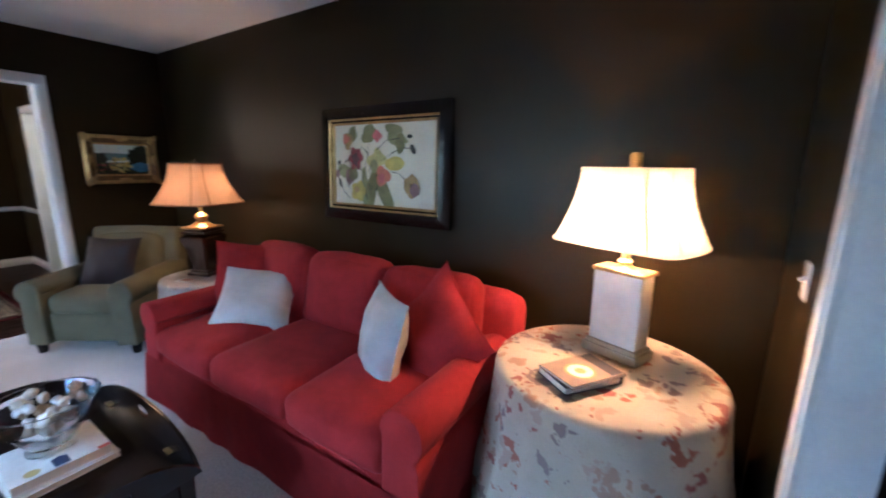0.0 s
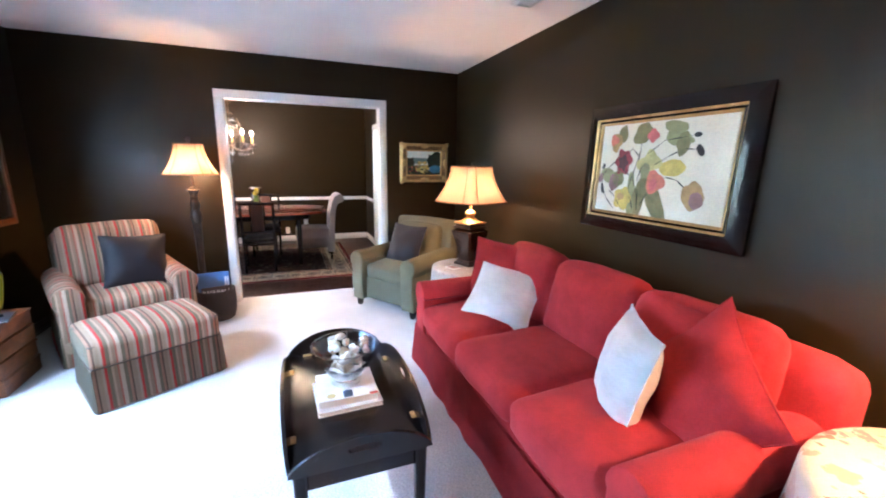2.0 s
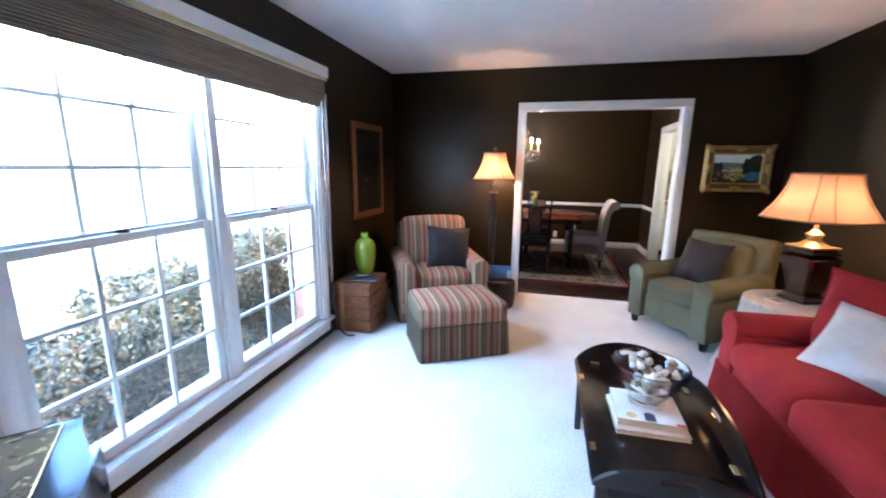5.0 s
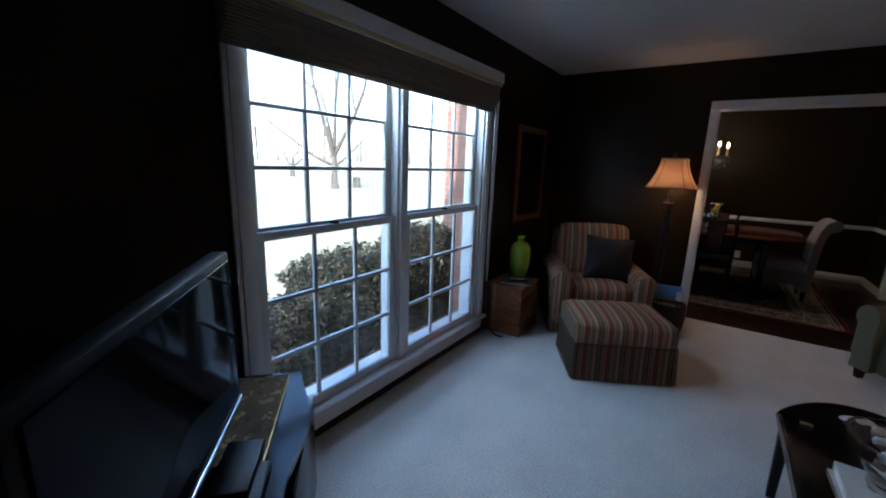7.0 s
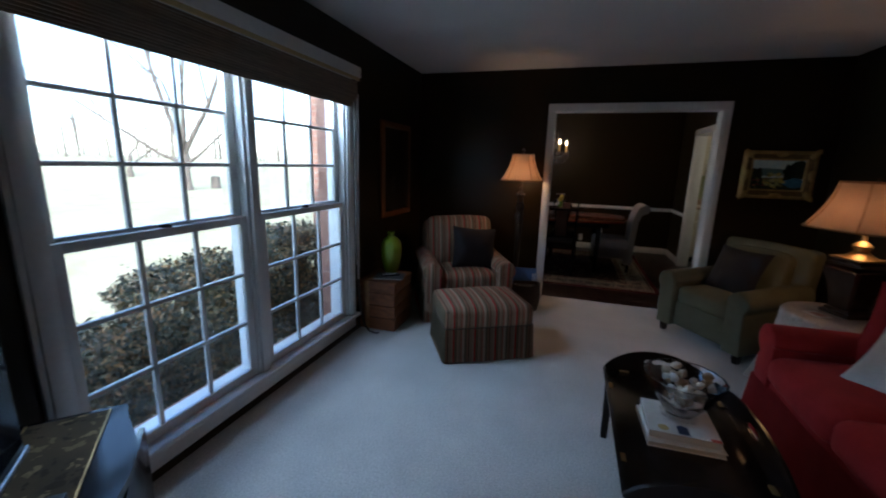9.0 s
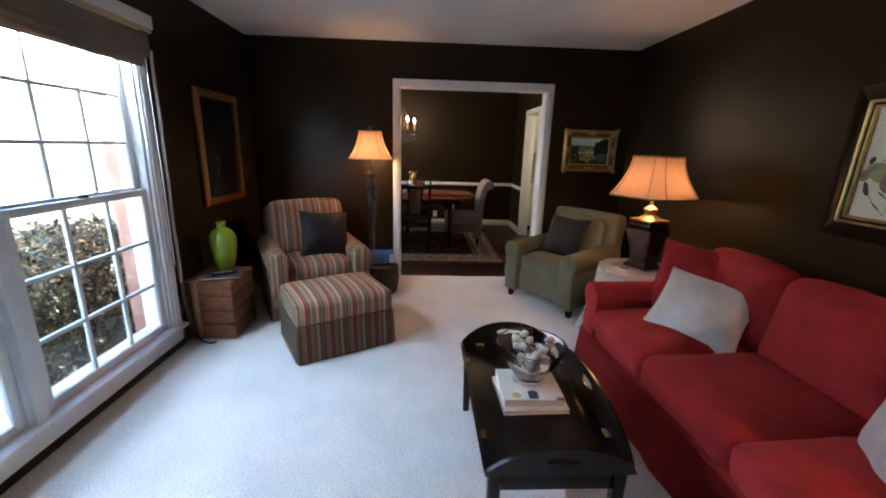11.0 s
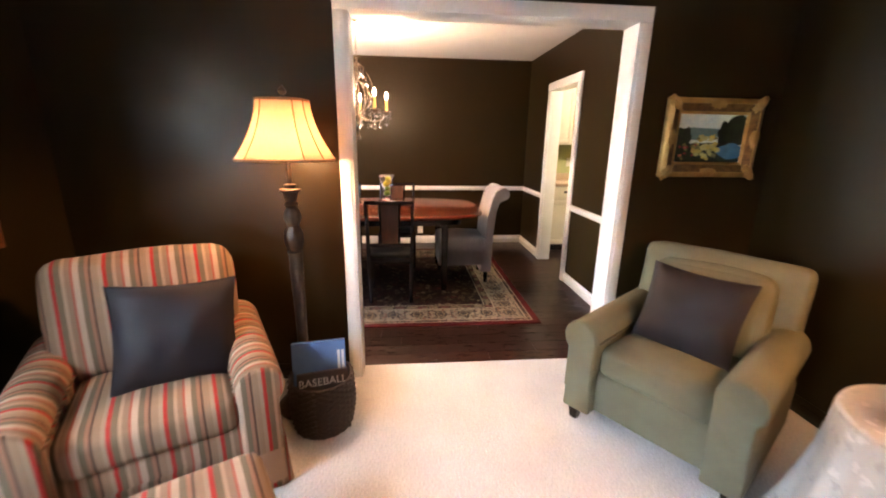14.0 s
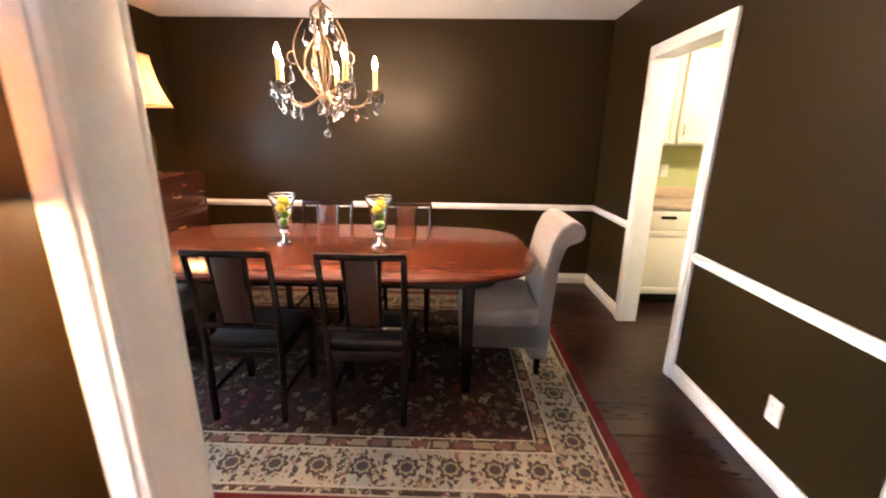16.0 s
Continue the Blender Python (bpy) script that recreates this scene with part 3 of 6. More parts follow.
def brick_wall(name, x, y0, y1, z0, z1, thick):
    """A brick wing whose face looks along +x; joints are recessed."""
    b = bmesh.new()
    span(b, (x - thick, y0 + 0.006, z0), (x - 0.006, y1 - 0.006, z1))
    root = structure(name, b, M["mortar"], "red brick wing wall beside the window", "brick wall")
    c = bmesh.new()
    random.seed(3)
    rows = int((z1 - z0) / 0.075)
    for r in range(rows):
        off = 0.1075 * (r % 2)
        u = y0 - off
        while u < y1:
            a, e = max(y0, u), min(y1, u + 0.205)
            if e - a > 0.03:
                j = random.uniform(-0.002, 0.002)
                span(c, (x - 0.05, a, z0 + r * 0.075 + 0.005), (x + j, e, z0 + r * 0.075 + 0.07))
            u += 0.215
        span(c, (x - thick, y0 - 0.004, z0 + r * 0.075 + 0.005), (x - 0.06, y0 + 0.03, z0 + r * 0.075 + 0.07))
    tagged(part("bricks", c, M["brick"], root), "red bricks in running bond", kind="stuff")


brick_wall("wall_brick", -4.26, -3.36, YW - WT - 0.005, -0.42, H + 0.1, 0.2)
b = bmesh.new()
span(b, (WIN[1] + 0.0, YW - WT - 0.1, -0.5), (XB + 1.6, YW - WT - 0.004, H + 0.1))
span(b, (-4.25, YW - WT - 0.1, -0.5), (WIN[0], YW - WT - 0.004, H + 0.1))
span(b, (WIN[0], YW - WT - 0.1, -0.5), (WIN[1], YW - WT - 0.004, WIN[2] - 0.01))
structure("wall_outside", b, M["brick"], "red brick outer wall under the window", "brick wall")


def shrub(name, c, size, label, leaf_mat, count=9000, seed=1):
    """Clipped evergreen: twigs within, many single leaves on an uneven outline."""
    rnd = random.Random(seed)
    root = thing(name, pose(*c), label, "shrub", "shrubs under the window")
    t = bmesh.new()
    for k in range(26):
        a, r = rnd.uniform(0, 6.28), rnd.uniform(0.2, 0.85)
        tip = Vector((math.cos(a) * r * size[0] / 2, math.sin(a) * r * size[1] / 2, size[2] * rnd.uniform(0.6, 0.95)))
        tube(t, [(0.1 * math.cos(a), 0.1 * math.sin(a), 0), tip * 0.5 + Vector((rnd.uniform(-0.05, 0.05), 0, 0.05)), tip], [0.012, 0.008, 0.003], 5)
    part("stems", t, M["bark"], root)
    verts, faces = [], []
    for k in range(count):
        d = Vector((rnd.gauss(0, 1), rnd.gauss(0, 1), rnd.gauss(0, 1))).normalized()
        rad = 1 - abs(rnd.gauss(0, 0.2))
        lump = 0.86 + 0.2 * noise.noise(d * 2.6 + Vector((seed * 5.1, 0, 0))) + 0.1 * noise.noise(d * 7)
        e = Vector([math.copysign(abs(q) ** 0.7, q) for q in d])
        p = Vector((e.x * size[0] / 2, e.y * size[1] / 2, e.z * size[2] / 2)) * rad * lump + Vector((0, 0, size[2] / 2))
        if p.z < 0.02:
            continue
        n = (d + Vector((rnd.uniform(-1, 1), rnd.uniform(-1, 1), rnd.uniform(-1, 1))) * 0.9).normalized()
        u = n.orthogonal().normalized()
        u = (u + n.cross(u) * rnd.uniform(-2, 2)).normalized()
        w = n.cross(u)
        s = rnd.uniform(0.014, 0.027)
        i = len(verts)
        verts += [p - u * s, p + w * s * 0.45 + n * 0.003, p + u * s, p - w * s * 0.45 + n * 0.003]
        faces.append((i, i + 1, i + 2, i + 3))
    me = bpy.data.meshes.new("leaves")
    me.from_pydata([tuple(v) for v in verts], [], faces)
    me.materials.append(leaf_mat)
    leaves = new("leaves", me)
    leaves.parent = root
    tagged(leaves, "small glossy leaves, some bronze", kind="stuff")


def leafy(name, stops, rough=0.5):
    m = bpy.data.materials.new(name)
    m.use_nodes = True
    nt = m.node_tree
    g = node(nt, "ShaderNodeNewGeometry")
    c = ramp(nt, g.outputs["Random Per Island"], stops)
    b = nt.nodes["Principled BSDF"]
    nt.links.new(c, b.inputs["Base Color"])
    b.inputs["Roughness"].default_value = rough
    return m


M["leaf"] = leafy("holly_leaves", [(0.0, (0.018, 0.022, 0.008)), (0.4, (0.05, 0.052, 0.018)), (0.65, (0.11, 0.085, 0.03)), (0.85, (0.26, 0.13, 0.04)), (1.0, (0.42, 0.27, 0.11))])
M["leaf_far"] = leafy("far_foliage", [(0.0, (0.1, 0.1, 0.05)), (0.6, (0.24, 0.19, 0.09)), (1.0, (0.4, 0.3, 0.16))], 0.8)
shrub("shrub", (-1.15, -2.85, -0.42), (1.2, 1.0, 0.92), "low clipped holly shrub with bronze leaf tips", M["leaf"], 17000, 1)
shrub("shrub", (-2.05, -2.8, -0.42), (1.25, 1.05, 1.24), "rounded clipped holly shrub under the window", M["leaf"], 20000, 2)
shrub("shrub", (-3.15, -2.85, -0.42), (1.25, 1.0, 1.34), "rounded clipped holly shrub beside the brick wing", M["leaf"], 20000, 3)
shrub("shrub", (-0.2, -2.9, -0.42), (1.1, 0.95, 0.95), "low clipped holly shrub under the window", M["leaf"], 9000, 4)


def bare_tree(name, at, height, seed, label, spread=0.5, trunk=0.3, depth=5, boughs=()):
    rnd = random.Random(seed)
    root = thing(name, pose(*at), label, "tree", "bare trees on the lawn")
    t, limbs = bmesh.new(), bmesh.new()
    def grow(bm, p, d, length, r, level):
        pts, rs, q, dd = [p], [r], p, d
        for k in range(4):
            dd = (dd + Vector((rnd.uniform(-1, 1), rnd.uniform(-1, 1), rnd.uniform(-0.4, 0.7))) * 0.16).normalized()
            q = q + dd * length / 4
            pts.append(q)
            rs.append(r * (1 - 0.13 * (k + 1)))
        tube(bm, pts, rs, 9 if level < 2 else 5)
        if level >= depth:
            return
        if level == 0 and boughs:
            for at, way, long, thick in boughs:
                grow(limbs, pts[at], Vector(way).normalized(), long, thick, 2)
            return
        for k in range(3 if level < 3 else 2):
            side = Vector((rnd.uniform(-1, 1), rnd.uniform(-1, 1), rnd.uniform(-0.1, 0.5))).normalized()
            nd = (dd * (1 - spread) + side * spread).normalized()
            grow(limbs, pts[rnd.choice((2, 3, 4)) if k else 4], nd, length * (rnd.uniform(1.2, 1.6) if level == 0 else rnd.uniform(0.62, 0.88)), rs[-1] * rnd.uniform(0.68, 0.9), level + 1)
    grow(t, Vector((0, 0, -0.3)), Vector((0.05, 0, 1)), height * 0.19, trunk, 0)
    lathe(t, [(trunk * 1.25, -0.4), (trunk * 1.12, 0.05), (trunk * 1.0, 0.35)], n=10)
    part("trunk", t, M["bark"], root)
    part("limbs", limbs, M["bark"], root)


bare_tree("tree", (-19.5, -23.6, -0.72), 14.0, 11, "large bare spreading tree on the lawn", 0.5, 0.3, 6, [
    (3, (0.52, -0.85, 0.3), 7.0, 0.13), (4, (0.1, -0.15, 1), 7.2, 0.18), (4, (0.0, 0.05, 1), 7.5, 0.16), (4, (-0.3, 0.45, 1), 7.0, 0.18), (3, (-0.4, 0.6, 0.7), 4.5, 0.1), (4, (0.5, 0.4, 1), 5.0, 0.12)])
bare_tree("tree", (-26.0, -38.0, -0.3), 12.0, 7, "bare winter tree farther off on the lawn", 0.5, 0.25)
bare_tree("tree", (-9.0, -34.0, -0.4), 11.0, 21, "bare winter tree farther off on the lawn", 0.5, 0.22)
bare_tree("tree", (-44.0, -52.0, 0.4), 14.0, 31, "bare winter tree at the wood's edge", 0.5, 0.28, 4)
b = bmesh.new()
lathe(b, [(0.34, -0.2), (0.3, 0.2), (0.27, 0.5), (0.29, 0.85), (0.2, 0.92)], (0, 0, 0), 14, flute=lambda a, z: 0.08 * math.sin(5 * a + z * 3))
stump = tagged(part("tree_stump", b, M["bark"]), "short dark tree stump on the lawn", "stump")
stump.matrix_world = pose(-22.0, -24.0, -0.75)


def far_wood(name, at_y, x0, x1, base, height, seed):
    """A line of bare trunks and thin crowns at the lawn's far edge."""
    rnd = random.Random(seed)
    t = bmesh.new()
    verts, faces = [], []
    n = int((x1 - x0) / 1.7)
    for k in range(n):
        x, y = x0 + (x1 - x0) * (k + rnd.random()) / n, at_y + rnd.uniform(-14, 14)
        hh = height * rnd.uniform(0.6, 1.1)
        tube(t, [(x, y, base - 1), (x + rnd.uniform(-0.4, 0.4), y, base + hh * 0.5), (x + rnd.uniform(-1, 1), y, base + hh)], [0.2, 0.13, 0.03], 5)
        for q in range(6):
            z = base + hh * rnd.uniform(0.3, 0.9)
            a = rnd.uniform(0, 6.28)
            e = Vector((math.cos(a), math.sin(a), rnd.uniform(0.3, 0.9))) * hh * 0.25
            tube(t, [(x, y, z), (x + e.x, y + e.y, z + e.z)], [0.06, 0.015], 3)
        for q in range(14):
            p = Vector((x + rnd.gauss(0, 1.2), y + rnd.gauss(0, 1.2), base + rnd.uniform(0.0, 0.45 if q % 3 else 0.9) * hh))
            s = rnd.uniform(0.15, 0.4)
            i = len(verts)
            u = Vector((rnd.uniform(-1, 1), rnd.uniform(-1, 1), rnd.uniform(-1, 1))).normalized()
            w = u.orthogonal().normalized()
            verts += [p - u * s, p + w * s * 0.6, p + u * s, p - w * s * 0.6]
            faces.append((i, i + 1, i + 2, i + 3))
    root = tagged(part(name, t, M["bark"]), "distant line of bare winter woods", "woods", kind="stuff")
    me = bpy.data.meshes.new("undergrowth")
    me.from_pydata([tuple(v) for v in verts], [], faces)
    me.materials.append(M["leaf_far"])
    u = new("undergrowth", me)
    u.parent = root


far_wood("far_woods", -88, -150, 40, 1.5, 15, 4)

# ---- living room: seating ----
def folds_skirt(bm, corners, z0, z1, flare, gathers, depth, closed=True, seed=0):
    """Cloth hanging along a polyline of floor corners, with soft gathers, flaring to the floor."""
    pts = []
    n = len(corners)
    for i in range(n if closed else n - 1):
        a, c = Vector((*corners[i], 0)), Vector((*corners[(i + 1) % n], 0))
        steps = max(4, int((c - a).length / 0.02))
        out = (c - a).normalized().cross(Vector((0, 0, 1)))
        for k in range(steps):
            pts.append((a + (c - a) * k / steps, out))
    if not closed:
        pts.append((Vector((*corners[-1], 0)), pts[-1][1]))
    rows = 6
    grid = []
    for r in range(rows + 1):
        f = r / rows
        line = []
        for k, (p, out) in enumerate(pts):
            wave = math.sin(k * gathers + 1.7 * math.sin(k * 0.11 + seed)) * depth + noise.noise(Vector((k * 0.08, seed, f))) * depth * 1.2
            q = p + out * (flare * f + wave * (0.15 + 0.85 * f))
            line.append(bm.verts.new((q.x, q.y, z1 + (z0 - z1) * f)))
        grid.append(line)
    m = len(pts)
    for r in range(rows):
        for k in range(m if closed else m - 1):
            bm.faces.new((grid[r][k], grid[r][(k + 1) % m], grid[r + 1][(k + 1) % m], grid[r + 1][k]))
    geom = bmesh.ops.solidify(bm, geom=bm.faces[:], thickness=0.004)
    return bm


def scroll_arm(bm, x, side, y0, y1, top, r, wide, z0):
    """A rolled arm whose scroll leans out; side is +1 for the arm on +x. x: inner face."""
    pts = [(0.0, z0), (0.0, top - r * 1.1)]
    pts += [(-0.01 + r + r * math.cos(radians(a)), top - r + r * math.sin(radians(a))) for a in range(185, -75, -20)]
    pts += [(wide - 0.01, top - 2.1 * r), (wide, z0)]
    outline(bm, [(x + side * px, pz) for px, pz in pts], y1 - y0, pose(0, y0, 0), 0.014)


def piping(bm, pts, r=0.006):
    tube(bm, pts + [pts[0], pts[1]], r, 6, caps=False)


sofa = thing("sofa", pose(-1.49, 1.445, 0), "red slipcovered three-seat sofa with rolled arms", "sofa")
b = bmesh.new()
soft(b, (0.04, 0.0, 0.205), (2.02, 0.9, 0.25), 0.04, n=9, wrinkle=0.004)
part("base", b, M["red"], sofa)
b = bmesh.new()
folds_skirt(b, [(-0.99, -0.475), (1.06, -0.475), (1.06, 0.45), (-0.99, 0.45)], 0.012, 0.29, 0.022, 0.38, 0.007, seed=2)
part("skirt", b, M["red"], sofa, "gathered red cloth skirt")
for side in (-1, 1):
    b = bmesh.new()
    scroll_arm(b, 0.9 if side > 0 else -0.82, side, -0.47, 0.43, 0.635, 0.098, 0.175, 0.1)
    for v in b.verts:
        v.co += noise.noise_vector(v.co * 6) * 0.008
        if v.co.y < -0.3:
            v.co.z -= 0.012
    part("arm", b, M["red"], sofa)
b = bmesh.new()
soft(b, (0.06, 0.36, 0.5), (2.06, 0.2, 0.64), 0.09, (0, 0.02, 0.02), n=12, wrinkle=0.008, rot=(-6, 0, 0))
part("backrest", b, M["red"], sofa)
for k, x in enumerate((-0.545, 0.04, 0.625)):
    b = bmesh.new()
    soft(b, (x, -0.13, 0.405), (0.58 if k != 1 else 0.6, 0.7, 0.17), 0.06, (0.006, 0.015, 0.03), n=10, wrinkle=0.008, seed=k, rot=(2, 0, 0))
    part("seat_cushion", b, M["red"], sofa)
    b = bmesh.new()
    soft(b, (x, 0.225, 0.665), (0.575 if k != 1 else 0.6, 0.2, 0.47), 0.08, (0.01, 0.045, 0.02), n=10, wrinkle=0.013, seed=k + 5, rot=(-14, 0, (-3, 0, 3)[k]))
    part("back_cushion", b, M["red"], sofa)


def throw_pillow(name, m, w, h, t, material, label, seed=0, group="throw pillows"):
    root = thing(name, m, label, "pillow", group)
    b = bmesh.new()
    pillow(b, w, h, t, Matrix(), seed=seed, crease=0.012)
    part("cover", b, material, root)
    b = bmesh.new()
    pts = []
    for i in range(40):
        a = i / 40 * 4
        s, f = int(a), a - int(a)
        u, v = [(-1 + 2 * f, -1), (1, -1 + 2 * f), (1 - 2 * f, 1), (-1, 1 - 2 * f)][s]
        pts.append((u * w / 2 * (1 - 0.09 * (1 - v * v)), 0, v * h / 2 * (1 - 0.09 * (1 - u * u))))
    piping(b, pts, 0.004)
    part("piping", b, material, root)
    return root


throw_pillow("throw_pillow", pose(-1.965, 1.4, 0.615, -45, 3, 35), 0.47, 0.43, 0.16, M["silk"], "shiny silver-grey silk pillow on the red sofa", 1)
throw_pillow("throw_pillow", pose(-0.93, 1.385, 0.632, -14, 0, -32), 0.42, 0.44, 0.19, M["silk"], "shiny silver-grey silk pillow propped on the red sofa", 2)
throw_pillow("throw_pillow", pose(-0.74, 1.52, 0.635, -28, 34, -30), 0.52, 0.52, 0.17, M["red"], "loose red pillow tipped on its corner, on the sofa", 3)
throw_pillow("throw_pillow", pose(-2.22, 1.535, 0.695, -20, 5, 46), 0.46, 0.44, 0.18, M["red"], "loose red pillow in the sofa's corner", 4)


def armchair(name, m, material, label, skirted, w=0.84, d=0.84, back_top=0.9, tag_group="armchairs", arm_material=None, wide_back=False):
    root = thing(name, m, label, "armchair", tag_group)
    hw = w / 2
    aw = 0.17
    b = bmesh.new()
    soft(b, (0, 0.02, 0.2), (w - 0.05, d - 0.1, 0.24), 0.035, n=8, wrinkle=0.003)
    part("base", b, material, root)
    for side in (-1, 1):
        b = bmesh.new()
        scroll_arm(b, side * (hw - aw), side, -d / 2 + 0.02, d / 2 - 0.12, 0.6, 0.09, aw - 0.02, 0.1 if not skirted else 0.05)
        for v in b.verts:
            v.co += noise.noise_vector(v.co * 6) * 0.005
            v.co.z -= 0.05 * max(0, -v.co.y / d)
        part("arm", b, arm_material or material, root)
        b = bmesh.new()
        f = [(side * (hw - aw) + side * px, pz) for px, pz in [(0.004, 0.2), (0.004, 0.44)] + [(-0.004 + 0.085 + 0.083 * math.cos(radians(a)), 0.485 + 0.083 * math.sin(radians(a))) for a in range(185, -75, -26)] + [(aw - 0.034, 0.36), (aw - 0.03, 0.2)]]
        piping(b, [(x, -d / 2 + 0.017, z) for x, z in f], 0.006)
        part("arm_piping", b, material, root)
        b = bmesh.new()
        outline(b, f, 0.016, pose(0, -d / 2 + 0.007, 0), 0.004)
        part("arm_front", b, material, root)
    b = bmesh.new()
    soft(b, (0, d / 2 - 0.12, 0.5), (w - (0.1 if wide_back else 0.16), 0.17, 0.74), 0.045 if wide_back else 0.07, (0, 0.02, 0.01), n=11, rot=(-9, 0, 0), wrinkle=0.004)
    part("backrest", b, material, root)
    b = bmesh.new()
    soft(b, (0, -0.075, 0.375), (w - 2 * aw + 0.01, d - 0.27, 0.16), 0.05, (0, 0.012, 0.025), n=9, wrinkle=0.005)
    part("seat_cushion", b, material, root)
    b = bmesh.new()
    soft(b, (0, d / 2 - 0.25, back_top - 0.255), (w - 2 * aw + (0.03 if wide_back else 0.13), 0.17, 0.5), 0.065, (0.01, 0.035, 0.015), n=9, rot=(-13, 0, 0), wrinkle=0.007)
    part("back_cushion", b, material, root)
    if skirted:
        b = bmesh.new()
        folds_skirt(b, [(-hw + 0.015, -d / 2 + 0.03), (hw - 0.015, -d / 2 + 0.03), (hw - 0.015, d / 2 - 0.05), (-hw + 0.015, d / 2 - 0.05)], 0.012, 0.24, 0.012, 0.2, 0.003, seed=1)
        part("skirt", b, material, root)
    else:
        for sx in (-1, 1):
            for sy in (-1, 1):
                b = bmesh.new()
                lathe(b, [(0.02, 0), (0.028, 0.085)], (sx * (hw - 0.07), sy * (d / 2 - 0.075), 0), 12, square=0.85)
                part("leg", b, M["dark_wood"], root, "short dark wooden leg")
    return root


STRIPES = [(0.02, (0.28, 0.22, 0.14)), (0.012, (0.34, 0.29, 0.2)), (0.012, (0.4, 0.035, 0.025)), (0.018, (0.16, 0.145, 0.085)), (0.01, (0.38, 0.3, 0.2)), (0.016, (0.25, 0.19, 0.12)),
           (0.007, (0.34, 0.1, 0.06)), (0.018, (0.43, 0.37, 0.27)), (0.016, (0.15, 0.14, 0.085)), (0.01, (0.3, 0.18, 0.11)), (0.008, (0.1, 0.065, 0.04))]
STRIPES = [(w, (c[0] * 0.88, c[1] * 0.72, c[2] * 0.68)) for w, c in STRIPES]
M["welt"] = mat("brown_welt", (0.09, 0.062, 0.038), rough=0.85, bump=0.3, bscale=300)
M["stripe"] = striped("striped_upholstery", STRIPES, 0.161)
M["stripe_arm"] = striped("striped_upholstery_arm", STRIPES, 0.161, 1)
armchair("armchair", pose(-3.65, -1.165, 0, 0, 0, 117), M["stripe"], "armchair in tan, green and rust striped fabric", True, 0.88, 0.86, 0.93, arm_material=M["stripe_arm"])
armchair("armchair", pose(-3.72, 1.265, 0, 0, 0, 34.4), M["green_cloth"], "sage green upholstered armchair with rolled arms", False, 0.84, 0.84, 0.83, wide_back=True)
throw_pillow("throw_pillow", pose(-3.61, -1.03, 0.645, -18, 4, 117), 0.44, 0.42, 0.15, M["plum"], "dark aubergine satin pillow on the striped armchair", 6)
throw_pillow("throw_pillow", pose(-3.70, 1.235, 0.625, -22, 0, 29), 0.46, 0.43, 0.15, M["plum"], "dark aubergine satin pillow on the green armchair", 7)

ottoman = thing("ottoman", pose(-2.818, -0.775, 0, 0, 0, 119.5), "skirted ottoman in tan, green and rust stripes", "ottoman")
b = bmesh.new()
soft(b, (0, 0, 0.34), (0.7, 0.54, 0.17), 0.045, (0.004, 0.004, 0.035), n=10, wrinkle=0.005)
part("cushion", b, M["stripe"], ottoman)
b = bmesh.new()
soft(b, (0, 0, 0.17), (0.66, 0.5, 0.26), 0.02, n=4)
part("base", b, M["stripe"], ottoman)
b = bmesh.new()
folds_skirt(b, [(-0.345, -0.265), (0.345, -0.265), (0.345, 0.265), (-0.345, 0.265)], 0.01, 0.27, 0.018, 0.17, 0.003, seed=4)
part("skirt", b, M["stripe"], ottoman)
for z in (0.275, 0.405):
    b = bmesh.new()
    q = 0.012 if z > 0.3 else 0
    piping(b, [(-0.347 + q, -0.25, z), (-0.335, -0.267 + q, z), (0.335, -0.267 + q, z), (0.347 - q, -0.25, z), (0.347 - q, 0.25, z), (0.335, 0.267 - q, z), (-0.335, 0.267 - q, z), (-0.347 + q, 0.25, z)], 0.005)
    part("piping", b, M["welt"], ottoman, "brown welt seam")

# ---- living room: tables, lamps, pictures ----
def leaf_board(bm, length, peak, hole, thick=0.014):
    """An arched tray leaf in x-z with an oval hand hole."""
    tmp = bmesh.new()
    n = 36
    outer = [(-length / 2, 0.0)]
    for k in range(n + 1):
        u = -1 + 2 * k / n
        outer.append((u * length / 2 * 0.985, 0.012 + peak * (1 - abs(u) ** 2.2) ** 0.8))
    outer.append((length / 2, 0.0))
    ring = [tmp.verts.new((x, 0, z)) for x, z in outer]
    m = len(ring)
    inner = []
    cz = peak * 0.62
    for k, (x, z) in enumerate(outer):
        a = math.atan2((z - cz) / peak * 1.6, x / length * 2.2)
        inner.append(tmp.verts.new((hole[0] * math.cos(a), 0, cz + hole[1] * math.sin(a))))
    for k in range(m):
        tmp.faces.new((ring[k], ring[(k + 1) % m], inner[(k + 1) % m], inner[k]))
    ex = bmesh.ops.extrude_face_region(tmp, geom=tmp.faces[:])
    bmesh.ops.translate(tmp, vec=(0, thick, 0), verts=[v for v in ex["geom"] if isinstance(v, bmesh.types.BMVert)])
    return tmp


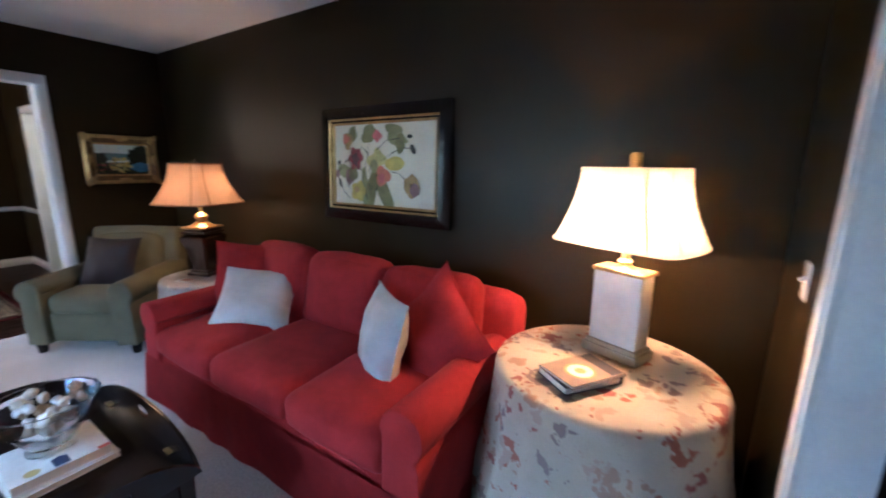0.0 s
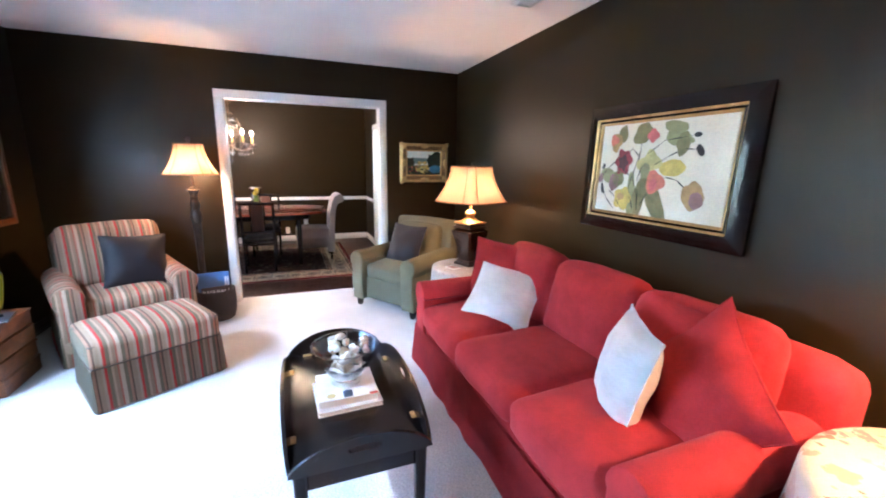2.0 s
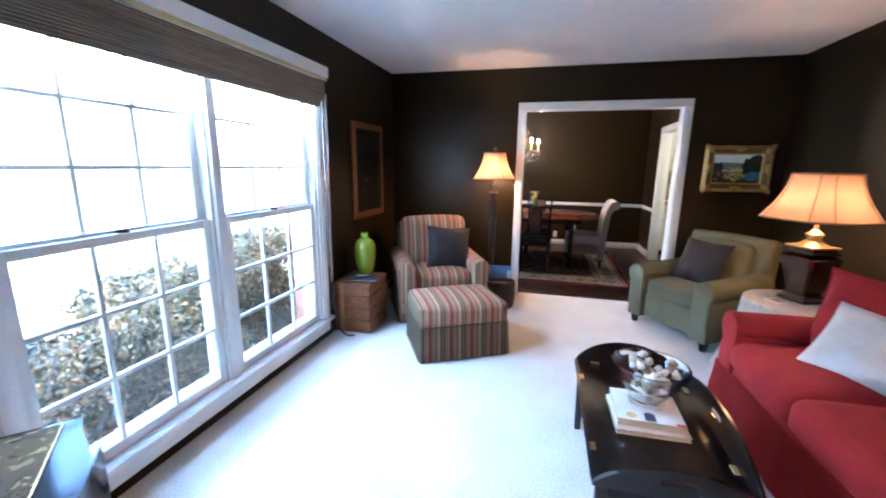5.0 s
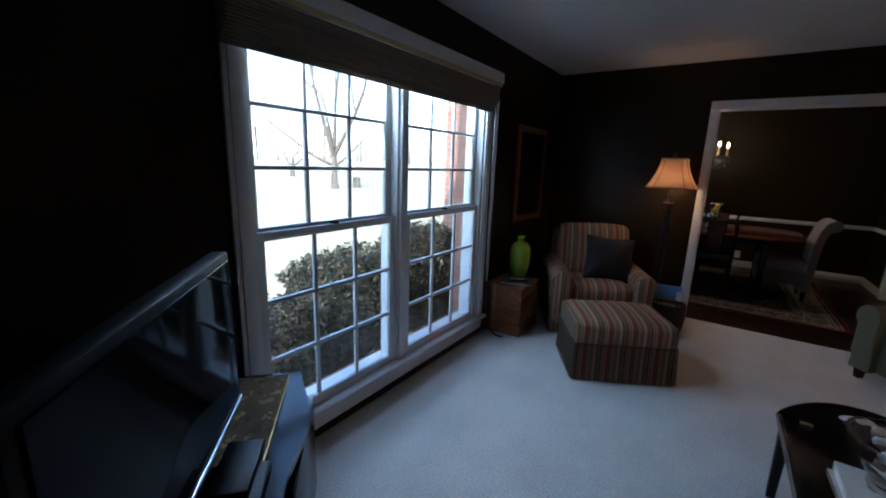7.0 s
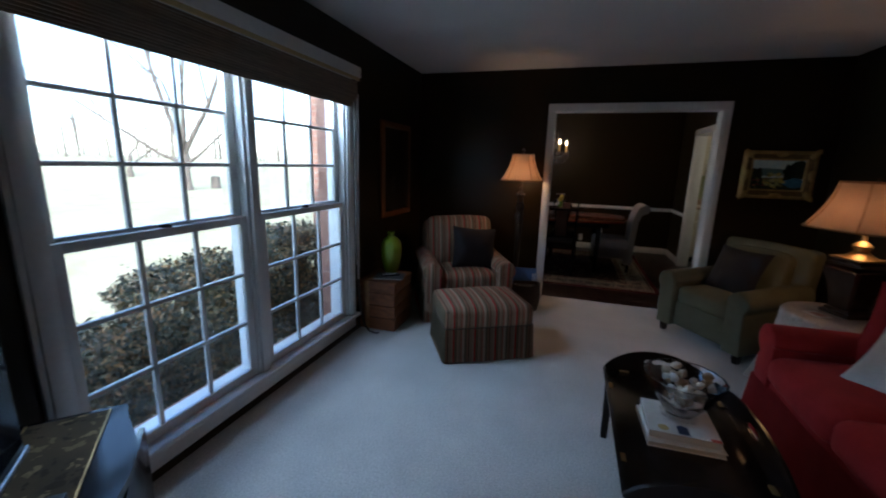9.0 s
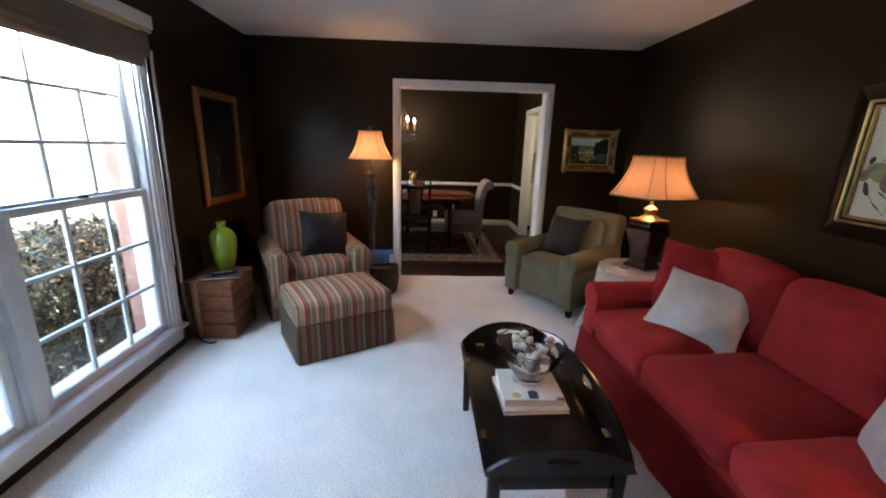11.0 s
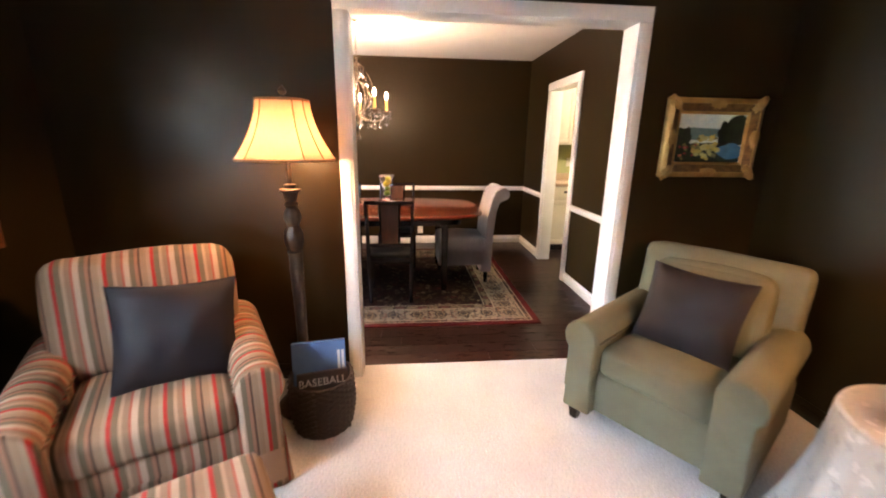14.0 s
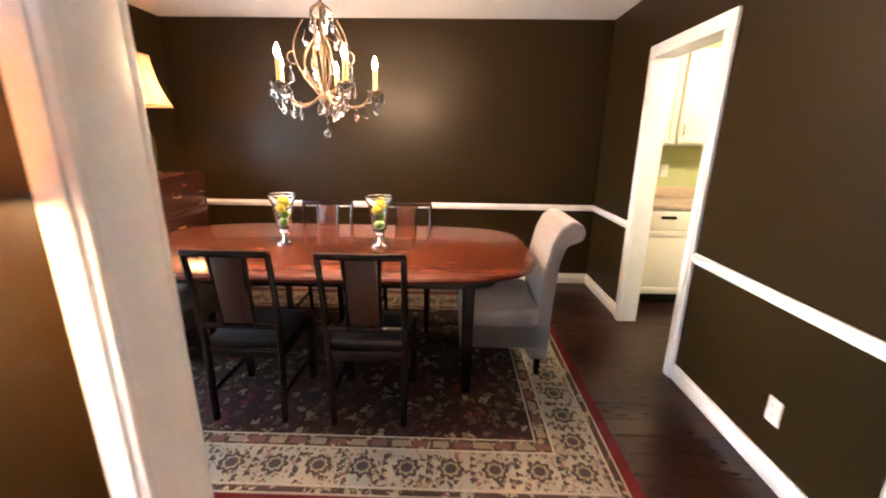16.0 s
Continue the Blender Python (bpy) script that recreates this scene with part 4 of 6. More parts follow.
table = thing("coffee_table", pose(-1.535, 0.35, 0, 0, 0, 0), "dark espresso butler's tray coffee table with raised leaves", "coffee table")
TL, TW, TZ = 0.9, 0.5, 0.395
b = bmesh.new()
span(b, (-TL / 2, -TW / 2, TZ - 0.02), (TL / 2, TW / 2, TZ), 0.004)
part("tabletop", b, M["dark_wood"], table)
for x, y, sx, sy in ((0, -TW / 2 + 0.03, TL - 0.1, 0.02), (0, TW / 2 - 0.03, TL - 0.1, 0.02), (-TL / 2 + 0.03, 0, 0.02, TW - 0.1), (TL / 2 - 0.03, 0, 0.02, TW - 0.1)):
    b = bmesh.new()
    box(b, (x, y, TZ - 0.058), (sx, sy, 0.075), 0.003)
    part("apron", b, M["dark_wood"], table)
for sx in (-1, 1):
    for sy in (-1, 1):
        b = bmesh.new()
        lathe(b, [(0.017, 0), (0.024, TZ - 0.021)], (sx * (TL / 2 - 0.03), sy * (TW / 2 - 0.03), 0), 16, square=0.95)
        part("leg", b, M["dark_wood"], table)
for turn, off, length, peak in ((90, TL / 2, TW + 0.02, 0.115), (-90, TL / 2, TW + 0.02, 0.115), (0, TW / 2, TL - 0.01, 0.095), (180, TW / 2, TL - 0.01, 0.095)):
    b = bmesh.new()
    merge(b, leaf_board(b, length, peak, (0.06, 0.018)), pose(0, 0, 0, 0, 0, turn) @ pose(0, -off + 0.003, TZ - 0.004, 12, 0, 0) @ pose(0, -0.014, 0))
    leaf = part("leaf", b, M["dark_wood"], table, "arched folding leaf with hand hole")
    for q in (-0.3, 0.3):
        b = bmesh.new()
        box(b, (0, 0, 0), (0.045, 0.02, 0.004), 0.0015)
        b.transform(pose(0, 0, 0, 0, 0, turn) @ pose(q * length, -off + 0.012, TZ + 0.003))
        part("hinge", b, M["brass"], leaf, "small brass hinge")


def book(name, m, w, d, t, cover, label, pages=(0.78, 0.74, 0.66), group="books"):
    root = thing(name, m, label, "book", group)
    b = bmesh.new()
    span(b, (-w / 2, -d / 2, 0), (w / 2, d / 2, 0.0025), 0.0008, 1)
    span(b, (-w / 2, -d / 2, t - 0.0025), (w / 2, d / 2, t), 0.0008, 1)
    span(b, (-w / 2, d / 2 - 0.003, 0), (w / 2, d / 2, t), 0.0008, 1)
    part("cover", b, mat(name + "_cover", cover, tuple(c * 0.8 for c in cover), scale=12, rough=0.3, bump=0.02, fine=0.05), root)
    b = bmesh.new()
    span(b, (-w / 2 + 0.004, -d / 2 + 0.004, 0.003), (w / 2 - 0.004, d / 2 - 0.004, t - 0.003))
    part("page_block", b, mat("book_pages", pages, tuple(c * 0.85 for c in pages), scale=3, rough=0.9, bump=0.4, bscale=300, stretch=(0.02, 0.02, 3)), root)
    return root


def blot(parent, pts, z, material, name="print"):
    b = bmesh.new()
    b.faces.new([b.verts.new((x, y, z)) for x, y in pts])
    return part(name, b, material, parent)


bk1 = book("book", pose(-1.505, 0.345, TZ + 0.001, 0, 0, 92), 0.275, 0.255, 0.022, (0.7, 0.66, 0.58), "large pale book lying on the coffee table")
bk2 = book("book", pose(-1.51, 0.343, TZ + 0.024, 0, 0, 89), 0.255, 0.235, 0.036, (0.75, 0.72, 0.66), "thick white-covered picture book on the coffee table")
ink = {n: mat("ink_" + n, c, rough=0.4, bump=0) for n, c in (("gold", (0.5, 0.35, 0.1)), ("navy", (0.03, 0.04, 0.08)), ("rust", (0.45, 0.06, 0.03)), ("pink", (0.55, 0.3, 0.22)), ("white", (0.75, 0.75, 0.72)), ("dark", (0.03, 0.02, 0.02)))}
blot(bk2, [(p[0], p[1]) for p in arc(14, 0, 350, 0.02, 0.02, -0.07, -0.085)], 0.0372, ink["gold"])
blot(bk2, [(-0.02, -0.11), (0.02, -0.11), (0.02, -0.06), (0.0, -0.05), (-0.02, -0.06)], 0.0372, ink["navy"])
blot(bk2, [(0.09, -0.12), (0.125, -0.12), (0.125, -0.1), (0.09, -0.1)], 0.0372, ink["rust"])

bowl = thing("crystal_bowl", pose(-1.535, 0.348, TZ + 0.0605), "cut crystal bowl filled with pale potpourri and shells", "bowl")
bowl.scale = (1.14, 1.14, 1.1)
b = bmesh.new()
lathe(b, [(0.055, 0), (0.06, 0.01), (0.05, 0.02), (0.07, 0.05), (0.1, 0.1), (0.125, 0.155), (0.13, 0.165), (0.122, 0.165), (0.094, 0.105), (0.062, 0.055), (0.03, 0.03), (0.001, 0.028)], n=48, flute=lambda a, z: 0.035 * (abs(math.sin(8 * a + z * 40)) - 0.5) + 0.02 * abs(math.sin(8 * a - z * 40)), caps=False)
part("bowl", b, M["crystal"], bowl)
rnd = random.Random(8)
shell_mats = [mat("shell_" + str(i), c, rough=0.5, bump=0.3, bscale=60) for i, c in enumerate(((0.6, 0.5, 0.36), (0.7, 0.62, 0.5), (0.4, 0.27, 0.15), (0.75, 0.72, 0.66)))]
for k in range(44):
    b = bmesh.new()
    r = rnd.uniform(0.012, 0.02)
    bmesh.ops.create_icosphere(b, subdivisions=2, radius=r)
    for v in b.verts:
        v.co += noise.noise_vector(v.co * 60 + Vector((k, 0, 0))) * r * 0.5
    z = rnd.uniform(0.06, 0.168)
    rad = (0.04 + (z - 0.05) * 0.5) * math.sqrt(rnd.random())
    a = rnd.uniform(0, 6.28)
    b.transform(pose(rad * math.cos(a), rad * math.sin(a), z))
    part("shell", b, shell_mats[k % 4], bowl)


# round table under a printed cloth, with the white lamp
M["floral"] = spotted("floral_cloth", (0.56, 0.46, 0.35), (0.48, 0.39, 0.29), [(0.38, 0.14, 0.09), (0.42, 0.26, 0.18), (0.28, 0.2, 0.18), (0.46, 0.33, 0.25), (0.32, 0.12, 0.1)], 10, 0.36, warp=1.2)
M["damask"] = spotted("damask_cloth", (0.5, 0.46, 0.4), (0.4, 0.37, 0.32), [(0.42, 0.39, 0.34), (0.55, 0.51, 0.45), (0.36, 0.33, 0.29)], 22, 0.3, warp=0.8)


def cloth_table(name, at, r, h, material, label, seed):
    root = thing(name, pose(*at), label, "side table")
    b = bmesh.new()
    prof = [(0.001, h), (r * 0.5, h), (r * 0.93, h), (r * 0.985, h - 0.006), (r, h - 0.022)]
    prof += [(r + (0.02 + 0.07 * f) * f, (h - 0.022) * (1 - f) + 0.008 * f) for f in [k / 9 for k in range(1, 10)]]
    lathe(b, prof, n=150, caps=False, flute=lambda a, z: max(0, (h - 0.03 - z) / h) * (0.07 * math.sin(11 * a + seed + 1.3 * math.sin(3 * a)) + 0.04 * math.sin(23 * a + seed * 2)) if z < h - 0.03 else 0)
    part("tablecloth", b, material, root, sharp=70)
    b = bmesh.new()
    lathe(b, [(0.06, 0), (0.05, h - 0.03), (r * 0.95, h - 0.028), (r * 0.95, h - 0.004)], n=24)
    part("table_body", b, M["dark_wood"], root)
    return root


cloth_table("side_table", (0.02, 1.585, 0), 0.415, 0.685, M["floral"], "round table under a floor-length floral cloth", 1)
cloth_table("side_table", (-2.89, 1.57, 0), 0.31, 0.575, M["damask"], "round table under a floor-length grey damask cloth", 4)


def bell_shade(root, z0, z1, r0, r1, material, square, n=64, cut=0.0, stretch=(1, 1), name="shade"):
    b = bmesh.new()
    prof = []
    for k in range(9):
        f = k / 8
        prof.append((r0 + (r1 - r0) * (1 - (1 - f) ** 1.7), z0 + (z1 - z0) * f))
    fl = (lambda a, z: -cut * max(0, math.cos(4 * a) * -1) ** 6) if cut else None
    lathe(b, prof, n=n, square=square, caps=False, flute=fl, stretch=stretch)
    bmesh.ops.solidify(b, geom=b.faces[:], thickness=0.003)
    s = part(name, b, material, root, sharp=50)
    for z, r in ((z0, r0), (z1, r1)):
        b = bmesh.new()
        lathe(b, [(r * 1.004, z - 0.006), (r * 1.012, z), (r * 1.004, z + 0.006), (r * 0.99, z)], n=n, square=square, caps=False, flute=fl, stretch=stretch)
        part("trim_band", b, M["rib"] if material is M["shade"] else material, s)
    for k in range(8):
        a = math.pi / 4 + (k // 2) * math.pi / 2 + (0.21 if k % 2 else -0.21)
        ca, sa = math.cos(a), math.sin(a)
        q = ((1 - square) + square / max(abs(ca), abs(sa))) * (1 + (fl(a, 0) if fl else 0)) * 1.004
        b = bmesh.new()
        tube(b, [(r * q * ca * stretch[0], r * q * sa * stretch[1], z) for r, z in prof], 0.003, 6)
        part("rib", b, M["rib"] if material is M["shade"] else material, s)
    return s


def bulb_and_harp(root, z, zt):
    b = bmesh.new()
    lathe(b, [(0.013, -0.05), (0.014, -0.01), (0.026, 0.03), (0.03, 0.055), (0.022, 0.08), (0.004, 0.092)], (0, 0, z), 16)
    part("bulb", b, M["bulb"], root, "lit warm bulb")
    b = bmesh.new()
    for s in (-1, 1):
        tube(b, [(s * 0.02, 0, z - 0.06), (s * 0.06, 0, z), (s * 0.05, 0, z + 0.1), (0, 0, zt)], 0.003, 6)
    part("harp", b, M["brass"], root)


# white ceramic lamp
wl = thing("table_lamp", pose(0.04, 1.71, 0.686, 0, 0, -20), "white rectangular ceramic table lamp with cream bell shade, lit", "table lamp")
b = bmesh.new()
box(b, (0, 0, 0.02), (0.235, 0.14, 0.04), 0.008)
box(b, (0, 0, 0.046), (0.212, 0.118, 0.016), 0.004)
part("foot", b, mat("silver_leaf", (0.38, 0.33, 0.25), (0.28, 0.24, 0.18), rough=0.4, metal=0.6), wl, "tarnished silver-gilt foot")
b = bmesh.new()
box(b, (0, 0, 0.2), (0.195, 0.1, 0.29), 0.006, 3)
part("body", b, mat("white_glaze", (0.78, 0.77, 0.73), rough=0.12, bump=0.02, fine=0.02), wl, "white glazed ceramic body")
b = bmesh.new()
box(b, (0, 0, 0.352), (0.21, 0.115, 0.016), 0.004)
lathe(b, [(0.045, 0.36), (0.03, 0.372), (0.022, 0.38), (0.03, 0.39), (0.018, 0.4), (0.012, 0.45)], n=20)
part("cap", b, M["brass"], wl)
bulb_and_harp(wl, 0.52, 0.72)
bell_shade(wl, 0.465, 0.74, 0.255, 0.175, M["white_shade"], 0.8, cut=0.05, stretch=(1, 0.72))
b = bmesh.new()
lathe(b, [(0.008, 0.735), (0.022, 0.745), (0.024, 0.79), (0.018, 0.8)], n=16)
part("finial", b, M["brass"], wl)
bulb_light("lamp_white", (0.04, 1.71, 1.2), 4.8)

# dark urn lamp
ul = thing("table_lamp", pose(-2.935, 1.605, 0.576, 0, 0, 20), "dark bronze square urn table lamp with gold bell shade, lit", "table lamp")
b = bmesh.new()
box(b, (0, 0, 0.012), (0.19, 0.19, 0.024), 0.006)
box(b, (0, 0, 0.035), (0.16, 0.16, 0.022), 0.006)
part("foot", b, M["bronze"], ul)
b = bmesh.new()
lathe(b, [(0.07, 0.046), (0.072, 0.06), (0.085, 0.14), (0.1, 0.21), (0.118, 0.27), (0.122, 0.3), (0.1, 0.315), (0.09, 0.32)], n=40, square=0.92)
part("urn", b, mat("dark_lacquer", (0.03, 0.014, 0.009), rough=0.2, bump=0.1), ul, "dark brown lacquered urn")
b = bmesh.new()
box(b, (0, 0, 0.335), (0.21, 0.21, 0.014), 0.004)
box(b, (0, 0, 0.352), (0.18, 0.18, 0.02), 0.006)
part("collar", b, M["bronze"], ul)
b = bmesh.new()
box(b, (0, 0, 0.373), (0.2, 0.2, 0.014), 0.005)
lathe(b, [(0.09, 0.38), (0.06, 0.4), (0.035, 0.42), (0.042, 0.44), (0.05, 0.455), (0.03, 0.475), (0.014, 0.485), (0.012, 0.56)], n=28)
part("gilt_neck", b, M["brass"], ul, "stepped gilt neck")
bulb_and_harp(ul, 0.61, 0.84)
bell_shade(ul, 0.555, 0.845, 0.262, 0.15, M["shade"], 0.62, cut=0.05)
b = bmesh.new()
lathe(b, [(0.006, 0.845), (0.012, 0.855), (0.005, 0.865), (0.01, 0.873), (0.003, 0.88)], n=12)
part("finial", b, M["bronze"], ul)
bulb_light("lamp_urn", (-2.935, 1.605, 1.175), 0.78, size=0.07)

# floor lamp
fl = thing("floor_lamp", pose(-4.02, -0.655, 0), "dark bronze turned floor lamp with cream bell shade, lit", "floor lamp")
b = bmesh.new()
lathe(b, [(0.15, 0), (0.15, 0.015), (0.13, 0.03), (0.06, 0.05), (0.035, 0.08), (0.045, 0.1), (0.03, 0.12)], n=32)
part("foot", b, M["bronze"], fl)
b = bmesh.new()
lathe(b, [(0.024, 0.12), (0.028, 0.5), (0.034, 0.86), (0.038, 0.87), (0.03, 0.875)], n=20, flute=lambda a, z: 0.05 * math.cos(10 * a))
part("shaft", b, M["bronze"], fl)
b = bmesh.new()
lathe(b, [(0.03, 0.875), (0.04, 0.9), (0.047, 0.935), (0.044, 0.97), (0.026, 1.0), (0.03, 1.01), (0.042, 1.04), (0.036, 1.075), (0.022, 1.09), (0.034, 1.105), (0.022, 1.12), (0.03, 1.14), (0.036, 1.165), (0.05, 1.17), (0.05, 1.178), (0.028, 1.185), (0.028, 1.2), (0.012, 1.205), (0.011, 1.34)], n=28, flute=lambda a, z: 0.05 * math.cos(7 * a + 30 * z) if 0.88 < z < 1.08 else 0)
part("turned_column", b, M["bronze"], fl, "carved bronze-brown column")
bulb_and_harp(fl, 1.385, 1.575)
bell_shade(fl, 1.318, 1.575, 0.213, 0.112, M["shade"], 0.45, cut=0.06)
b = bmesh.new()
lathe(b, [(0.006, 1.575), (0.016, 1.587), (0.008, 1.597), (0.02, 1.615), (0.012, 1.63), (0.003, 1.64)], n=14)
part("finial", b, M["bronze"], fl)
bulb_light("lamp_floor", (-4.02, -0.655, 1.345), 0.95, size=0.07)


def framed(name, m, w, h, label, bars, category="picture"):
    """A frame in x-z facing -y, made of mitred steps: (inset, width, proud, material)."""
    root = thing(name, m, label, category)
    for inset, width, y0, y1, material, nm in bars:
        b = bmesh.new()
        a, c = (w / 2 - inset, h / 2 - inset), (w / 2 - inset - width, h / 2 - inset - width)
        ring = []
        for (rx, rz), y in ((a, 0), (a, y0), (c, y1), (c, 0)):
            ring.append([b.verts.new((sx * rx, -y, sz * rz)) for sx, sz in ((-1, -1), (1, -1), (1, 1), (-1, 1))])
        for i in range(4):
            for k in range(4):
                b.faces.new((ring[i][k], ring[i][(k + 1) % 4], ring[(i + 1) % 4][(k + 1) % 4], ring[(i + 1) % 4][k]))
        bmesh.ops.bevel(b, geom=b.edges[:], offset=0.002, segments=1, affect="EDGES")
        part(nm, b, material, root)
    return root


# flower painting over the sofa
pic = framed("painting", pose(-1.456, YS - 0.004, 1.427, -2, 0, 0), 1.045, 0.73, "large flower painting on cream ground, dark wooden frame", [
    (0.0, 0.075, 0.03, 0.05, M["dark_wood"], "frame"), (0.074, 0.012, 0.042, 0.036, M["brass"], "gilt_fillet"), (0.086, 0.012, 0.03, 0.034, M["dark_wood"], "inner_fillet"), (0.098, 0.014, 0.034, 0.022, M["brass"], "gilt_liner")])
PW, PH = 1.025 - 0.222, 0.72 - 0.222
b = bmesh.new()
span(b, (-PW / 2 - 0.004, -0.02, -PH / 2 - 0.004), (PW / 2 + 0.004, -0.006, PH / 2 + 0.004))
part("canvas", b, mat("cream_canvas", (0.72, 0.69, 0.54), (0.64, 0.6, 0.46), scale=4, rough=0.7, bump=0.4, bscale=180), pic, "cream painted canvas")
oil = {n: mat("oil_" + n, c, tuple(v * 0.6 for v in c), scale=16, rough=0.5, bump=0.5, bscale=90) for n, c in (
    ("olive", (0.23, 0.22, 0.08)), ("sage", (0.33, 0.34, 0.15)), ("yellow", (0.62, 0.5, 0.1)), ("lemon", (0.6, 0.56, 0.2)), ("coral", (0.65, 0.2, 0.12)), ("pink", (0.65, 0.16, 0.15)), ("crimson", (0.3, 0.04, 0.05)),
    ("plum", (0.1, 0.03, 0.04)), ("ochre", (0.45, 0.3, 0.1)), ("black", (0.02, 0.02, 0.018)), ("mauve", (0.3, 0.17, 0.16)))}


def dab(parent, u, v, rx, rz, colour, layer, turn=0, lobes=0, wob=0.12, seed=0, name="petal"):
    b = bmesh.new()
    pts = []
    for k in range(26):
        a = 2 * math.pi * k / 26
        q = 1 + wob * noise.noise(Vector((math.cos(a) * 1.5 + seed, math.sin(a) * 1.5, seed * 3.1))) * 2 + (0.16 * math.cos(lobes * a) if lobes else 0)
        x, z = rx * q * math.cos(a), rz * q * math.sin(a)
        ct, st = math.cos(radians(turn)), math.sin(radians(turn))
        pts.append((u + x * ct - z * st, v + x * st + z * ct))
    b.faces.new([b.verts.new((x, -0.0206 - layer * 0.0006, z)) for x, z in pts])
    return part(name, b, oil[colour], parent)


def uv(px, py):
    """Fractions of the canvas, from its upper corner."""
    return (px - 0.5) * PW, (0.5 - py) * PH


for n_, (px, py, rx, rz, col, lay, turn, lobes) in enumerate([
    (0.40, 0.85, 0.045, 0.17, "olive", 1, -12, 0), (0.53, 0.84, 0.05, 0.16, "olive", 1, 28, 0), (0.33, 0.80, 0.03, 0.14, "sage", 1, 5, 0),
    (0.20, 0.10, 0.035, 0.05, "olive", 2, 10, 0), (0.14, 0.19, 0.045, 0.05, "ochre", 3, 20, 3), (0.12, 0.17, 0.03, 0.03, "coral", 4, 0, 3),
    (0.37, 0.12, 0.062, 0.055, "olive", 3, 40, 0), (0.46, 0.14, 0.036, 0.034, "pink", 4, 0, 4), (0.62, 0.06, 0.07, 0.03, "sage", 3, -10, 0), (0.66, 0.18, 0.08, 0.04, "sage", 3, -12, 3), (0.69, 0.24, 0.035, 0.06, "olive", 4, 0, 0),
    (0.23, 0.42, 0.062, 0.07, "crimson", 4, 0, 6), (0.23, 0.43, 0.034, 0.04, "plum", 5, 0, 5), (0.46, 0.44, 0.07, 0.065, "lemon", 4, 0, 4), (0.43, 0.52, 0.03, 0.045, "sage", 5, 0, 0),
    (0.64, 0.48, 0.075, 0.042, "yellow", 4, 4, 0), (0.52, 0.64, 0.058, 0.058, "coral", 5, 0, 3), (0.51, 0.66, 0.028, 0.03, "pink", 6, 0, 0),
    (0.10, 0.58, 0.06, 0.042, "sage", 3, -20, 0), (0.16, 0.66, 0.04, 0.05, "mauve", 4, 10, 0), (0.20, 0.61, 0.04, 0.05, "olive", 4, -10, 0),
    (0.26, 0.84, 0.065, 0.062, "yellow", 4, 0, 5), (0.24, 0.82, 0.025, 0.02, "ochre", 5, 0, 0), (0.80, 0.75, 0.06, 0.07, "ochre", 4, 25, 0), (0.83, 0.79, 0.035, 0.045, "mauve", 5, 25, 0),
    (0.81, 0.31, 0.016, 0.032, "black", 5, 30, 0), (0.78, 0.16, 0.02, 0.012, "black", 5, 0, 0), (0.04, 0.47, 0.012, 0.02, "black", 5, -20, 0), (0.05, 0.74, 0.012, 0.035, "black", 5, 20, 0), (0.02, 0.62, 0.02, 0.03, "mauve", 4, 0, 0)]):
    u, v = uv(px, py)
    dab(pic, u, v, rx, rz, col, lay, turn, lobes, seed=n_)
for pts in ([(0.40, 0.95), (0.37, 0.6), (0.42, 0.35), (0.55, 0.2), (0.78, 0.16)], [(0.36, 0.95), (0.3, 0.7), (0.36, 0.36), (0.3, 0.27), (0.14, 0.45)], [(0.5, 0.45), (0.6, 0.36), (0.7, 0.29), (0.8, 0.3)],
            [(0.42, 0.9), (0.5, 0.66), (0.6, 0.58), (0.68, 0.6), (0.76, 0.7)], [(0.04, 0.72), (0.1, 0.86), (0.18, 0.97)], [(0.12, 0.76), (0.2, 0.85), (0.26, 0.98)], [(0.24, 0.52), (0.33, 0.6), (0.37, 0.75)], [(0.36, 0.4), (0.37, 0.22)], [(0.03, 0.6), (0.1, 0.47), (0.2, 0.36)]):
    b = bmesh.new()
    fine = []
    for i in range(len(pts) - 1):
        for k in range(6):
            f = k / 6
            fine.append(uv(pts[i][0] + (pts[i + 1][0] - pts[i][0]) * f, pts[i][1] + (pts[i + 1][1] - pts[i][1]) * f))
    fine.append(uv(*pts[-1]))
    tube(b, [(x, -0.0212, z) for x, z in fine], [0.0022 + 0.0012 * math.sin(i) for i in range(len(fine))], 5)
    part("stem", b, oil["black"], pic)

# small gilt-framed landscape; shade in the frame's cove is a darker gilt colour
gp = framed("painting", pose(XF + 0.006, 1.615, 1.447, 0, 0, 90), 0.565, 0.43, "small landscape in an ornate gilt frame", [
    (0.0, 0.03, 0.03, 0.045, M["brass"], "frame"), (0.03, 0.04, 0.04, 0.02, mat("shaded_gilt", (0.26, 0.15, 0.05), (0.12, 0.07, 0.025), scale=30, rough=0.45, bump=0.4, bscale=90, metal=0.4), "cove"), (0.07, 0.015, 0.026, 0.018, M["brass"], "liner")], "picture")
GW, GH = 0.565 - 0.17, 0.43 - 0.17
b = bmesh.new()
span(b, (-GW / 2 - 0.003, -0.012, -GH / 2 - 0.003), (GW / 2 + 0.003, -0.004, GH / 2 + 0.003))
part("canvas", b, mat("oil_sky", (0.78, 0.82, 0.66), (0.5, 0.66, 0.66), scale=7, rough=0.45, bump=0.3), gp, "pale painted sky")
oil["forest"] = mat("oil_forest", (0.02, 0.035, 0.012), (0.01, 0.015, 0.008), scale=30, rough=0.4, bump=0.4)
oil["lake"] = mat("oil_lake", (0.07, 0.24, 0.42), (0.04, 0.14, 0.26), scale=14, rough=0.35, bump=0.2)
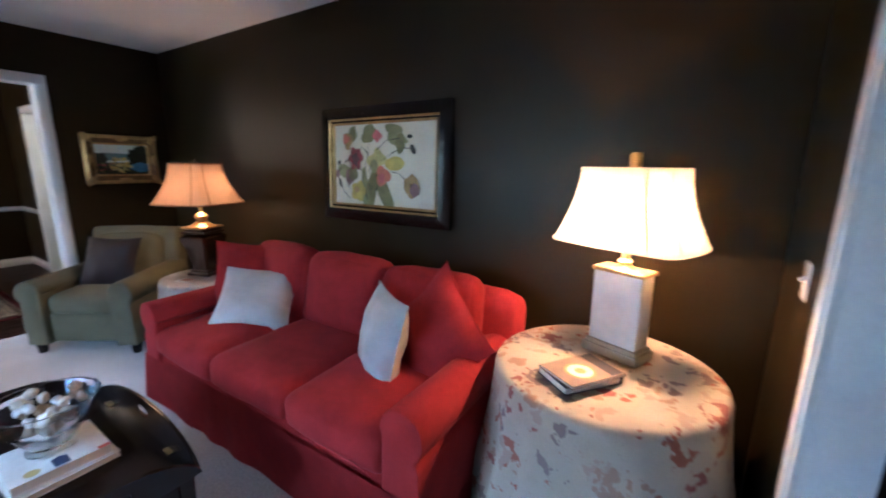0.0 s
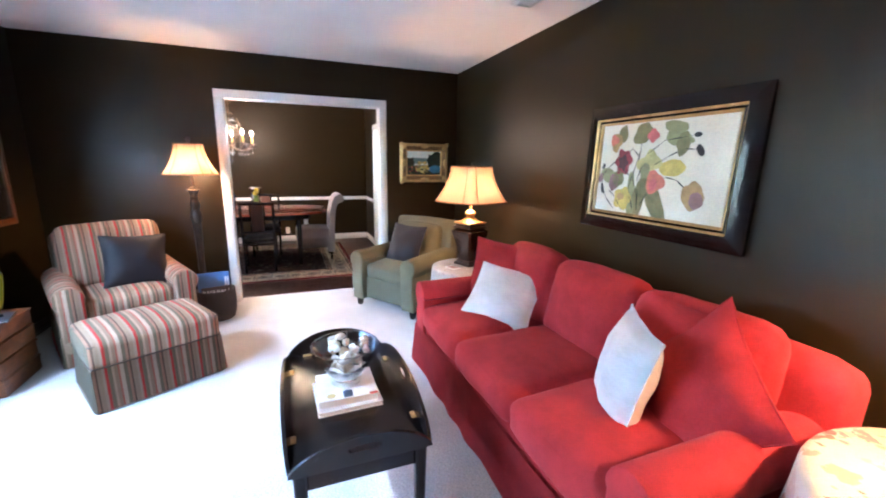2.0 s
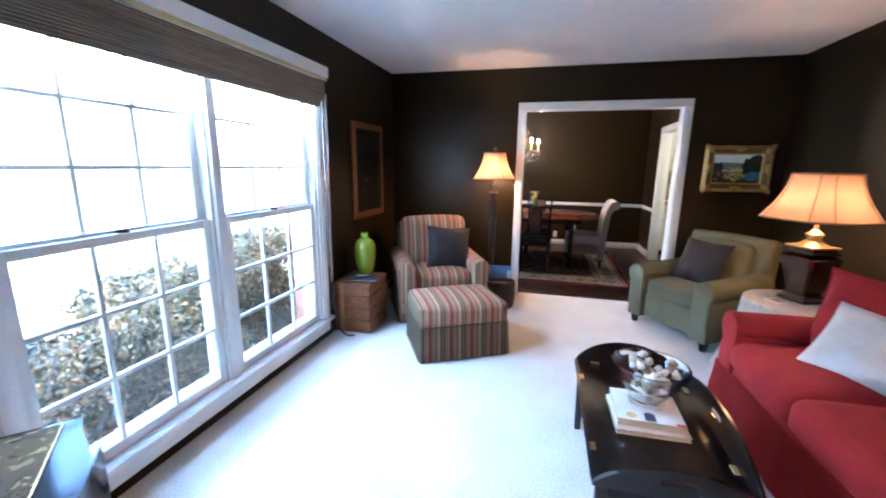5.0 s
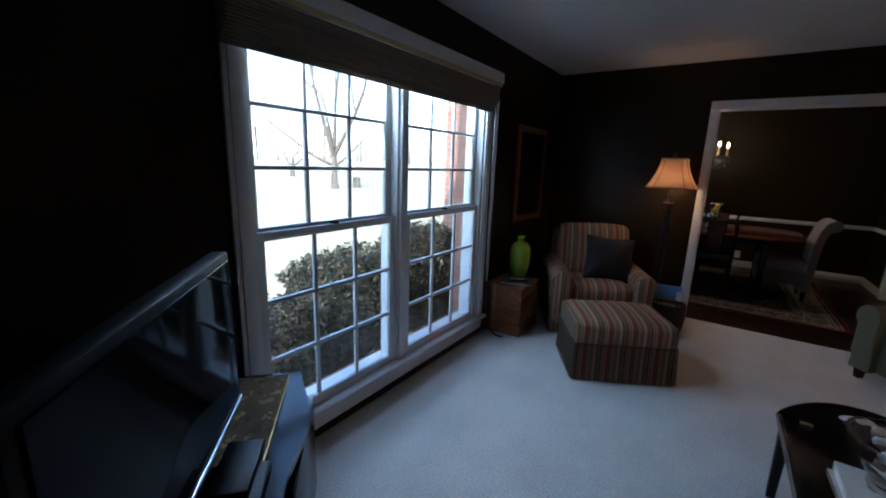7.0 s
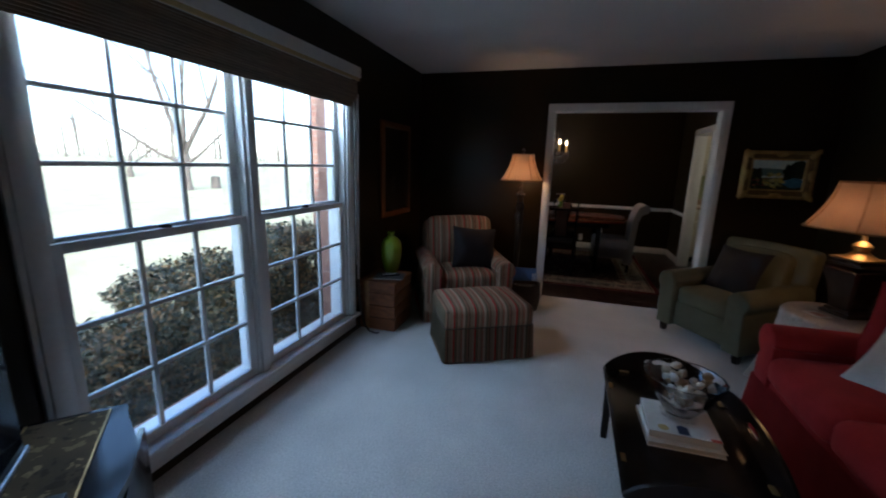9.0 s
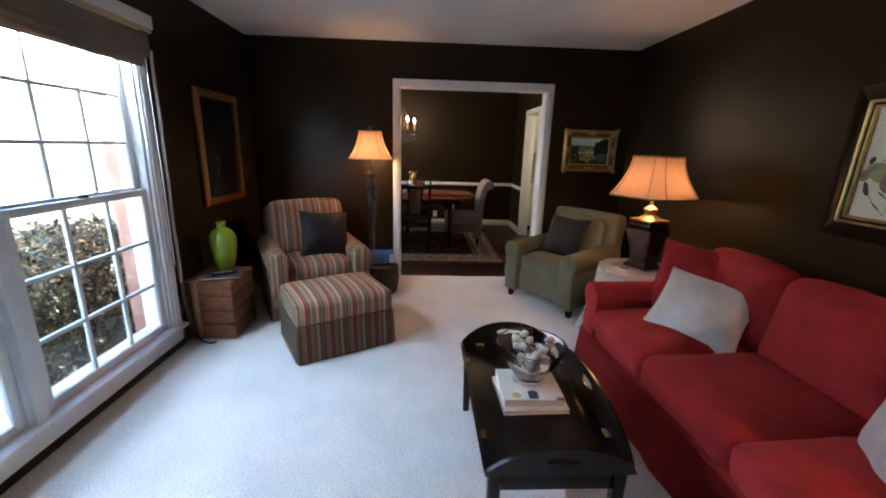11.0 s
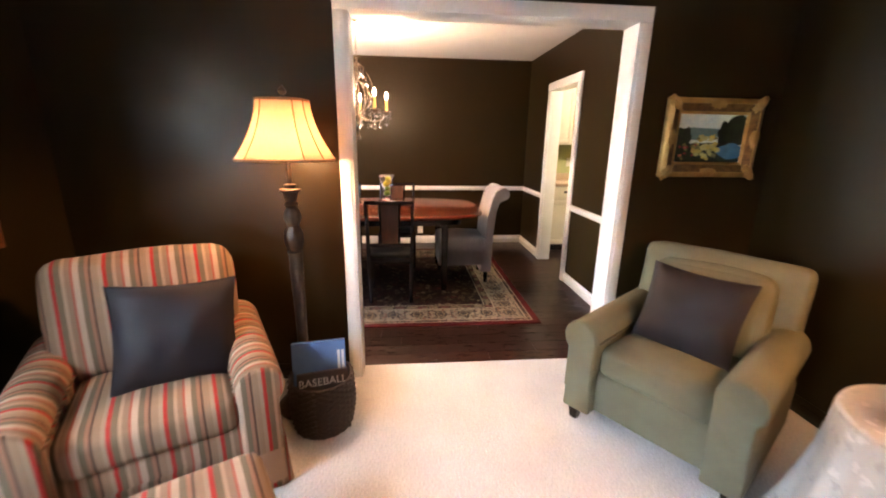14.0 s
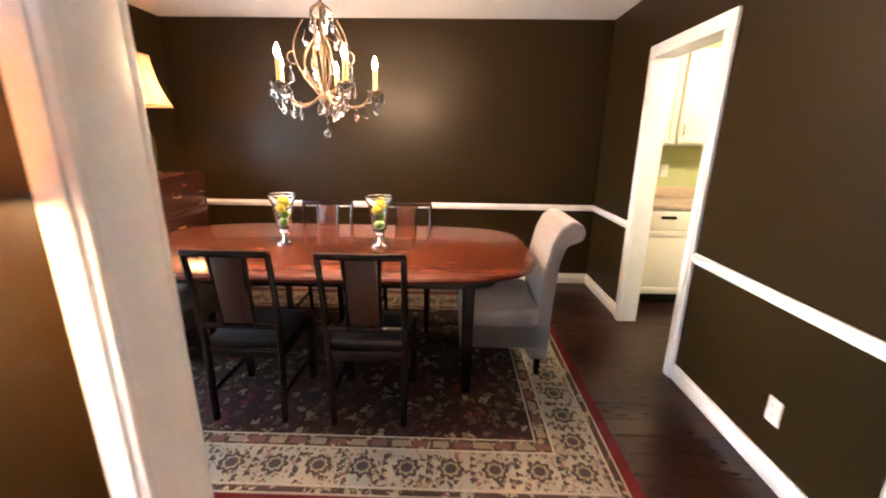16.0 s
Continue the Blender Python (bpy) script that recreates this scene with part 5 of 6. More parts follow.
oil["hill"] = mat("oil_hill", (0.16, 0.28, 0.26), scale=14, rough=0.4, bump=0.2)
rnd = random.Random(12)
def gdab(x, z, rx, rz, col, lay, seed, wob=0.25, lobes=0):
    dd = dab(gp, x, z, rx, rz, col, lay, 0, lobes, wob, seed, "brushwork")
    for v in dd.data.vertices:
        v.co.y += 0.0084
        v.co.x = max(-GW / 2, min(GW / 2, v.co.x))
        v.co.z = max(-GH / 2, min(GH / 2, v.co.z))
gdab(-0.05, 0.03, 0.16, 0.03, "hill", 1, 1)
gdab(-0.16, -0.02, 0.06, 0.08, "forest", 2, 2)
gdab(0.0, -0.09, 0.25, 0.075, "forest", 2, 3, 0.1)
gdab(0.13, 0.03, 0.1, 0.085, "forest", 3, 4)
gdab(0.08, 0.04, 0.03, 0.05, "forest", 3, 5)
gdab(0.13, -0.07, 0.075, 0.045, "lake", 4, 6, 0.1)
for k in range(46):
    a, r = rnd.uniform(0, 6.28), math.sqrt(rnd.random())
    gdab(-0.02 + 0.075 * r * math.cos(a), -0.05 + 0.075 * r * math.sin(a), rnd.uniform(0.011, 0.02), rnd.uniform(0.008, 0.014), rnd.choice(("yellow", "lemon", "lemon", "olive", "yellow")), 5 + k % 3, k)
for k in range(16):
    gdab(rnd.uniform(-0.18, -0.08), rnd.uniform(-0.12, -0.03), 0.009, 0.007, rnd.choice(("coral", "crimson", "olive", "pink")), 6, k + 60)
for sx in (-1, 0, 1):
    for sz in (-1, 0, 1):
        if sx or sz:
            b = bmesh.new()
            bmesh.ops.create_icosphere(b, subdivisions=3, radius=0.05)
            for v in b.verts:
                d = v.co.normalized()
                v.co = Vector((d.x * 0.05, d.y * 0.014, d.z * 0.026)) * (1 + 0.35 * noise.noise(d * 3.5 + Vector((sx, sz, 0))) + 0.12 * math.sin(14 * d.x))
            turn = 45 * sx * -sz if sx and sz else (90 if sx else 0)
            b.transform(pose(sx * 0.25, -0.036, sz * 0.186) @ pose(0, 0, 0, 0, turn, 0))
            part("ornament", b, M["brass"], gp, "carved gilt ornament")

# dark picture in a plain wooden frame beside the window
mir = framed("picture_frame", pose(-3.56, YW + 0.006, 1.385, 0, 0, 180), 0.68, 0.9, "dark slate panel in a plain orange-brown wooden frame", [
    (0.0, 0.05, 0.022, 0.03, mat("cherry_frame", (0.25, 0.085, 0.018), (0.15, 0.048, 0.012), scale=8, rough=0.35, bump=0.1, stretch=(1, 1, 0.2)), "frame"), (0.05, 0.01, 0.024, 0.016, M["bronze"], "fillet")])
b = bmesh.new()
span(b, (-0.285, -0.01, -0.395), (0.285, -0.003, 0.395))
part("panel", b, mat("dark_panel", (0.022, 0.02, 0.018), (0.014, 0.013, 0.012), scale=5, rough=0.25, bump=0.05), mir)

# ---- living room: television corner, trunk, small things ----
CA = 47.2                                       # the console stands across the corner
console = thing("tv_console", pose(-0.705, -1.545, 0, 0, 0, CA), "low black console with a serpentine front, across the corner", "console")
CL, CD, CZ = 1.22, 0.42, 0.605
black_lacquer = mat("black_lacquer", (0.012, 0.012, 0.014), (0.008, 0.008, 0.01), scale=5, rough=0.16, bump=0.04, stretch=(0.3, 1, 1))
def serpentine(u):
    return 0.03 * math.sin(math.pi * u) - 0.022 * math.cos(4 * math.pi * u)
def console_outline(grow, z0, z1):
    b = bmesh.new()
    front = [(CL * k / 40, grow + serpentine(k / 40) - 0.02) for k in range(41)]
    pts = front + [(CL, -CD), (0, -CD)]
    lo = [b.verts.new((x, y, z0)) for x, y in pts]
    hi = [b.verts.new((x, y, z1)) for x, y in pts]
    b.faces.new(lo[::-1])
    b.faces.new(hi)
    for k in range(len(pts)):
        b.faces.new((lo[k], lo[(k + 1) % len(pts)], hi[(k + 1) % len(pts)], hi[k]))
    return b
part("top", console_outline(0.0, CZ - 0.025, CZ), black_lacquer, console)
part("body", console_outline(-0.02, 0.08, CZ - 0.025), black_lacquer, console)
for x in (0.05, CL - 0.05):
    for y in (-0.06, -CD + 0.05):
        b = bmesh.new()
        lathe(b, [(0.018, 0), (0.028, 0.08)], (x, y, 0), 14, square=0.7)
        part("foot", b, black_lacquer, console)
for k in range(2):
    b = bmesh.new()
    box(b, (CL * (0.27 + 0.46 * k), 0.0, 0.34), (0.5, 0.02, 0.42), 0.006)
    d = part("door", b, black_lacquer, console)
    b = bmesh.new()
    lathe(b, [(0.004, 0), (0.006, 0.012), (0.012, 0.018), (0.012, 0.024), (0.004, 0.03)], n=12)
    b.transform(pose(CL * (0.46 + 0.08 * k), 0.008, 0.36, -90, 0, 0))
    part("knob", b, M["bronze"], d)
M["runner"] = spotted("brocade_runner", (0.12, 0.085, 0.045), (0.07, 0.05, 0.03), [(0.22, 0.16, 0.08), (0.05, 0.035, 0.02), (0.28, 0.2, 0.1)], 26, 0.34, rough=0.85, warp=0.9)
runner = thing("table_runner", pose(-0.705, -1.545, 0, 0, 0, CA), "brown and gold brocade runner on the console", "table runner")
b = bmesh.new()
span(b, (0.02, -0.3, CZ + 0.001), (CL - 0.02, -0.082, CZ + 0.004), 0.001, 1)
part("cloth", b, M["runner"], runner)
for y in (-0.295, -0.087):
    b = bmesh.new()
    tube(b, [(0.02 + (CL - 0.04) * k / 60, y + 0.002 * (k % 2), CZ + 0.0045) for k in range(61)], 0.0025, 5)
    part("edging", b, M["brass"], runner)
tv = thing("television", pose(-0.705, -1.545, CZ + 0.005, 0, 0, CA), "flat black television with glossy screen on the console", "television")
b = bmesh.new()
box(b, (0.775, -0.19, 0.365), (0.76, 0.045, 0.46), 0.008)
part("case", b, M["black"], tv)
b = bmesh.new()
box(b, (0.775, -0.165, 0.372), (0.715, 0.006, 0.405), 0.001, 1)
part("screen", b, M["screen"], tv, "dark glossy screen")
b = bmesh.new()
box(b, (0.775, -0.1635, 0.144), (0.76, 0.01, 0.018), 0.004)
part("silver_strip", b, mat("satin_silver", (0.5, 0.52, 0.55), rough=0.25, metal=0.9, bump=0), tv)
b = bmesh.new()
box(b, (0.775, -0.2, 0.09), (0.09, 0.04, 0.12), 0.01)
soft(b, (0.775, -0.17, 0.009), (0.5, 0.22, 0.018), 0.008, n=6)
part("stand", b, M["black"], tv)
player = thing("media_box", pose(-0.705, -1.545, CZ + 0.005, 0, 0, CA), "small flat dark media box on the console", "media box")
b = bmesh.new()
box(b, (0.56, -0.14, 0.02), (0.2, 0.1, 0.04), 0.004)
part("case", b, M["black"], player)

# woven trunk with leather straps
M["rattan"] = mat("stained_rattan", (0.23, 0.08, 0.023), (0.12, 0.04, 0.012), scale=16, rough=0.5, bump=0.5, bscale=110, stretch=(1, 1, 2.5), fine=0.3)
leather = mat("tan_leather", (0.33, 0.17, 0.06), (0.22, 0.1, 0.035), scale=14, rough=0.5, bump=0.3)
trunk = thing("trunk", pose(-2.995, -1.695, 0, 0, 0, 1), "stacked brown wooden trunk with tan leather strap", "trunk")
TX, TY, TH = 0.4, 0.34, 0.455
for k in range(4):
    b = bmesh.new()
    z0 = 0.006 + k * 0.112
    span(b, (-TX / 2 + 0.003 * (k % 2), -TY / 2 + 0.003 * (k % 2), z0), (TX / 2 - 0.003 * (k % 2), TY / 2 - 0.003 * (k % 2), z0 + 0.109), 0.008)
    for sx in (-1, 1):
        box(b, (sx * TX / 2, 0, z0 + 0.1), (0.008, TY, 0.014), 0.003)
        box(b, (0, sx * TY / 2, z0 + 0.1), (TX, 0.008, 0.014), 0.003)
    part("tier", b, M["rattan"], trunk)
for u in (-0.09,):
    b = bmesh.new()
    box(b, (TX / 2 + 0.005, u, TH / 2), (0.006, 0.045, TH - 0.02), 0.002)
    box(b, (TX / 2 - 0.08, u, TH + 0.002), (0.17, 0.045, 0.006), 0.002)
    part("strap", b, leather, trunk, "tan leather strap")
b = bmesh.new()
tube(b, [(TX / 2 + 0.012, -0.13, 0.34), (TX / 2 + 0.03, -0.17, 0.3), (TX / 2 + 0.025, -0.185, 0.2), (TX / 2 + 0.03, -0.18, 0.08), (TX / 2 + 0.05, -0.16, 0.012)], 0.006, 8)
part("loose_strap", b, leather, trunk)
vase = thing("vase", pose(-3.11, -1.7, TH + 0.006), "glossy lime green ceramic bottle vase on the trunk", "vase")
b = bmesh.new()
lathe(b, [(0.05, 0), (0.058, 0.008), (0.072, 0.06), (0.085, 0.15), (0.089, 0.21), (0.082, 0.255), (0.06, 0.29), (0.032, 0.308), (0.027, 0.325), (0.034, 0.345), (0.03, 0.35), (0.022, 0.335), (0.02, 0.31), (0.001, 0.3)], n=40, caps=False)
b.transform(Matrix.Diagonal((1.13, 1.13, 1.08, 1)))
part("body", b, mat("lime_glaze", (0.25, 0.33, 0.015), (0.2, 0.27, 0.012), scale=6, rough=0.12, bump=0.03, coat=0.5), vase)
mag = book("magazine", pose(-2.93, -1.63, TH + 0.007, 0, 0, 15), 0.2, 0.26, 0.012, (0.03, 0.03, 0.035), "dark magazine lying on the trunk", group="reading matter")
rem = thing("remote_control", pose(-2.92, -1.62, TH + 0.0195, 0, 0, 35), "slim grey remote control on a magazine", "remote control")
b = bmesh.new()
box(b, (0, 0, 0.008), (0.045, 0.17, 0.016), 0.006)
part("case", b, M["black"], rem)
for k in range(5):
    b = bmesh.new()
    box(b, (0, -0.06 + 0.025 * k, 0.017), (0.025, 0.012, 0.003), 0.001, 1)
    part("button", b, M["plastic"], rem)

# basket of books beside the floor lamp
basket = thing("basket", pose(-3.86, -0.535, 0), "dark brown woven basket holding books", "basket")
dark_wicker = mat("dark_wicker", (0.035, 0.018, 0.01), (0.018, 0.01, 0.006), scale=30, rough=0.45, bump=0.3)
for k in range(19):
    b = bmesh.new()
    z = 0.012 + k * 0.0145
    r = 0.135 + 0.022 * math.sin(min(1, z / 0.22) * math.pi * 0.7)
    ph = k % 2
    tube(b, [((r + 0.004 * (1 if (i + ph) % 2 else -1)) * math.cos(2 * math.pi * i / 36), (r + 0.004 * (1 if (i + ph) % 2 else -1)) * math.sin(2 * math.pi * i / 36), z) for i in range(37)], 0.0078, 5, caps=False)
    part("strand", b, dark_wicker, basket)
b = bmesh.new()
lathe(b, [(0.001, 0.002), (0.13, 0.002), (0.145, 0.1), (0.148, 0.28), (0.142, 0.28), (0.138, 0.1), (0.124, 0.01), (0.001, 0.01)], n=30, caps=False)
part("lining", b, dark_wicker, basket)
for a in range(18):
    b = bmesh.new()
    q = 2 * math.pi * a / 18
    tube(b, [((0.133 + 0.022 * math.sin(min(1, z / 0.22) * math.pi * 0.7)) * math.cos(q) * 1.02, (0.133 + 0.022 * math.sin(min(1, z / 0.22) * math.pi * 0.7)) * math.sin(q) * 1.02, z) for z in (0.0, 0.08, 0.16, 0.24, 0.285)], 0.004, 5)
    part("stake", b, dark_wicker, basket)


def lettering(name, words, m, size, material, parent):
    c = bpy.data.curves.new(name, "FONT")
    c.body, c.size, c.extrude, c.align_x = words, size, 0.0004, "CENTER"
    c.materials.append(material)
    o = new(name, c)
    o.parent = parent
    o.matrix_local = m
    return o


bb = book("book", pose(-3.925, -0.555, 0.245, 78, 0, 100), 0.26, 0.34, 0.03, (0.1, 0.2, 0.42), "large blue picture book standing in the basket")
bw = book("book", pose(-3.82, -0.52, 0.155, 76, 0, 104), 0.24, 0.3, 0.022, (0.05, 0.035, 0.03), "dark book with pale title standing in the basket")
lettering("title", "BASEBALL", pose(0, 0.085, 0.0223), 0.052, ink["white"], bw)
blot(bb, [(-0.1, -0.12), (-0.06, 0.02), (-0.02, 0.0), (0.03, -0.08), (0.06, -0.12), (0.03, -0.1), (-0.03, -0.03), (-0.06, -0.02), (-0.08, -0.12)], 0.0304, ink["navy"])
for k in range(2):
    blot(bb, [(0.09 + 0.02 * k, -0.06), (0.103 + 0.02 * k, -0.06), (0.103 + 0.02 * k, 0.12), (0.09 + 0.02 * k, 0.12)], 0.0304, ink["white"], "printed_bar")

# books on the floral table, coaster on the other
b3 = book("book", pose(-0.035, 1.425, 0.686, 0, 0, -38), 0.165, 0.235, 0.028, (0.03, 0.03, 0.04), "dark paperback under a magazine on the floral table")
b4 = book("book", pose(-0.025, 1.425, 0.7145, 0, 0, -33), 0.17, 0.24, 0.012, (0.3, 0.2, 0.14), "illustrated magazine on top of a book", group="reading matter")
blot(b4, [(p[0], p[1]) for p in arc(24, 0, 345, 0.055, 0.055, 0.01, -0.02)], 0.0124, ink["gold"])
blot(b4, [(p[0], p[1]) for p in arc(24, 0, 345, 0.045, 0.045, 0.01, -0.02)], 0.0128, ink["white"])
blot(b4, [(p[0], p[1]) for p in arc(24, 0, 345, 0.02, 0.02, 0.01, -0.02)], 0.0132, ink["gold"])
blot(b4, [(-0.08, 0.06), (0.08, 0.06), (0.08, 0.11), (-0.08, 0.11)], 0.0124, ink["dark"])
co_ = thing("coaster", pose(-2.86, 1.42, 0.576, 0, 0, 20), "small pale printed card on the damask table", "card")
b = bmesh.new()
box(b, (0, 0, 0.003), (0.12, 0.09, 0.005), 0.001)
part("card", b, ink["white"], co_)
blot(co_, [(-0.04, -0.03), (0.04, -0.03), (0.04, 0.03), (-0.04, 0.03)], 0.0058, ink["pink"])

# light switch by the doorway, ceiling register, floor register, outlets
def plate(name, m, label, category, toggle=False, holes=False, blank=False):
    root = thing(name, m, label, category)
    b = bmesh.new()
    box(b, (0, -0.003, 0), (0.072, 0.006, 0.116), 0.0025)
    part("plate", b, M["plastic"], root)
    if toggle:
        b = bmesh.new()
        box(b, (0, -0.012, 0.006), (0.009, 0.022, 0.012), 0.003, 2, (25, 0, 0))
        part("toggle", b, M["plastic"], root)
    if holes:
        for dz in (-0.02, 0.02):
            b = bmesh.new()
            lathe(b, [(0.016, 0), (0.0165, 0.002), (0.015, 0.003)], n=20)
            b.transform(pose(0, -0.006, dz, 90, 0, 0))
            f = part("socket", b, M["plastic"], root)
            for dx in (-0.006, 0.006):
                b = bmesh.new()
                box(b, (dx, -0.0095, dz + 0.003), (0.002, 0.001, 0.008))
                part("slot", b, M["black"], f)
    return root


plate("light_switch", pose(XB - 0.001, 1.63, 1.1, 0, 0, -90), "ivory light switch plate beside the doorway", "light switch", toggle=True)
plate("outlet", pose(-5.18, YK - 0.001, 0.315), "white wall outlet under the chair rail", "outlet", holes=True)
plate("outlet", pose(XE + 0.001, 0.415, 0.36, 0, 0, 90), "white wall outlet behind the dining table", "outlet", holes=True)
plate("outlet", pose(XE + 0.001, 0.09, 0.2, 0, 0, 90), "white wall outlet near the baseboard", "outlet", holes=True)
vent = thing("ceiling_vent", pose(-2.1, 1.62, H - 0.001), "white slatted air register in the ceiling", "air vent")
b = bmesh.new()
for sx, sy, w, d in ((0, -0.06, 0.36, 0.02), (0, 0.06, 0.36, 0.02), (-0.17, 0, 0.02, 0.1), (0.17, 0, 0.02, 0.1)):
    box(b, (sx, sy, -0.006), (w, d, 0.012), 0.002)
part("frame", b, M["trim"], vent)
for k in range(7):
    b = bmesh.new()
    box(b, (0, -0.042 + 0.014 * k, -0.006), (0.32, 0.011, 0.002), 0, 1, (35, 0, 0))
    part("slat", b, M["trim"], vent)
heater = thing("baseboard_strip", pose(0, 0, 0), "dark baseboard strip under the window sill", "baseboard", kind="structure")
b = bmesh.new()
span(b, (WIN[0] - 0.19, YW + 0.001, 0.0), (WIN[1] + 0.19, YW + 0.016, 0.046), 0.004)
part("strip", b, M["wall"], heater)

# ---- dining room ----
bulb_w = 18.5
TX0, TY0 = -6.13, -0.595
table_top = mat("mahogany_top", (0.105, 0.024, 0.009), (0.052, 0.011, 0.0045), scale=5, rough=0.24, bump=0.03, bscale=40, stretch=(5, 0.7, 1), coat=0.12, fine=0.2, spec=0.4)
dt = thing("dining_table", pose(TX0, TY0, 0), "long polished mahogany dining table with rounded ends", "dining table")
b = bmesh.new()
def oval(hx, hy, z, p=3.2, n=72):
    pts = []
    for k in range(n):
        a = 2 * math.pi * k / n
        ca, sa = math.cos(a), math.sin(a)
        pts.append((math.copysign(abs(ca) ** (2 / p), ca) * hx, math.copysign(abs(sa) ** (2 / p), sa) * hy, z))
    return pts
def stack(bm, layers):
    rings = [[bm.verts.new(q) for q in layer] for layer in layers]
    n = len(rings[0])
    for a, c in zip(rings, rings[1:]):
        for k in range(n):
            bm.faces.new((a[k], a[(k + 1) % n], c[(k + 1) % n], c[k]))
    bm.faces.new(rings[0][::-1])
    bm.faces.new(rings[-1])
stack(b, [oval(0.6, 1.21, 0.722, 4), oval(0.625, 1.235, 0.728, 4), oval(0.63, 1.24, 0.744, 4), oval(0.622, 1.232, 0.756, 4), oval(0.615, 1.225, 0.76, 4)])
part("tabletop", b, table_top, dt)
b = bmesh.new()
stack(b, [oval(0.47, 1.02, 0.65, 8), oval(0.47, 1.02, 0.731, 8)])
part("apron", b, M["dark_wood"], dt)
for sx in (-1, 1):
    for sy in (-1, 1):
        b = bmesh.new()
        lathe(b, [(0.024, 0.0), (0.028, 0.05), (0.034, 0.65)], (sx * 0.42, sy * 0.85, 0.009), 16, square=0.9)
        part("leg", b, M["dark_wood"], dt)


def oriental_chair(name, m, label):
    """Straight-backed dark chair with a central splat and a striped drop-in seat."""
    root = thing(name, m, label, "dining chair", "chairs round the table")
    wood = M["dark_wood"]
    for sx in (-1, 1):
        b = bmesh.new()
        tube(b, [(sx * 0.19, 0.21, 0), (sx * 0.195, 0.2, 0.25), (sx * 0.2, 0.19, 0.45), (sx * 0.205, 0.21, 0.72), (sx * 0.208, 0.25, 0.955)], [0.018, 0.019, 0.021, 0.018, 0.016], 8)
        part("back_post", b, wood, root)
        b = bmesh.new()
        lathe(b, [(0.017, 0), (0.021, 0.42)], (sx * 0.205, -0.2, 0), 12, square=0.9)
        part("front_leg", b, wood, root)
    b = bmesh.new()
    box(b, (0, 0.25, 0.955), (0.44, 0.03, 0.036), 0.008)
    part("top_rail", b, wood, root)
    b = bmesh.new()
    box(b, (0, 0.205, 0.56), (0.39, 0.02, 0.03), 0.005)
    part("lower_rail", b, wood, root)
    for sx in (-1, 1):
        b = bmesh.new()
        tube(b, [(sx * 0.085, 0.206, 0.56), (sx * 0.082, 0.218, 0.75), (sx * 0.09, 0.245, 0.945)], [0.012, 0.011, 0.012], 6)
        part("splat_bar", b, wood, root)
    b = bmesh.new()
    box(b, (0, 0.226, 0.76), (0.15, 0.012, 0.37), 0.003, 2, (-7, 0, 0))
    part("splat", b, mat("reddish_splat", (0.06, 0.018, 0.009), (0.03, 0.01, 0.006), rough=0.3, scale=8, stretch=(3, 1, 0.4)), root)
    for y, w in ((-0.2, 0.4), (0.19, 0.39)):
        b = bmesh.new()
        box(b, (0, y, 0.405), (w, 0.024, 0.06), 0.004)
        part("seat_rail", b, wood, root)
    for sx in (-1, 1):
        b = bmesh.new()
        box(b, (sx * 0.2, 0, 0.405), (0.024, 0.38, 0.06), 0.004)
        part("seat_rail", b, wood, root)
        b = bmesh.new()
        box(b, (sx * 0.2, 0, 0.16), (0.016, 0.38, 0.024), 0.003)
        part("stretcher", b, wood, root)
    b = bmesh.new()
    soft(b, (0, -0.005, 0.45), (0.4, 0.39, 0.05), 0.02, (0, 0, 0.012), n=7)
    part("seat", b, M["seat_stripe"], root, "narrow-striped grey seat pad")
    return root


M["seat_stripe"] = striped("seat_stripes", [(0.006, (0.018, 0.017, 0.016)), (0.005, (0.004, 0.004, 0.004))], 0.011)
near = oriental_chair("dining_chair", pose(-5.6, -0.245, 0.009, 0, 0, -90), "black-lacquered straight dining chair with striped seat")
near.scale = (0.93, 0.96, 0.945)
copy_thing(near, pose(-5.61, -0.855, 0.009, 0, 0, -90))
copy_thing(near, pose(-6.6, -0.84, 0.009, 0, 0, 90))
copy_thing(near, pose(-6.6, -0.21, 0.009, 0, 0, 90))


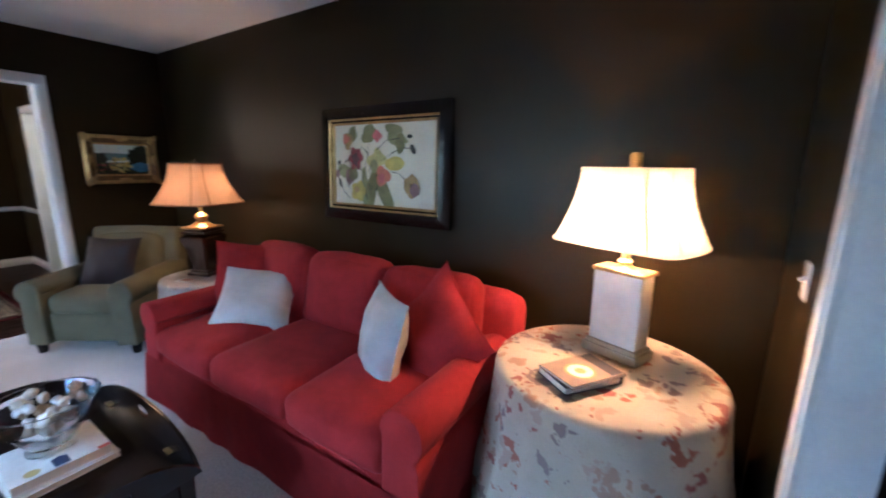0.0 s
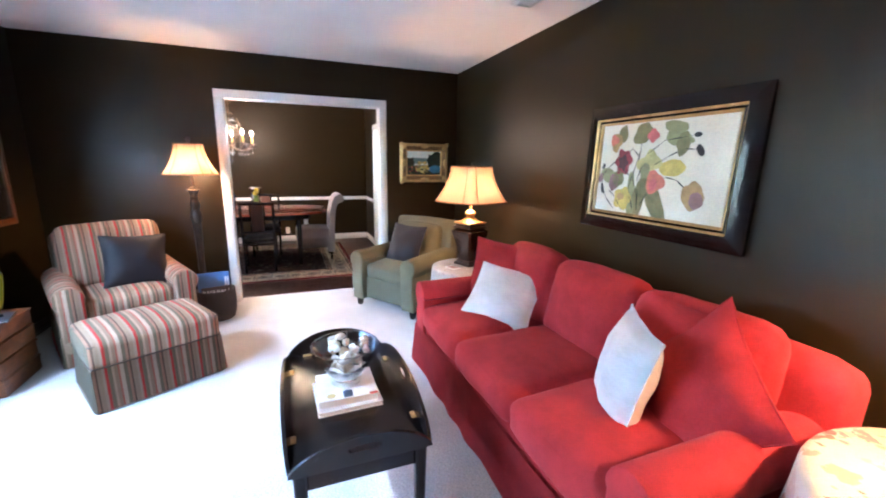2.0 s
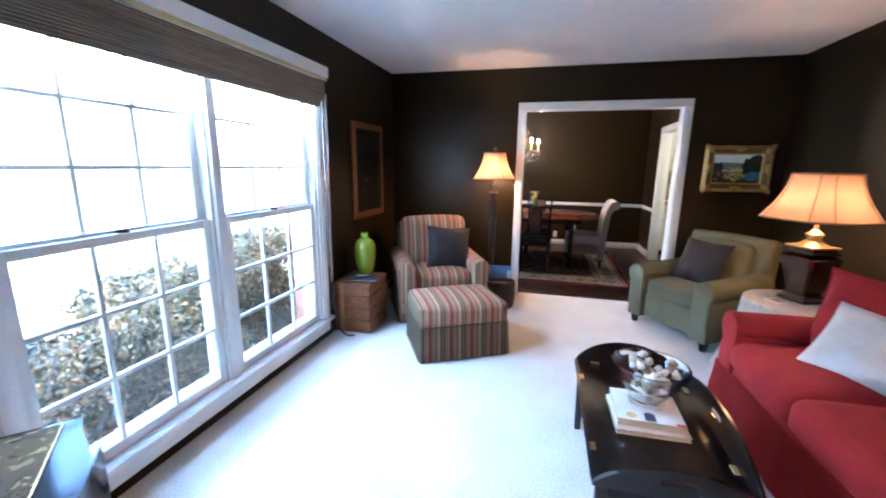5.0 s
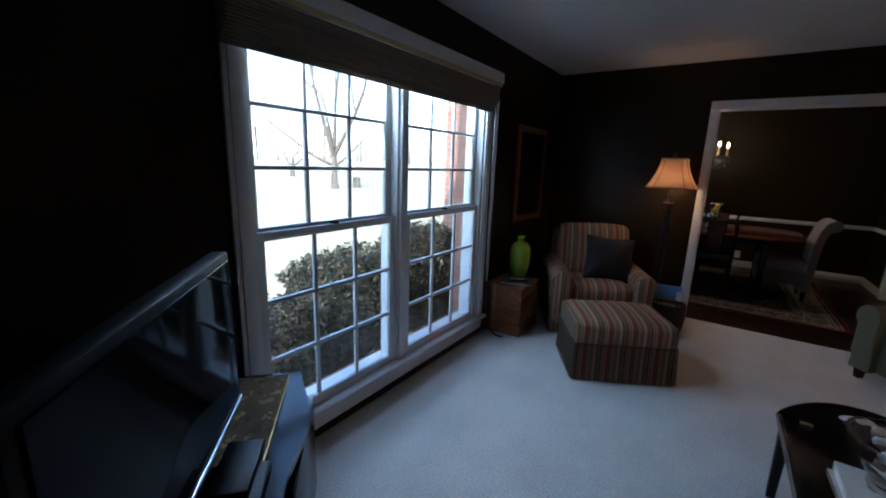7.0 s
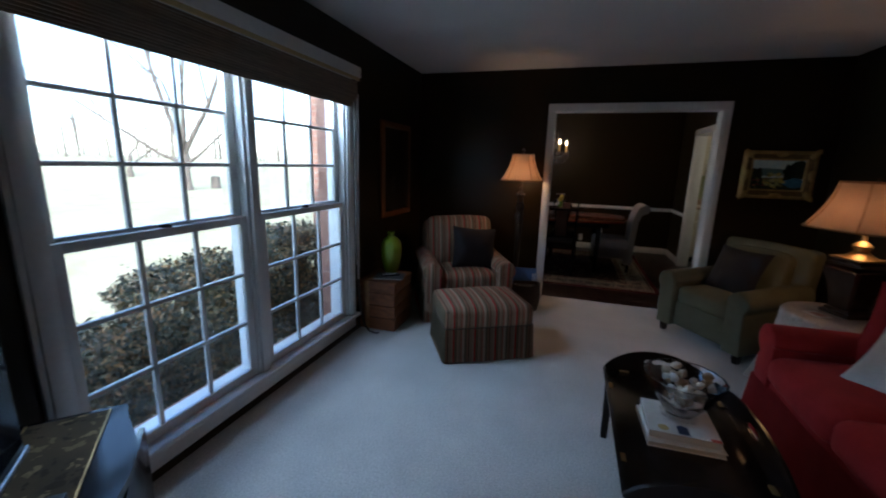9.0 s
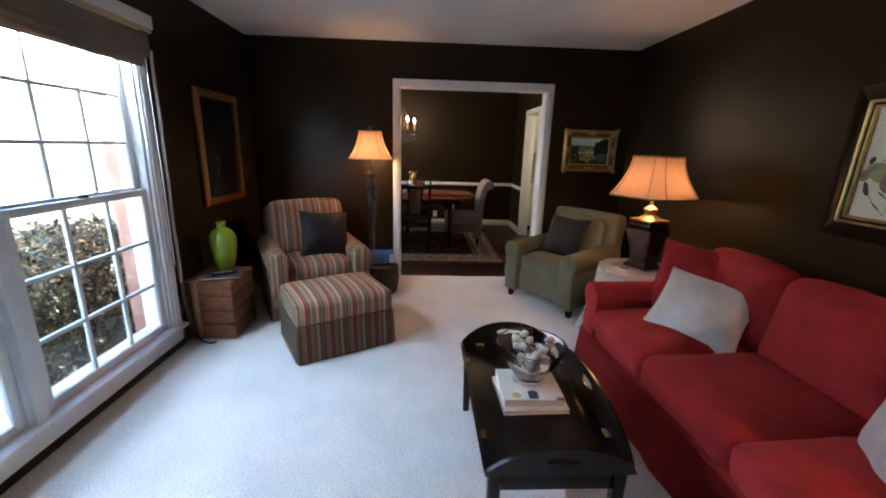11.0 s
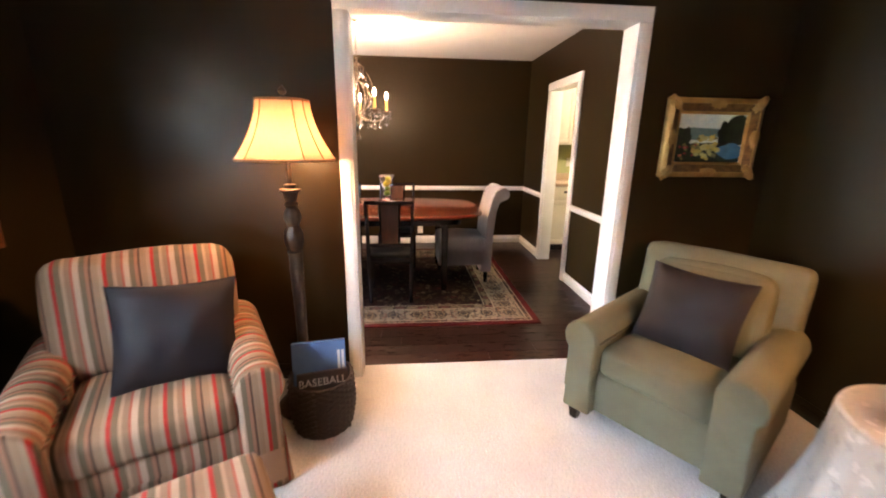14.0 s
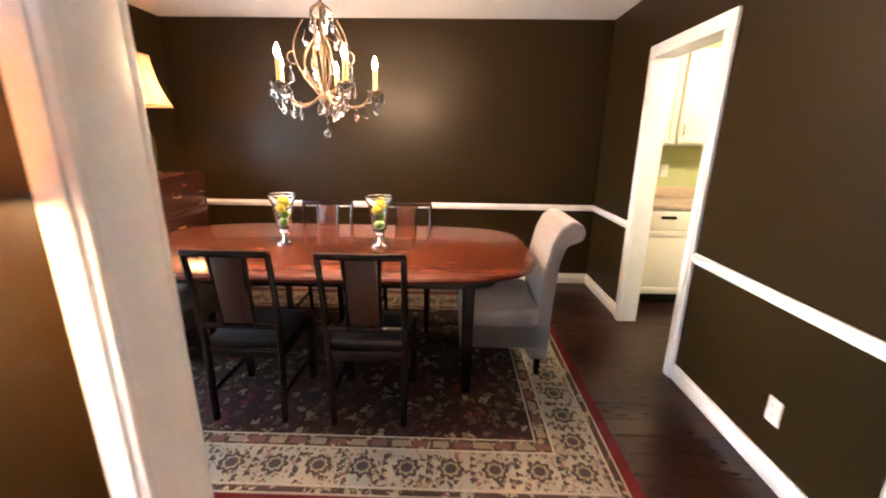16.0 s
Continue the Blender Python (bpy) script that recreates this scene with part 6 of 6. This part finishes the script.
def parsons_chair(name, m, label):
    root = thing(name, m, label, "dining chair", "upholstered end chairs")
    cloth = M["taupe"]
    b = bmesh.new()
    prof = [(-0.02, 0.12), (0.02, 0.45), (0.035, 0.7), (0.07, 0.87), (0.11, 0.96), (0.17, 1.0), (0.225, 0.985), (0.25, 0.935), (0.235, 0.885), (0.19, 0.868), (0.15, 0.85), (0.12, 0.75), (0.1, 0.5), (0.09, 0.12)]
    tmp = bmesh.new()
    f = tmp.faces.new([tmp.verts.new((-0.25, y, z)) for y, z in prof])
    ex = bmesh.ops.extrude_face_region(tmp, geom=[f])
    bmesh.ops.translate(tmp, vec=(0.5, 0, 0), verts=[v for v in ex["geom"] if isinstance(v, bmesh.types.BMVert)])
    bmesh.ops.bevel(tmp, geom=tmp.edges[:], offset=0.008, segments=2, affect="EDGES")
    merge(b, tmp, pose(0, 0.13, 0))
    part("scroll_back", b, cloth, root, sharp=60)
    b = bmesh.new()
    soft(b, (0, -0.08, 0.4), (0.51, 0.48, 0.16), 0.04, (0, 0, 0.02), n=8)
    part("seat", b, cloth, root)
    b = bmesh.new()
    folds_skirt(b, [(-0.25, -0.31), (0.25, -0.31), (0.25, 0.2), (-0.25, 0.2)], 0.2, 0.36, 0.003, 0.1, 0.001)
    part("skirt", b, cloth, root)
    for sx in (-1, 1):
        for y in (-0.27, 0.17):
            b = bmesh.new()
            lathe(b, [(0.016, 0), (0.024, 0.33)], (sx * 0.21, y, 0), 12, square=0.9)
            part("leg", b, M["dark_wood"], root)
    return root


M["taupe"] = mat("taupe_suede", (0.26, 0.215, 0.19), (0.21, 0.175, 0.155), scale=5, rough=0.9, bump=0.3, bscale=380, sheen=0.3, spec=0.15)
host = parsons_chair("end_chair", pose(-6.12, 0.53, 0.009, 0, 0, 0), "taupe upholstered scroll-back end chair")
host.scale = (1, 1, 0.975)
copy_thing(host, pose(-6.1, -1.85, 0.009, 0, 0, 180))

# silver vases with lemons and limes
silver = mat("polished_silver", (0.7, 0.68, 0.64), rough=0.12, metal=1.0, bump=0.05)
lemon = mat("lemon_skin", (0.6, 0.5, 0.03), (0.5, 0.42, 0.02), scale=9, rough=0.4, bump=0.3, bscale=140)
lime = mat("lime_skin", (0.17, 0.3, 0.02), (0.1, 0.2, 0.015), scale=9, rough=0.4, bump=0.3, bscale=140)
def fruit_vase(at):
    root = thing("fruit_vase", pose(*at), "glass trumpet vase on silver foot, filled with lemons and limes", "vase", "fruit vases")
    root.scale = (1.22, 1.22, 1.2)
    b = bmesh.new()
    lathe(b, [(0.045, 0), (0.045, 0.008), (0.034, 0.014), (0.016, 0.022), (0.013, 0.04), (0.022, 0.052), (0.026, 0.062), (0.02, 0.072), (0.022, 0.078)], n=28)
    part("foot", b, silver, root, "polished silver foot")
    b = bmesh.new()
    lathe(b, [(0.02, 0.079), (0.034, 0.085), (0.042, 0.14), (0.05, 0.2), (0.072, 0.255), (0.07, 0.257), (0.047, 0.2), (0.039, 0.14), (0.031, 0.089), (0.001, 0.086)], n=32, caps=False)
    part("glass", b, M["crystal"], root)
    b = bmesh.new()
    lathe(b, [(0.0715, 0.254), (0.075, 0.257), (0.0715, 0.26), (0.069, 0.257)], n=32, caps=False)
    part("silver_rim", b, silver, root)
    rnd = random.Random(int(at[1] * 100))
    for k, (dx, dy, z, m) in enumerate(((0.004, 0, 0.113, lime), (-0.006, 0.005, 0.152, lime), (0.012, -0.006, 0.19, lemon), (-0.016, 0.01, 0.21, lemon), (0.016, 0.012, 0.235, lemon))):
        b = bmesh.new()
        lathe(b, [(0.001, -0.031), (0.008, -0.027), (0.02, -0.016), (0.024, 0), (0.02, 0.016), (0.008, 0.027), (0.001, 0.032)], n=16, caps=False)
        b.transform(pose(dx, dy, z) @ pose(0, 0, 0, rnd.uniform(40, 120), rnd.uniform(0, 90), rnd.uniform(0, 180)))
        part("fruit", b, m, root)
fruit_vase((-6.15, -0.91, 0.7605))
fruit_vase((-6.12, -0.295, 0.7605))

# chandelier
M["gilt_bronze"] = mat("gilt_bronze", (0.15, 0.1, 0.058), (0.06, 0.04, 0.024), scale=25, rough=0.35, bump=0.2, metal=0.7)
cd = thing("chandelier", pose(-5.955, -0.535, -0.05), "bronze five-candle chandelier hung with crystal drops, lit", "chandelier")
b = bmesh.new()
lathe(b, [(0.06, 2.487), (0.058, 2.475), (0.03, 2.46), (0.012, 2.45)], n=24)
part("canopy", b, M["gilt_bronze"], cd)
for k in range(10):
    b = bmesh.new()
    tube(b, [(0.009 * math.cos(2 * math.pi * i / 10), 0, 2.445 - k * 0.031 + 0.018 * math.sin(2 * math.pi * i / 10)) for i in range(11)], 0.0025, 5, caps=False)
    b.transform(pose(0, 0, 0, 0, 0, 90 * (k % 2)))
    part("chain_link", b, M["gilt_bronze"], cd)
b = bmesh.new()
lathe(b, [(0.004, 2.16), (0.012, 2.15), (0.006, 2.13), (0.018, 2.1), (0.01, 2.08), (0.009, 1.95), (0.02, 1.9), (0.012, 1.86), (0.01, 1.75), (0.024, 1.7), (0.034, 1.67), (0.026, 1.64), (0.012, 1.62), (0.018, 1.6), (0.003, 1.575)], n=20)
part("stem", b, M["gilt_bronze"], cd)


def drop(parent, x, y, z, s):
    b = bmesh.new()
    lathe(b, [(0.001, 0), (0.005 * s, -0.006 * s), (0.011 * s, -0.024 * s), (0.008 * s, -0.036 * s), (0.001, -0.042 * s)], n=6, caps=False, stretch=(1, 0.6))
    lathe(b, [(0.001, 0.014 * s), (0.004 * s, 0.009 * s), (0.001, 0.003 * s)], n=6, caps=False)
    b.transform(pose(x, y, z, 0, 0, (x + y) * 900))
    part("crystal_drop", b, M["crystal"], parent, sharp=10)


# sleeve colour holds the yellow glow of the lit bulbs
candle = mat("candle_sleeve", (0.75, 0.5, 0.12), (0.62, 0.38, 0.08), scale=20, rough=0.6, bump=0.3)
for k in range(5):
    a = radians(72 * k + 38)
    ca, sa = math.cos(a), math.sin(a)
    b = bmesh.new()
    pts = []
    for i in range(15):
        f = i / 14
        r = 0.02 + 0.25 * f
        z = 1.69 - 0.055 * math.sin(f * math.pi * 1.05) - 0.015 * f + (0.045 * max(0, f - 0.75) * 4)
        pts.append((r * ca, r * sa, z))
    tube(b, pts, 0.0065, 7)
    pts = []
    for i in range(17):
        f = i / 16
        r = 0.02 + 0.1 * math.sin(f * math.pi) ** 0.8
        pts.append((r * ca, r * sa, 1.7 + 0.27 * f))
    tube(b, pts, 0.005, 6)
    pts = [((0.03 + 0.035 * math.sin(f * 4)) * ca, (0.03 + 0.035 * math.sin(f * 4)) * sa, 2.04 + 0.09 * f) for f in [i / 10 for i in range(11)]]
    tube(b, pts, 0.004, 6)
    part("arm", b, M["gilt_bronze"], cd)
    cx, cy = 0.27 * ca, 0.27 * sa
    b = bmesh.new()
    lathe(b, [(0.008, 1.69), (0.018, 1.7), (0.044, 1.712), (0.046, 1.716), (0.018, 1.712), (0.015, 1.73)], (cx, cy, 0), 20)
    cup = part("drip_pan", b, M["gilt_bronze"], cd)
    b = bmesh.new()
    lathe(b, [(0.0125, 1.725), (0.0125, 1.822), (0.006, 1.826)], (cx, cy, 0), 14)
    part("candle", b, candle, cd, "candle sleeve, the bulb's amber glow in its colour")
    b = bmesh.new()
    lathe(b, [(0.006, 1.826), (0.013, 1.842), (0.015, 1.855), (0.009, 1.878), (0.002, 1.895)], (cx, cy, 0), 14)
    part("bulb", b, M["candle_bulb"] if "candle_bulb" in M else M.setdefault("candle_bulb", glow("candle_bulb", (1, 0.72, 0.36), 3.0)), cd, "lit flame bulb")
    bulb_light("chandelier_bulb", (-5.955 + cx, -0.535 + cy, 1.815), bulb_w / 5, (1, 0.61, 0.34), 0.016)
    for q in range(5):
        g = a + 2 * math.pi * q / 5
        drop(cup, cx + 0.044 * math.cos(g), cy + 0.044 * math.sin(g), 1.705, 1.35)
    drop(cup, 0.16 * ca, 0.16 * sa, 1.62, 1.6)
    b = bmesh.new()
    g = a + math.pi / 5
    cg, sg = math.cos(g), math.sin(g)
    tube(b, [((0.03 + 0.115 * math.sin(f * 2.6)) * cg, (0.03 + 0.115 * math.sin(f * 2.6)) * sg, 1.68 + 0.36 * f) for f in [i / 14 for i in range(15)]], 0.0045, 6)
    tube(b, [((0.15 + 0.03 * math.cos(w)) * cg, (0.15 + 0.03 * math.cos(w)) * sg, 1.86 + 0.03 * math.sin(w)) for w in [-2.4 + 0.42 * i for i in range(11)]], 0.0038, 6)
    part("scroll", b, M["gilt_bronze"], cd)
    drop(cup, 0.165 * cg, 0.165 * sg, 1.8, 1.6)
    drop(cup, 0.085 * cg, 0.085 * sg, 1.98, 1.6)
    drop(cup, 0.21 * ca, 0.21 * sa, 1.635, 1.7)
    drop(cup, cx, cy, 1.655, 1.6)
    drop(cup, 0.12 * ca, 0.12 * sa, 1.83, 1.5)
    drop(cup, 0.055 * ca, 0.055 * sa, 2.06, 1.8)
    drop(cup, 0.035 * math.cos(a + 0.6), 0.035 * math.sin(a + 0.6), 1.64, 1.5)
b = bmesh.new()
bmesh.ops.create_icosphere(b, subdivisions=1, radius=0.022)
b.transform(pose(0, 0, 1.485))
lathe(b, [(0.003, 1.5), (0.007, 1.515), (0.003, 1.53), (0.007, 1.545), (0.003, 1.575)], n=6)
part("crystal_ball", b, M["crystal"], cd, sharp=5)

# patterned rug
RX0, RX1, RY0, RY1 = -7.24, -4.92, -2.2, 0.975
rug = thing("rug", pose((RX0 + RX1) / 2, (RY0 + RY1) / 2, 0), "red and cream oriental rug under the dining table", "rug")
M["rug_red"] = mat("rug_red", (0.075, 0.008, 0.008), (0.05, 0.006, 0.006), scale=8, rough=0.95, bump=0.5, bscale=350, spec=0.1)
M["rug_cream"] = spotted("rug_cream", (0.22, 0.185, 0.13), (0.16, 0.135, 0.095), [(0.05, 0.03, 0.02), (0.03, 0.018, 0.014), (0.12, 0.05, 0.03), (0.04, 0.03, 0.022)], 34, 0.36, rough=0.95, warp=0.9)
M["rug_dark"] = spotted("rug_dark", (0.04, 0.024, 0.015), (0.026, 0.015, 0.01), [(0.22, 0.17, 0.1), (0.12, 0.02, 0.018), (0.18, 0.14, 0.08)], 26, 0.36, rough=0.95, warp=0.9)
M["rug_field"] = spotted("rug_field", (0.024, 0.004, 0.0035), (0.012, 0.005, 0.003), [(0.07, 0.05, 0.026), (0.025, 0.014, 0.008), (0.06, 0.04, 0.02), (0.035, 0.02, 0.01), (0.13, 0.1, 0.06), (0.06, 0.008, 0.007)], 17, 0.38, rough=0.95, warp=1.1)
hx, hy = (RX1 - RX0) / 2, (RY1 - RY0) / 2
for inset, z, m, nm in ((0.0, 0.0075, M["rug_red"], "red_border"), (0.06, 0.008, M["rug_dark"], "guard_stripe"), (0.1, 0.0085, M["rug_cream"], "cream_border"), (0.325, 0.009, M["rug_dark"], "inner_guard"), (0.4, 0.0095, M["rug_field"], "field")):
    b = bmesh.new()
    span(b, (-hx + inset, -hy + inset, 0.0005), (hx - inset, hy - inset, z))
    part(nm, b, m, rug)
pale = mat("rug_line", (0.26, 0.215, 0.15), rough=0.95, bump=0.4, bscale=350)
for inset, w in ((0.06, 0.008), (0.1, 0.01), (0.318, 0.01), (0.395, 0.008)):
    b = bmesh.new()
    for sx in (-1, 1):
        box(b, (sx * (hx - inset), 0, 0.006), (w, 2 * (hy - inset) + w, 0.0085))
        box(b, (0, sx * (hy - inset), 0.006), (2 * (hx - inset) - w, w, 0.0085))
    part("line", b, pale, rug)
# rosettes along the cream border, blocks along the inner guard
umber, rust, sand = (mat("rug_" + n, c, rough=0.95, bump=0.4, bscale=350) for n, c in (("umber", (0.022, 0.013, 0.009)), ("rust", (0.09, 0.03, 0.016)), ("sand", (0.16, 0.12, 0.065))))
def flat_star(b, r0, r1, n, z, cx=0.0, cy=0.0):
    b.faces.new([b.verts.new((cx + (r0 + (r1 - r0) * abs(math.cos(n * i * math.pi / 48))) * math.cos(2 * math.pi * i / 48), cy + (r0 + (r1 - r0) * abs(math.cos(n * i * math.pi / 48))) * math.sin(2 * math.pi * i / 48), z)) for i in range(48)])
me = bpy.data.meshes.new("rosette")
b = bmesh.new()
flat_star(b, 0.044, 0.062, 8, 0.0089)
flat_star(b, 0.032, 0.042, 8, 0.0093)
flat_star(b, 0.024, 0.028, 8, 0.0097)
for q in range(4):
    flat_star(b, 0.006, 0.016, 3, 0.0089, 0.098, -0.06 + 0.04 * q)
b.faces.ensure_lookup_table()
for f, k in zip(b.faces, (0, 1, 0, 0, 0, 0, 0)):
    f.material_index = k
b.to_mesh(me)
for m in (umber, sand, rust):
    me.materials.append(m)
RB = 0.212
def along(step, inset):
    for sx in (-1, 1):
        n = round(2 * (hy - inset) / step)
        for k in range(n + 1):
            yield sx * (hx - inset), -(hy - inset) + 2 * (hy - inset) * k / n, 90
        n = round(2 * (hx - inset) / step)
        for k in range(1, n):
            yield -(hx - inset) + 2 * (hx - inset) * k / n, sx * (hy - inset), 0
for x, y, a in along(0.196, RB):
    o = new("rosette", me)
    o.parent = rug
    o.matrix_local = pose(x, y, 0, 0, 0, a)
bl = [bpy.data.meshes.new("block") for k in range(2)]
for k in range(2):
    b = bmesh.new()
    box(b, (0, 0, 0.0088), (0.075, 0.04, 0.0014))
    b.to_mesh(bl[k])
    bl[k].materials.append((rust, sand)[k])
for i, (x, y, a) in enumerate(along(0.1, 0.357)):
    o = new("block", bl[i % 2])
    o.parent = rug
    o.matrix_local = pose(x, y, 0, 0, 0, a)

# corner chest with a tall lamp
chest = thing("chest", pose(-6.8, -2.235, 0, 0, 0, 180), "tall dark mahogany chest in the dining room corner", "chest")
mahog = mat("dark_mahogany", (0.05, 0.014, 0.008), (0.028, 0.008, 0.005), scale=5, rough=0.25, bump=0.05, stretch=(1, 1, 5))
b = bmesh.new()
span(b, (-0.4, -0.19, 0.06), (0.4, 0.24, 1.085), 0.004)
part("body", b, mahog, chest)
b = bmesh.new()
span(b, (-0.415, -0.21, 1.086), (0.415, 0.245, 1.11), 0.006)
part("top", b, mahog, chest)
for k in range(4):
    b = bmesh.new()
    span(b, (-0.38, -0.198, 0.1 + k * 0.245), (0.38, -0.189, 0.33 + k * 0.245), 0.004)
    d = part("drawer", b, mahog, chest)
    b = bmesh.new()
    tube(b, [(-0.04, -0.198, 0.21 + k * 0.245), (-0.03, -0.215, 0.205 + k * 0.245), (0.03, -0.215, 0.205 + k * 0.245), (0.04, -0.198, 0.21 + k * 0.245)], 0.004, 6)
    part("pull", b, M["brass"], d)
for sx in (-0.36, 0.36):
    for y in (-0.15, 0.2):
        b = bmesh.new()
        box(b, (sx, y, 0.03), (0.05, 0.05, 0.06), 0.006)
        part("foot", b, mahog, chest)
dl = thing("table_lamp", pose(-6.8, -2.2, 1.111), "slender dark lamp with beige shade on the chest, lit", "table lamp")
b = bmesh.new()
lathe(b, [(0.065, 0), (0.06, 0.02), (0.03, 0.04), (0.04, 0.1), (0.055, 0.2), (0.05, 0.28), (0.025, 0.34), (0.012, 0.37), (0.011, 0.5)], n=24)
part("body", b, M["bronze"], dl)
bulb_and_harp(dl, 0.6, 0.86)
bell_shade(dl, 0.52, 0.87, 0.19, 0.1, M["shade"], 0.3)
bulb_light("lamp_chest", (-6.8, -2.2, 1.72), 2.0)

# ---- kitchen seen through its door ----
KX = -7.11
def cabinet(name, y0, y1, z0, z1, x0, x1, label, drawer, group):
    root = thing(name, Matrix(), label, "cabinet", group)
    b = bmesh.new()
    span(b, (x0, y0, z0), (x1, y1, z1), 0.002)
    part("body", b, M["kitchen_white"], root)
    doors = [(z0 + 0.02, z1 - 0.19 if drawer else z1 - 0.02)]
    for za, zb in doors:
        b = bmesh.new()
        span(b, (x1, y0 + 0.012, za), (x1 + 0.018, y1 - 0.012, zb), 0.003)
        d = part("door", b, M["kitchen_white"], root)
        b = bmesh.new()
        for a, c, e, f in ((y0 + 0.012, y0 + 0.06, za, zb), (y1 - 0.06, y1 - 0.012, za, zb), (y0 + 0.06, y1 - 0.06, za, za + 0.05), (y0 + 0.06, y1 - 0.06, zb - 0.05, zb)):
            span(b, (x1 + 0.0185, a, e), (x1 + 0.025, c, f), 0.002)
        part("door_frame", b, M["kitchen_white"], d)
        b = bmesh.new()
        h = za + 0.06 if not drawer else zb - 0.12
        tube(b, [(x1 + 0.02, y0 + 0.045, h), (x1 + 0.045, y0 + 0.045, h + 0.01), (x1 + 0.045, y0 + 0.045, h + 0.09), (x1 + 0.02, y0 + 0.045, h + 0.1)], 0.005, 7)
        part("handle", b, M["bronze"], d)
    if drawer:
        b = bmesh.new()
        span(b, (x1, y0 + 0.012, z1 - 0.175), (x1 + 0.02, y1 - 0.012, z1 - 0.015), 0.003)
        d = part("drawer", b, M["kitchen_white"], root)
        b = bmesh.new()
        ym = (y0 + y1) / 2
        box(b, (x1 + 0.025, ym, z1 - 0.07), (0.012, 0.13, 0.025), 0.004)
        part("pull", b, M["black"], d)
    return root


cabinet("base_cabinet", 1.72, 2.3, 0.09, 0.865, KX - 0.55, KX, "cream painted base cabinet with drawer", True, "kitchen base cabinets")
cabinet("base_cabinet", 2.302, 2.9, 0.09, 0.865, KX - 0.55, KX, "cream painted base cabinet with drawer", True, "kitchen base cabinets")
cabinet("wall_cabinet", 1.72, 2.08, 1.39, 2.17, KX - 0.55, KX - 0.23, "cream painted wall cabinet", False, "kitchen wall cabinets")
cabinet("wall_cabinet", 2.082, 2.5, 1.39, 2.17, KX - 0.55, KX - 0.23, "cream painted wall cabinet", False, "kitchen wall cabinets")
cabinet("wall_cabinet", 2.502, 2.9, 1.39, 2.17, KX - 0.55, KX - 0.23, "cream painted wall cabinet", False, "kitchen wall cabinets")
b = bmesh.new()
span(b, (KX - 0.55, 1.72, 0.867), (KX + 0.03, 2.93, 0.9), 0.004)
span(b, (KX - 0.55, 1.72, 0.9), (KX - 0.535, 2.93, 1.0), 0.003)
tagged(part("countertop", b, mat("tan_laminate", (0.5, 0.38, 0.27), (0.42, 0.31, 0.22), scale=40, rough=0.35, bump=0.05)), "tan laminate kitchen countertop", "countertop")
b = bmesh.new()
span(b, (KX - 0.5, 1.72, 0.0), (KX - 0.06, 2.9, 0.09))
structure("toe_kick", b, M["black"], "dark toe kick under the base cabinets", "toe kick")
b = bmesh.new()
span(b, (KX - 0.67, 1.706, 0), (KX - 0.552, 4.1, H))
structure("wall_backsplash", b, M["kitchen_green"], "pale green kitchen wall behind the counter", "wall")
plate("outlet", pose(KX - 0.551, 2.2, 1.15, 0, 0, 90), "ivory outlet above the kitchen counter", "outlet", holes=True)
# ceiling light added out of view to brighten the kitchen
klight = thing("kitchen_light", pose(-6.1, 2.9, H - 0.001), "added round ceiling light, out of view, that brightens the kitchen", "ceiling light")
b = bmesh.new()
lathe(b, [(0.17, 0), (0.17, -0.03), (0.16, -0.035)], n=32)
part("base", b, M["brass"], klight)
b = bmesh.new()
lathe(b, [(0.155, -0.036), (0.14, -0.075), (0.09, -0.1), (0.001, -0.108)], n=32, caps=False)
part("diffuser", b, glow("lit_opal_glass", (1, 0.82, 0.58), 0.6), klight)
bulb_light("kitchen_fill", (-6.1, 2.9, 2.2), 2.7, (1, 0.78, 0.5), 0.12)

# ---- dining floor boards, laid across the room ----
plank_mat = M["boards"]
nt = plank_mat.node_tree
oi = node(nt, "ShaderNodeObjectInfo")
src, shader = base_of(plank_mat)
tone = ramp(nt, oi.outputs["Random"], [(0.0, (0.65, 0.62, 0.6)), (0.5, (1, 1, 1)), (1.0, (1.5, 1.35, 1.25))])
mx = node(nt, "ShaderNodeMixRGB", blend="MULTIPLY", ins={0: 1.0})
nt.links.new(src, mx.inputs[1])
nt.links.new(tone, mx.inputs[2])
nt.links.new(mx.outputs[0], shader.inputs["Base Color"])
nt.nodes["Mapping"].inputs[3].default_value = (9, 1, 9)
floor_d = bpy.data.objects["floor_dining"]
rnd = random.Random(17)
PWID = 0.125
lengths = {}
for r in range(26):
    x1 = XD + 0.002 - r * PWID
    y = YL
    first = True
    while y < YK - 0.01:
        ln = 1.3 if not first else (0.35, 0.7, 1.05, 0.9)[r % 4]
        first = False
        e = min(y + ln, YK - 0.002)
        key = round(e - y, 3)
        if key not in lengths:
            b = bmesh.new()
            span(b, (-PWID + 0.0015, 0.0008, -0.009), (0, key - 0.0008, 0), 0.0016, 1)
            me = bpy.data.meshes.new("plank")
            b.to_mesh(me)
            b.free()
            me.materials.append(plank_mat)
            lengths[key] = me
        p = new("plank", lengths[key])
        p.parent = floor_d
        p.location = (x1, y, rnd.uniform(-0.0004, 0.0004))
        y = e
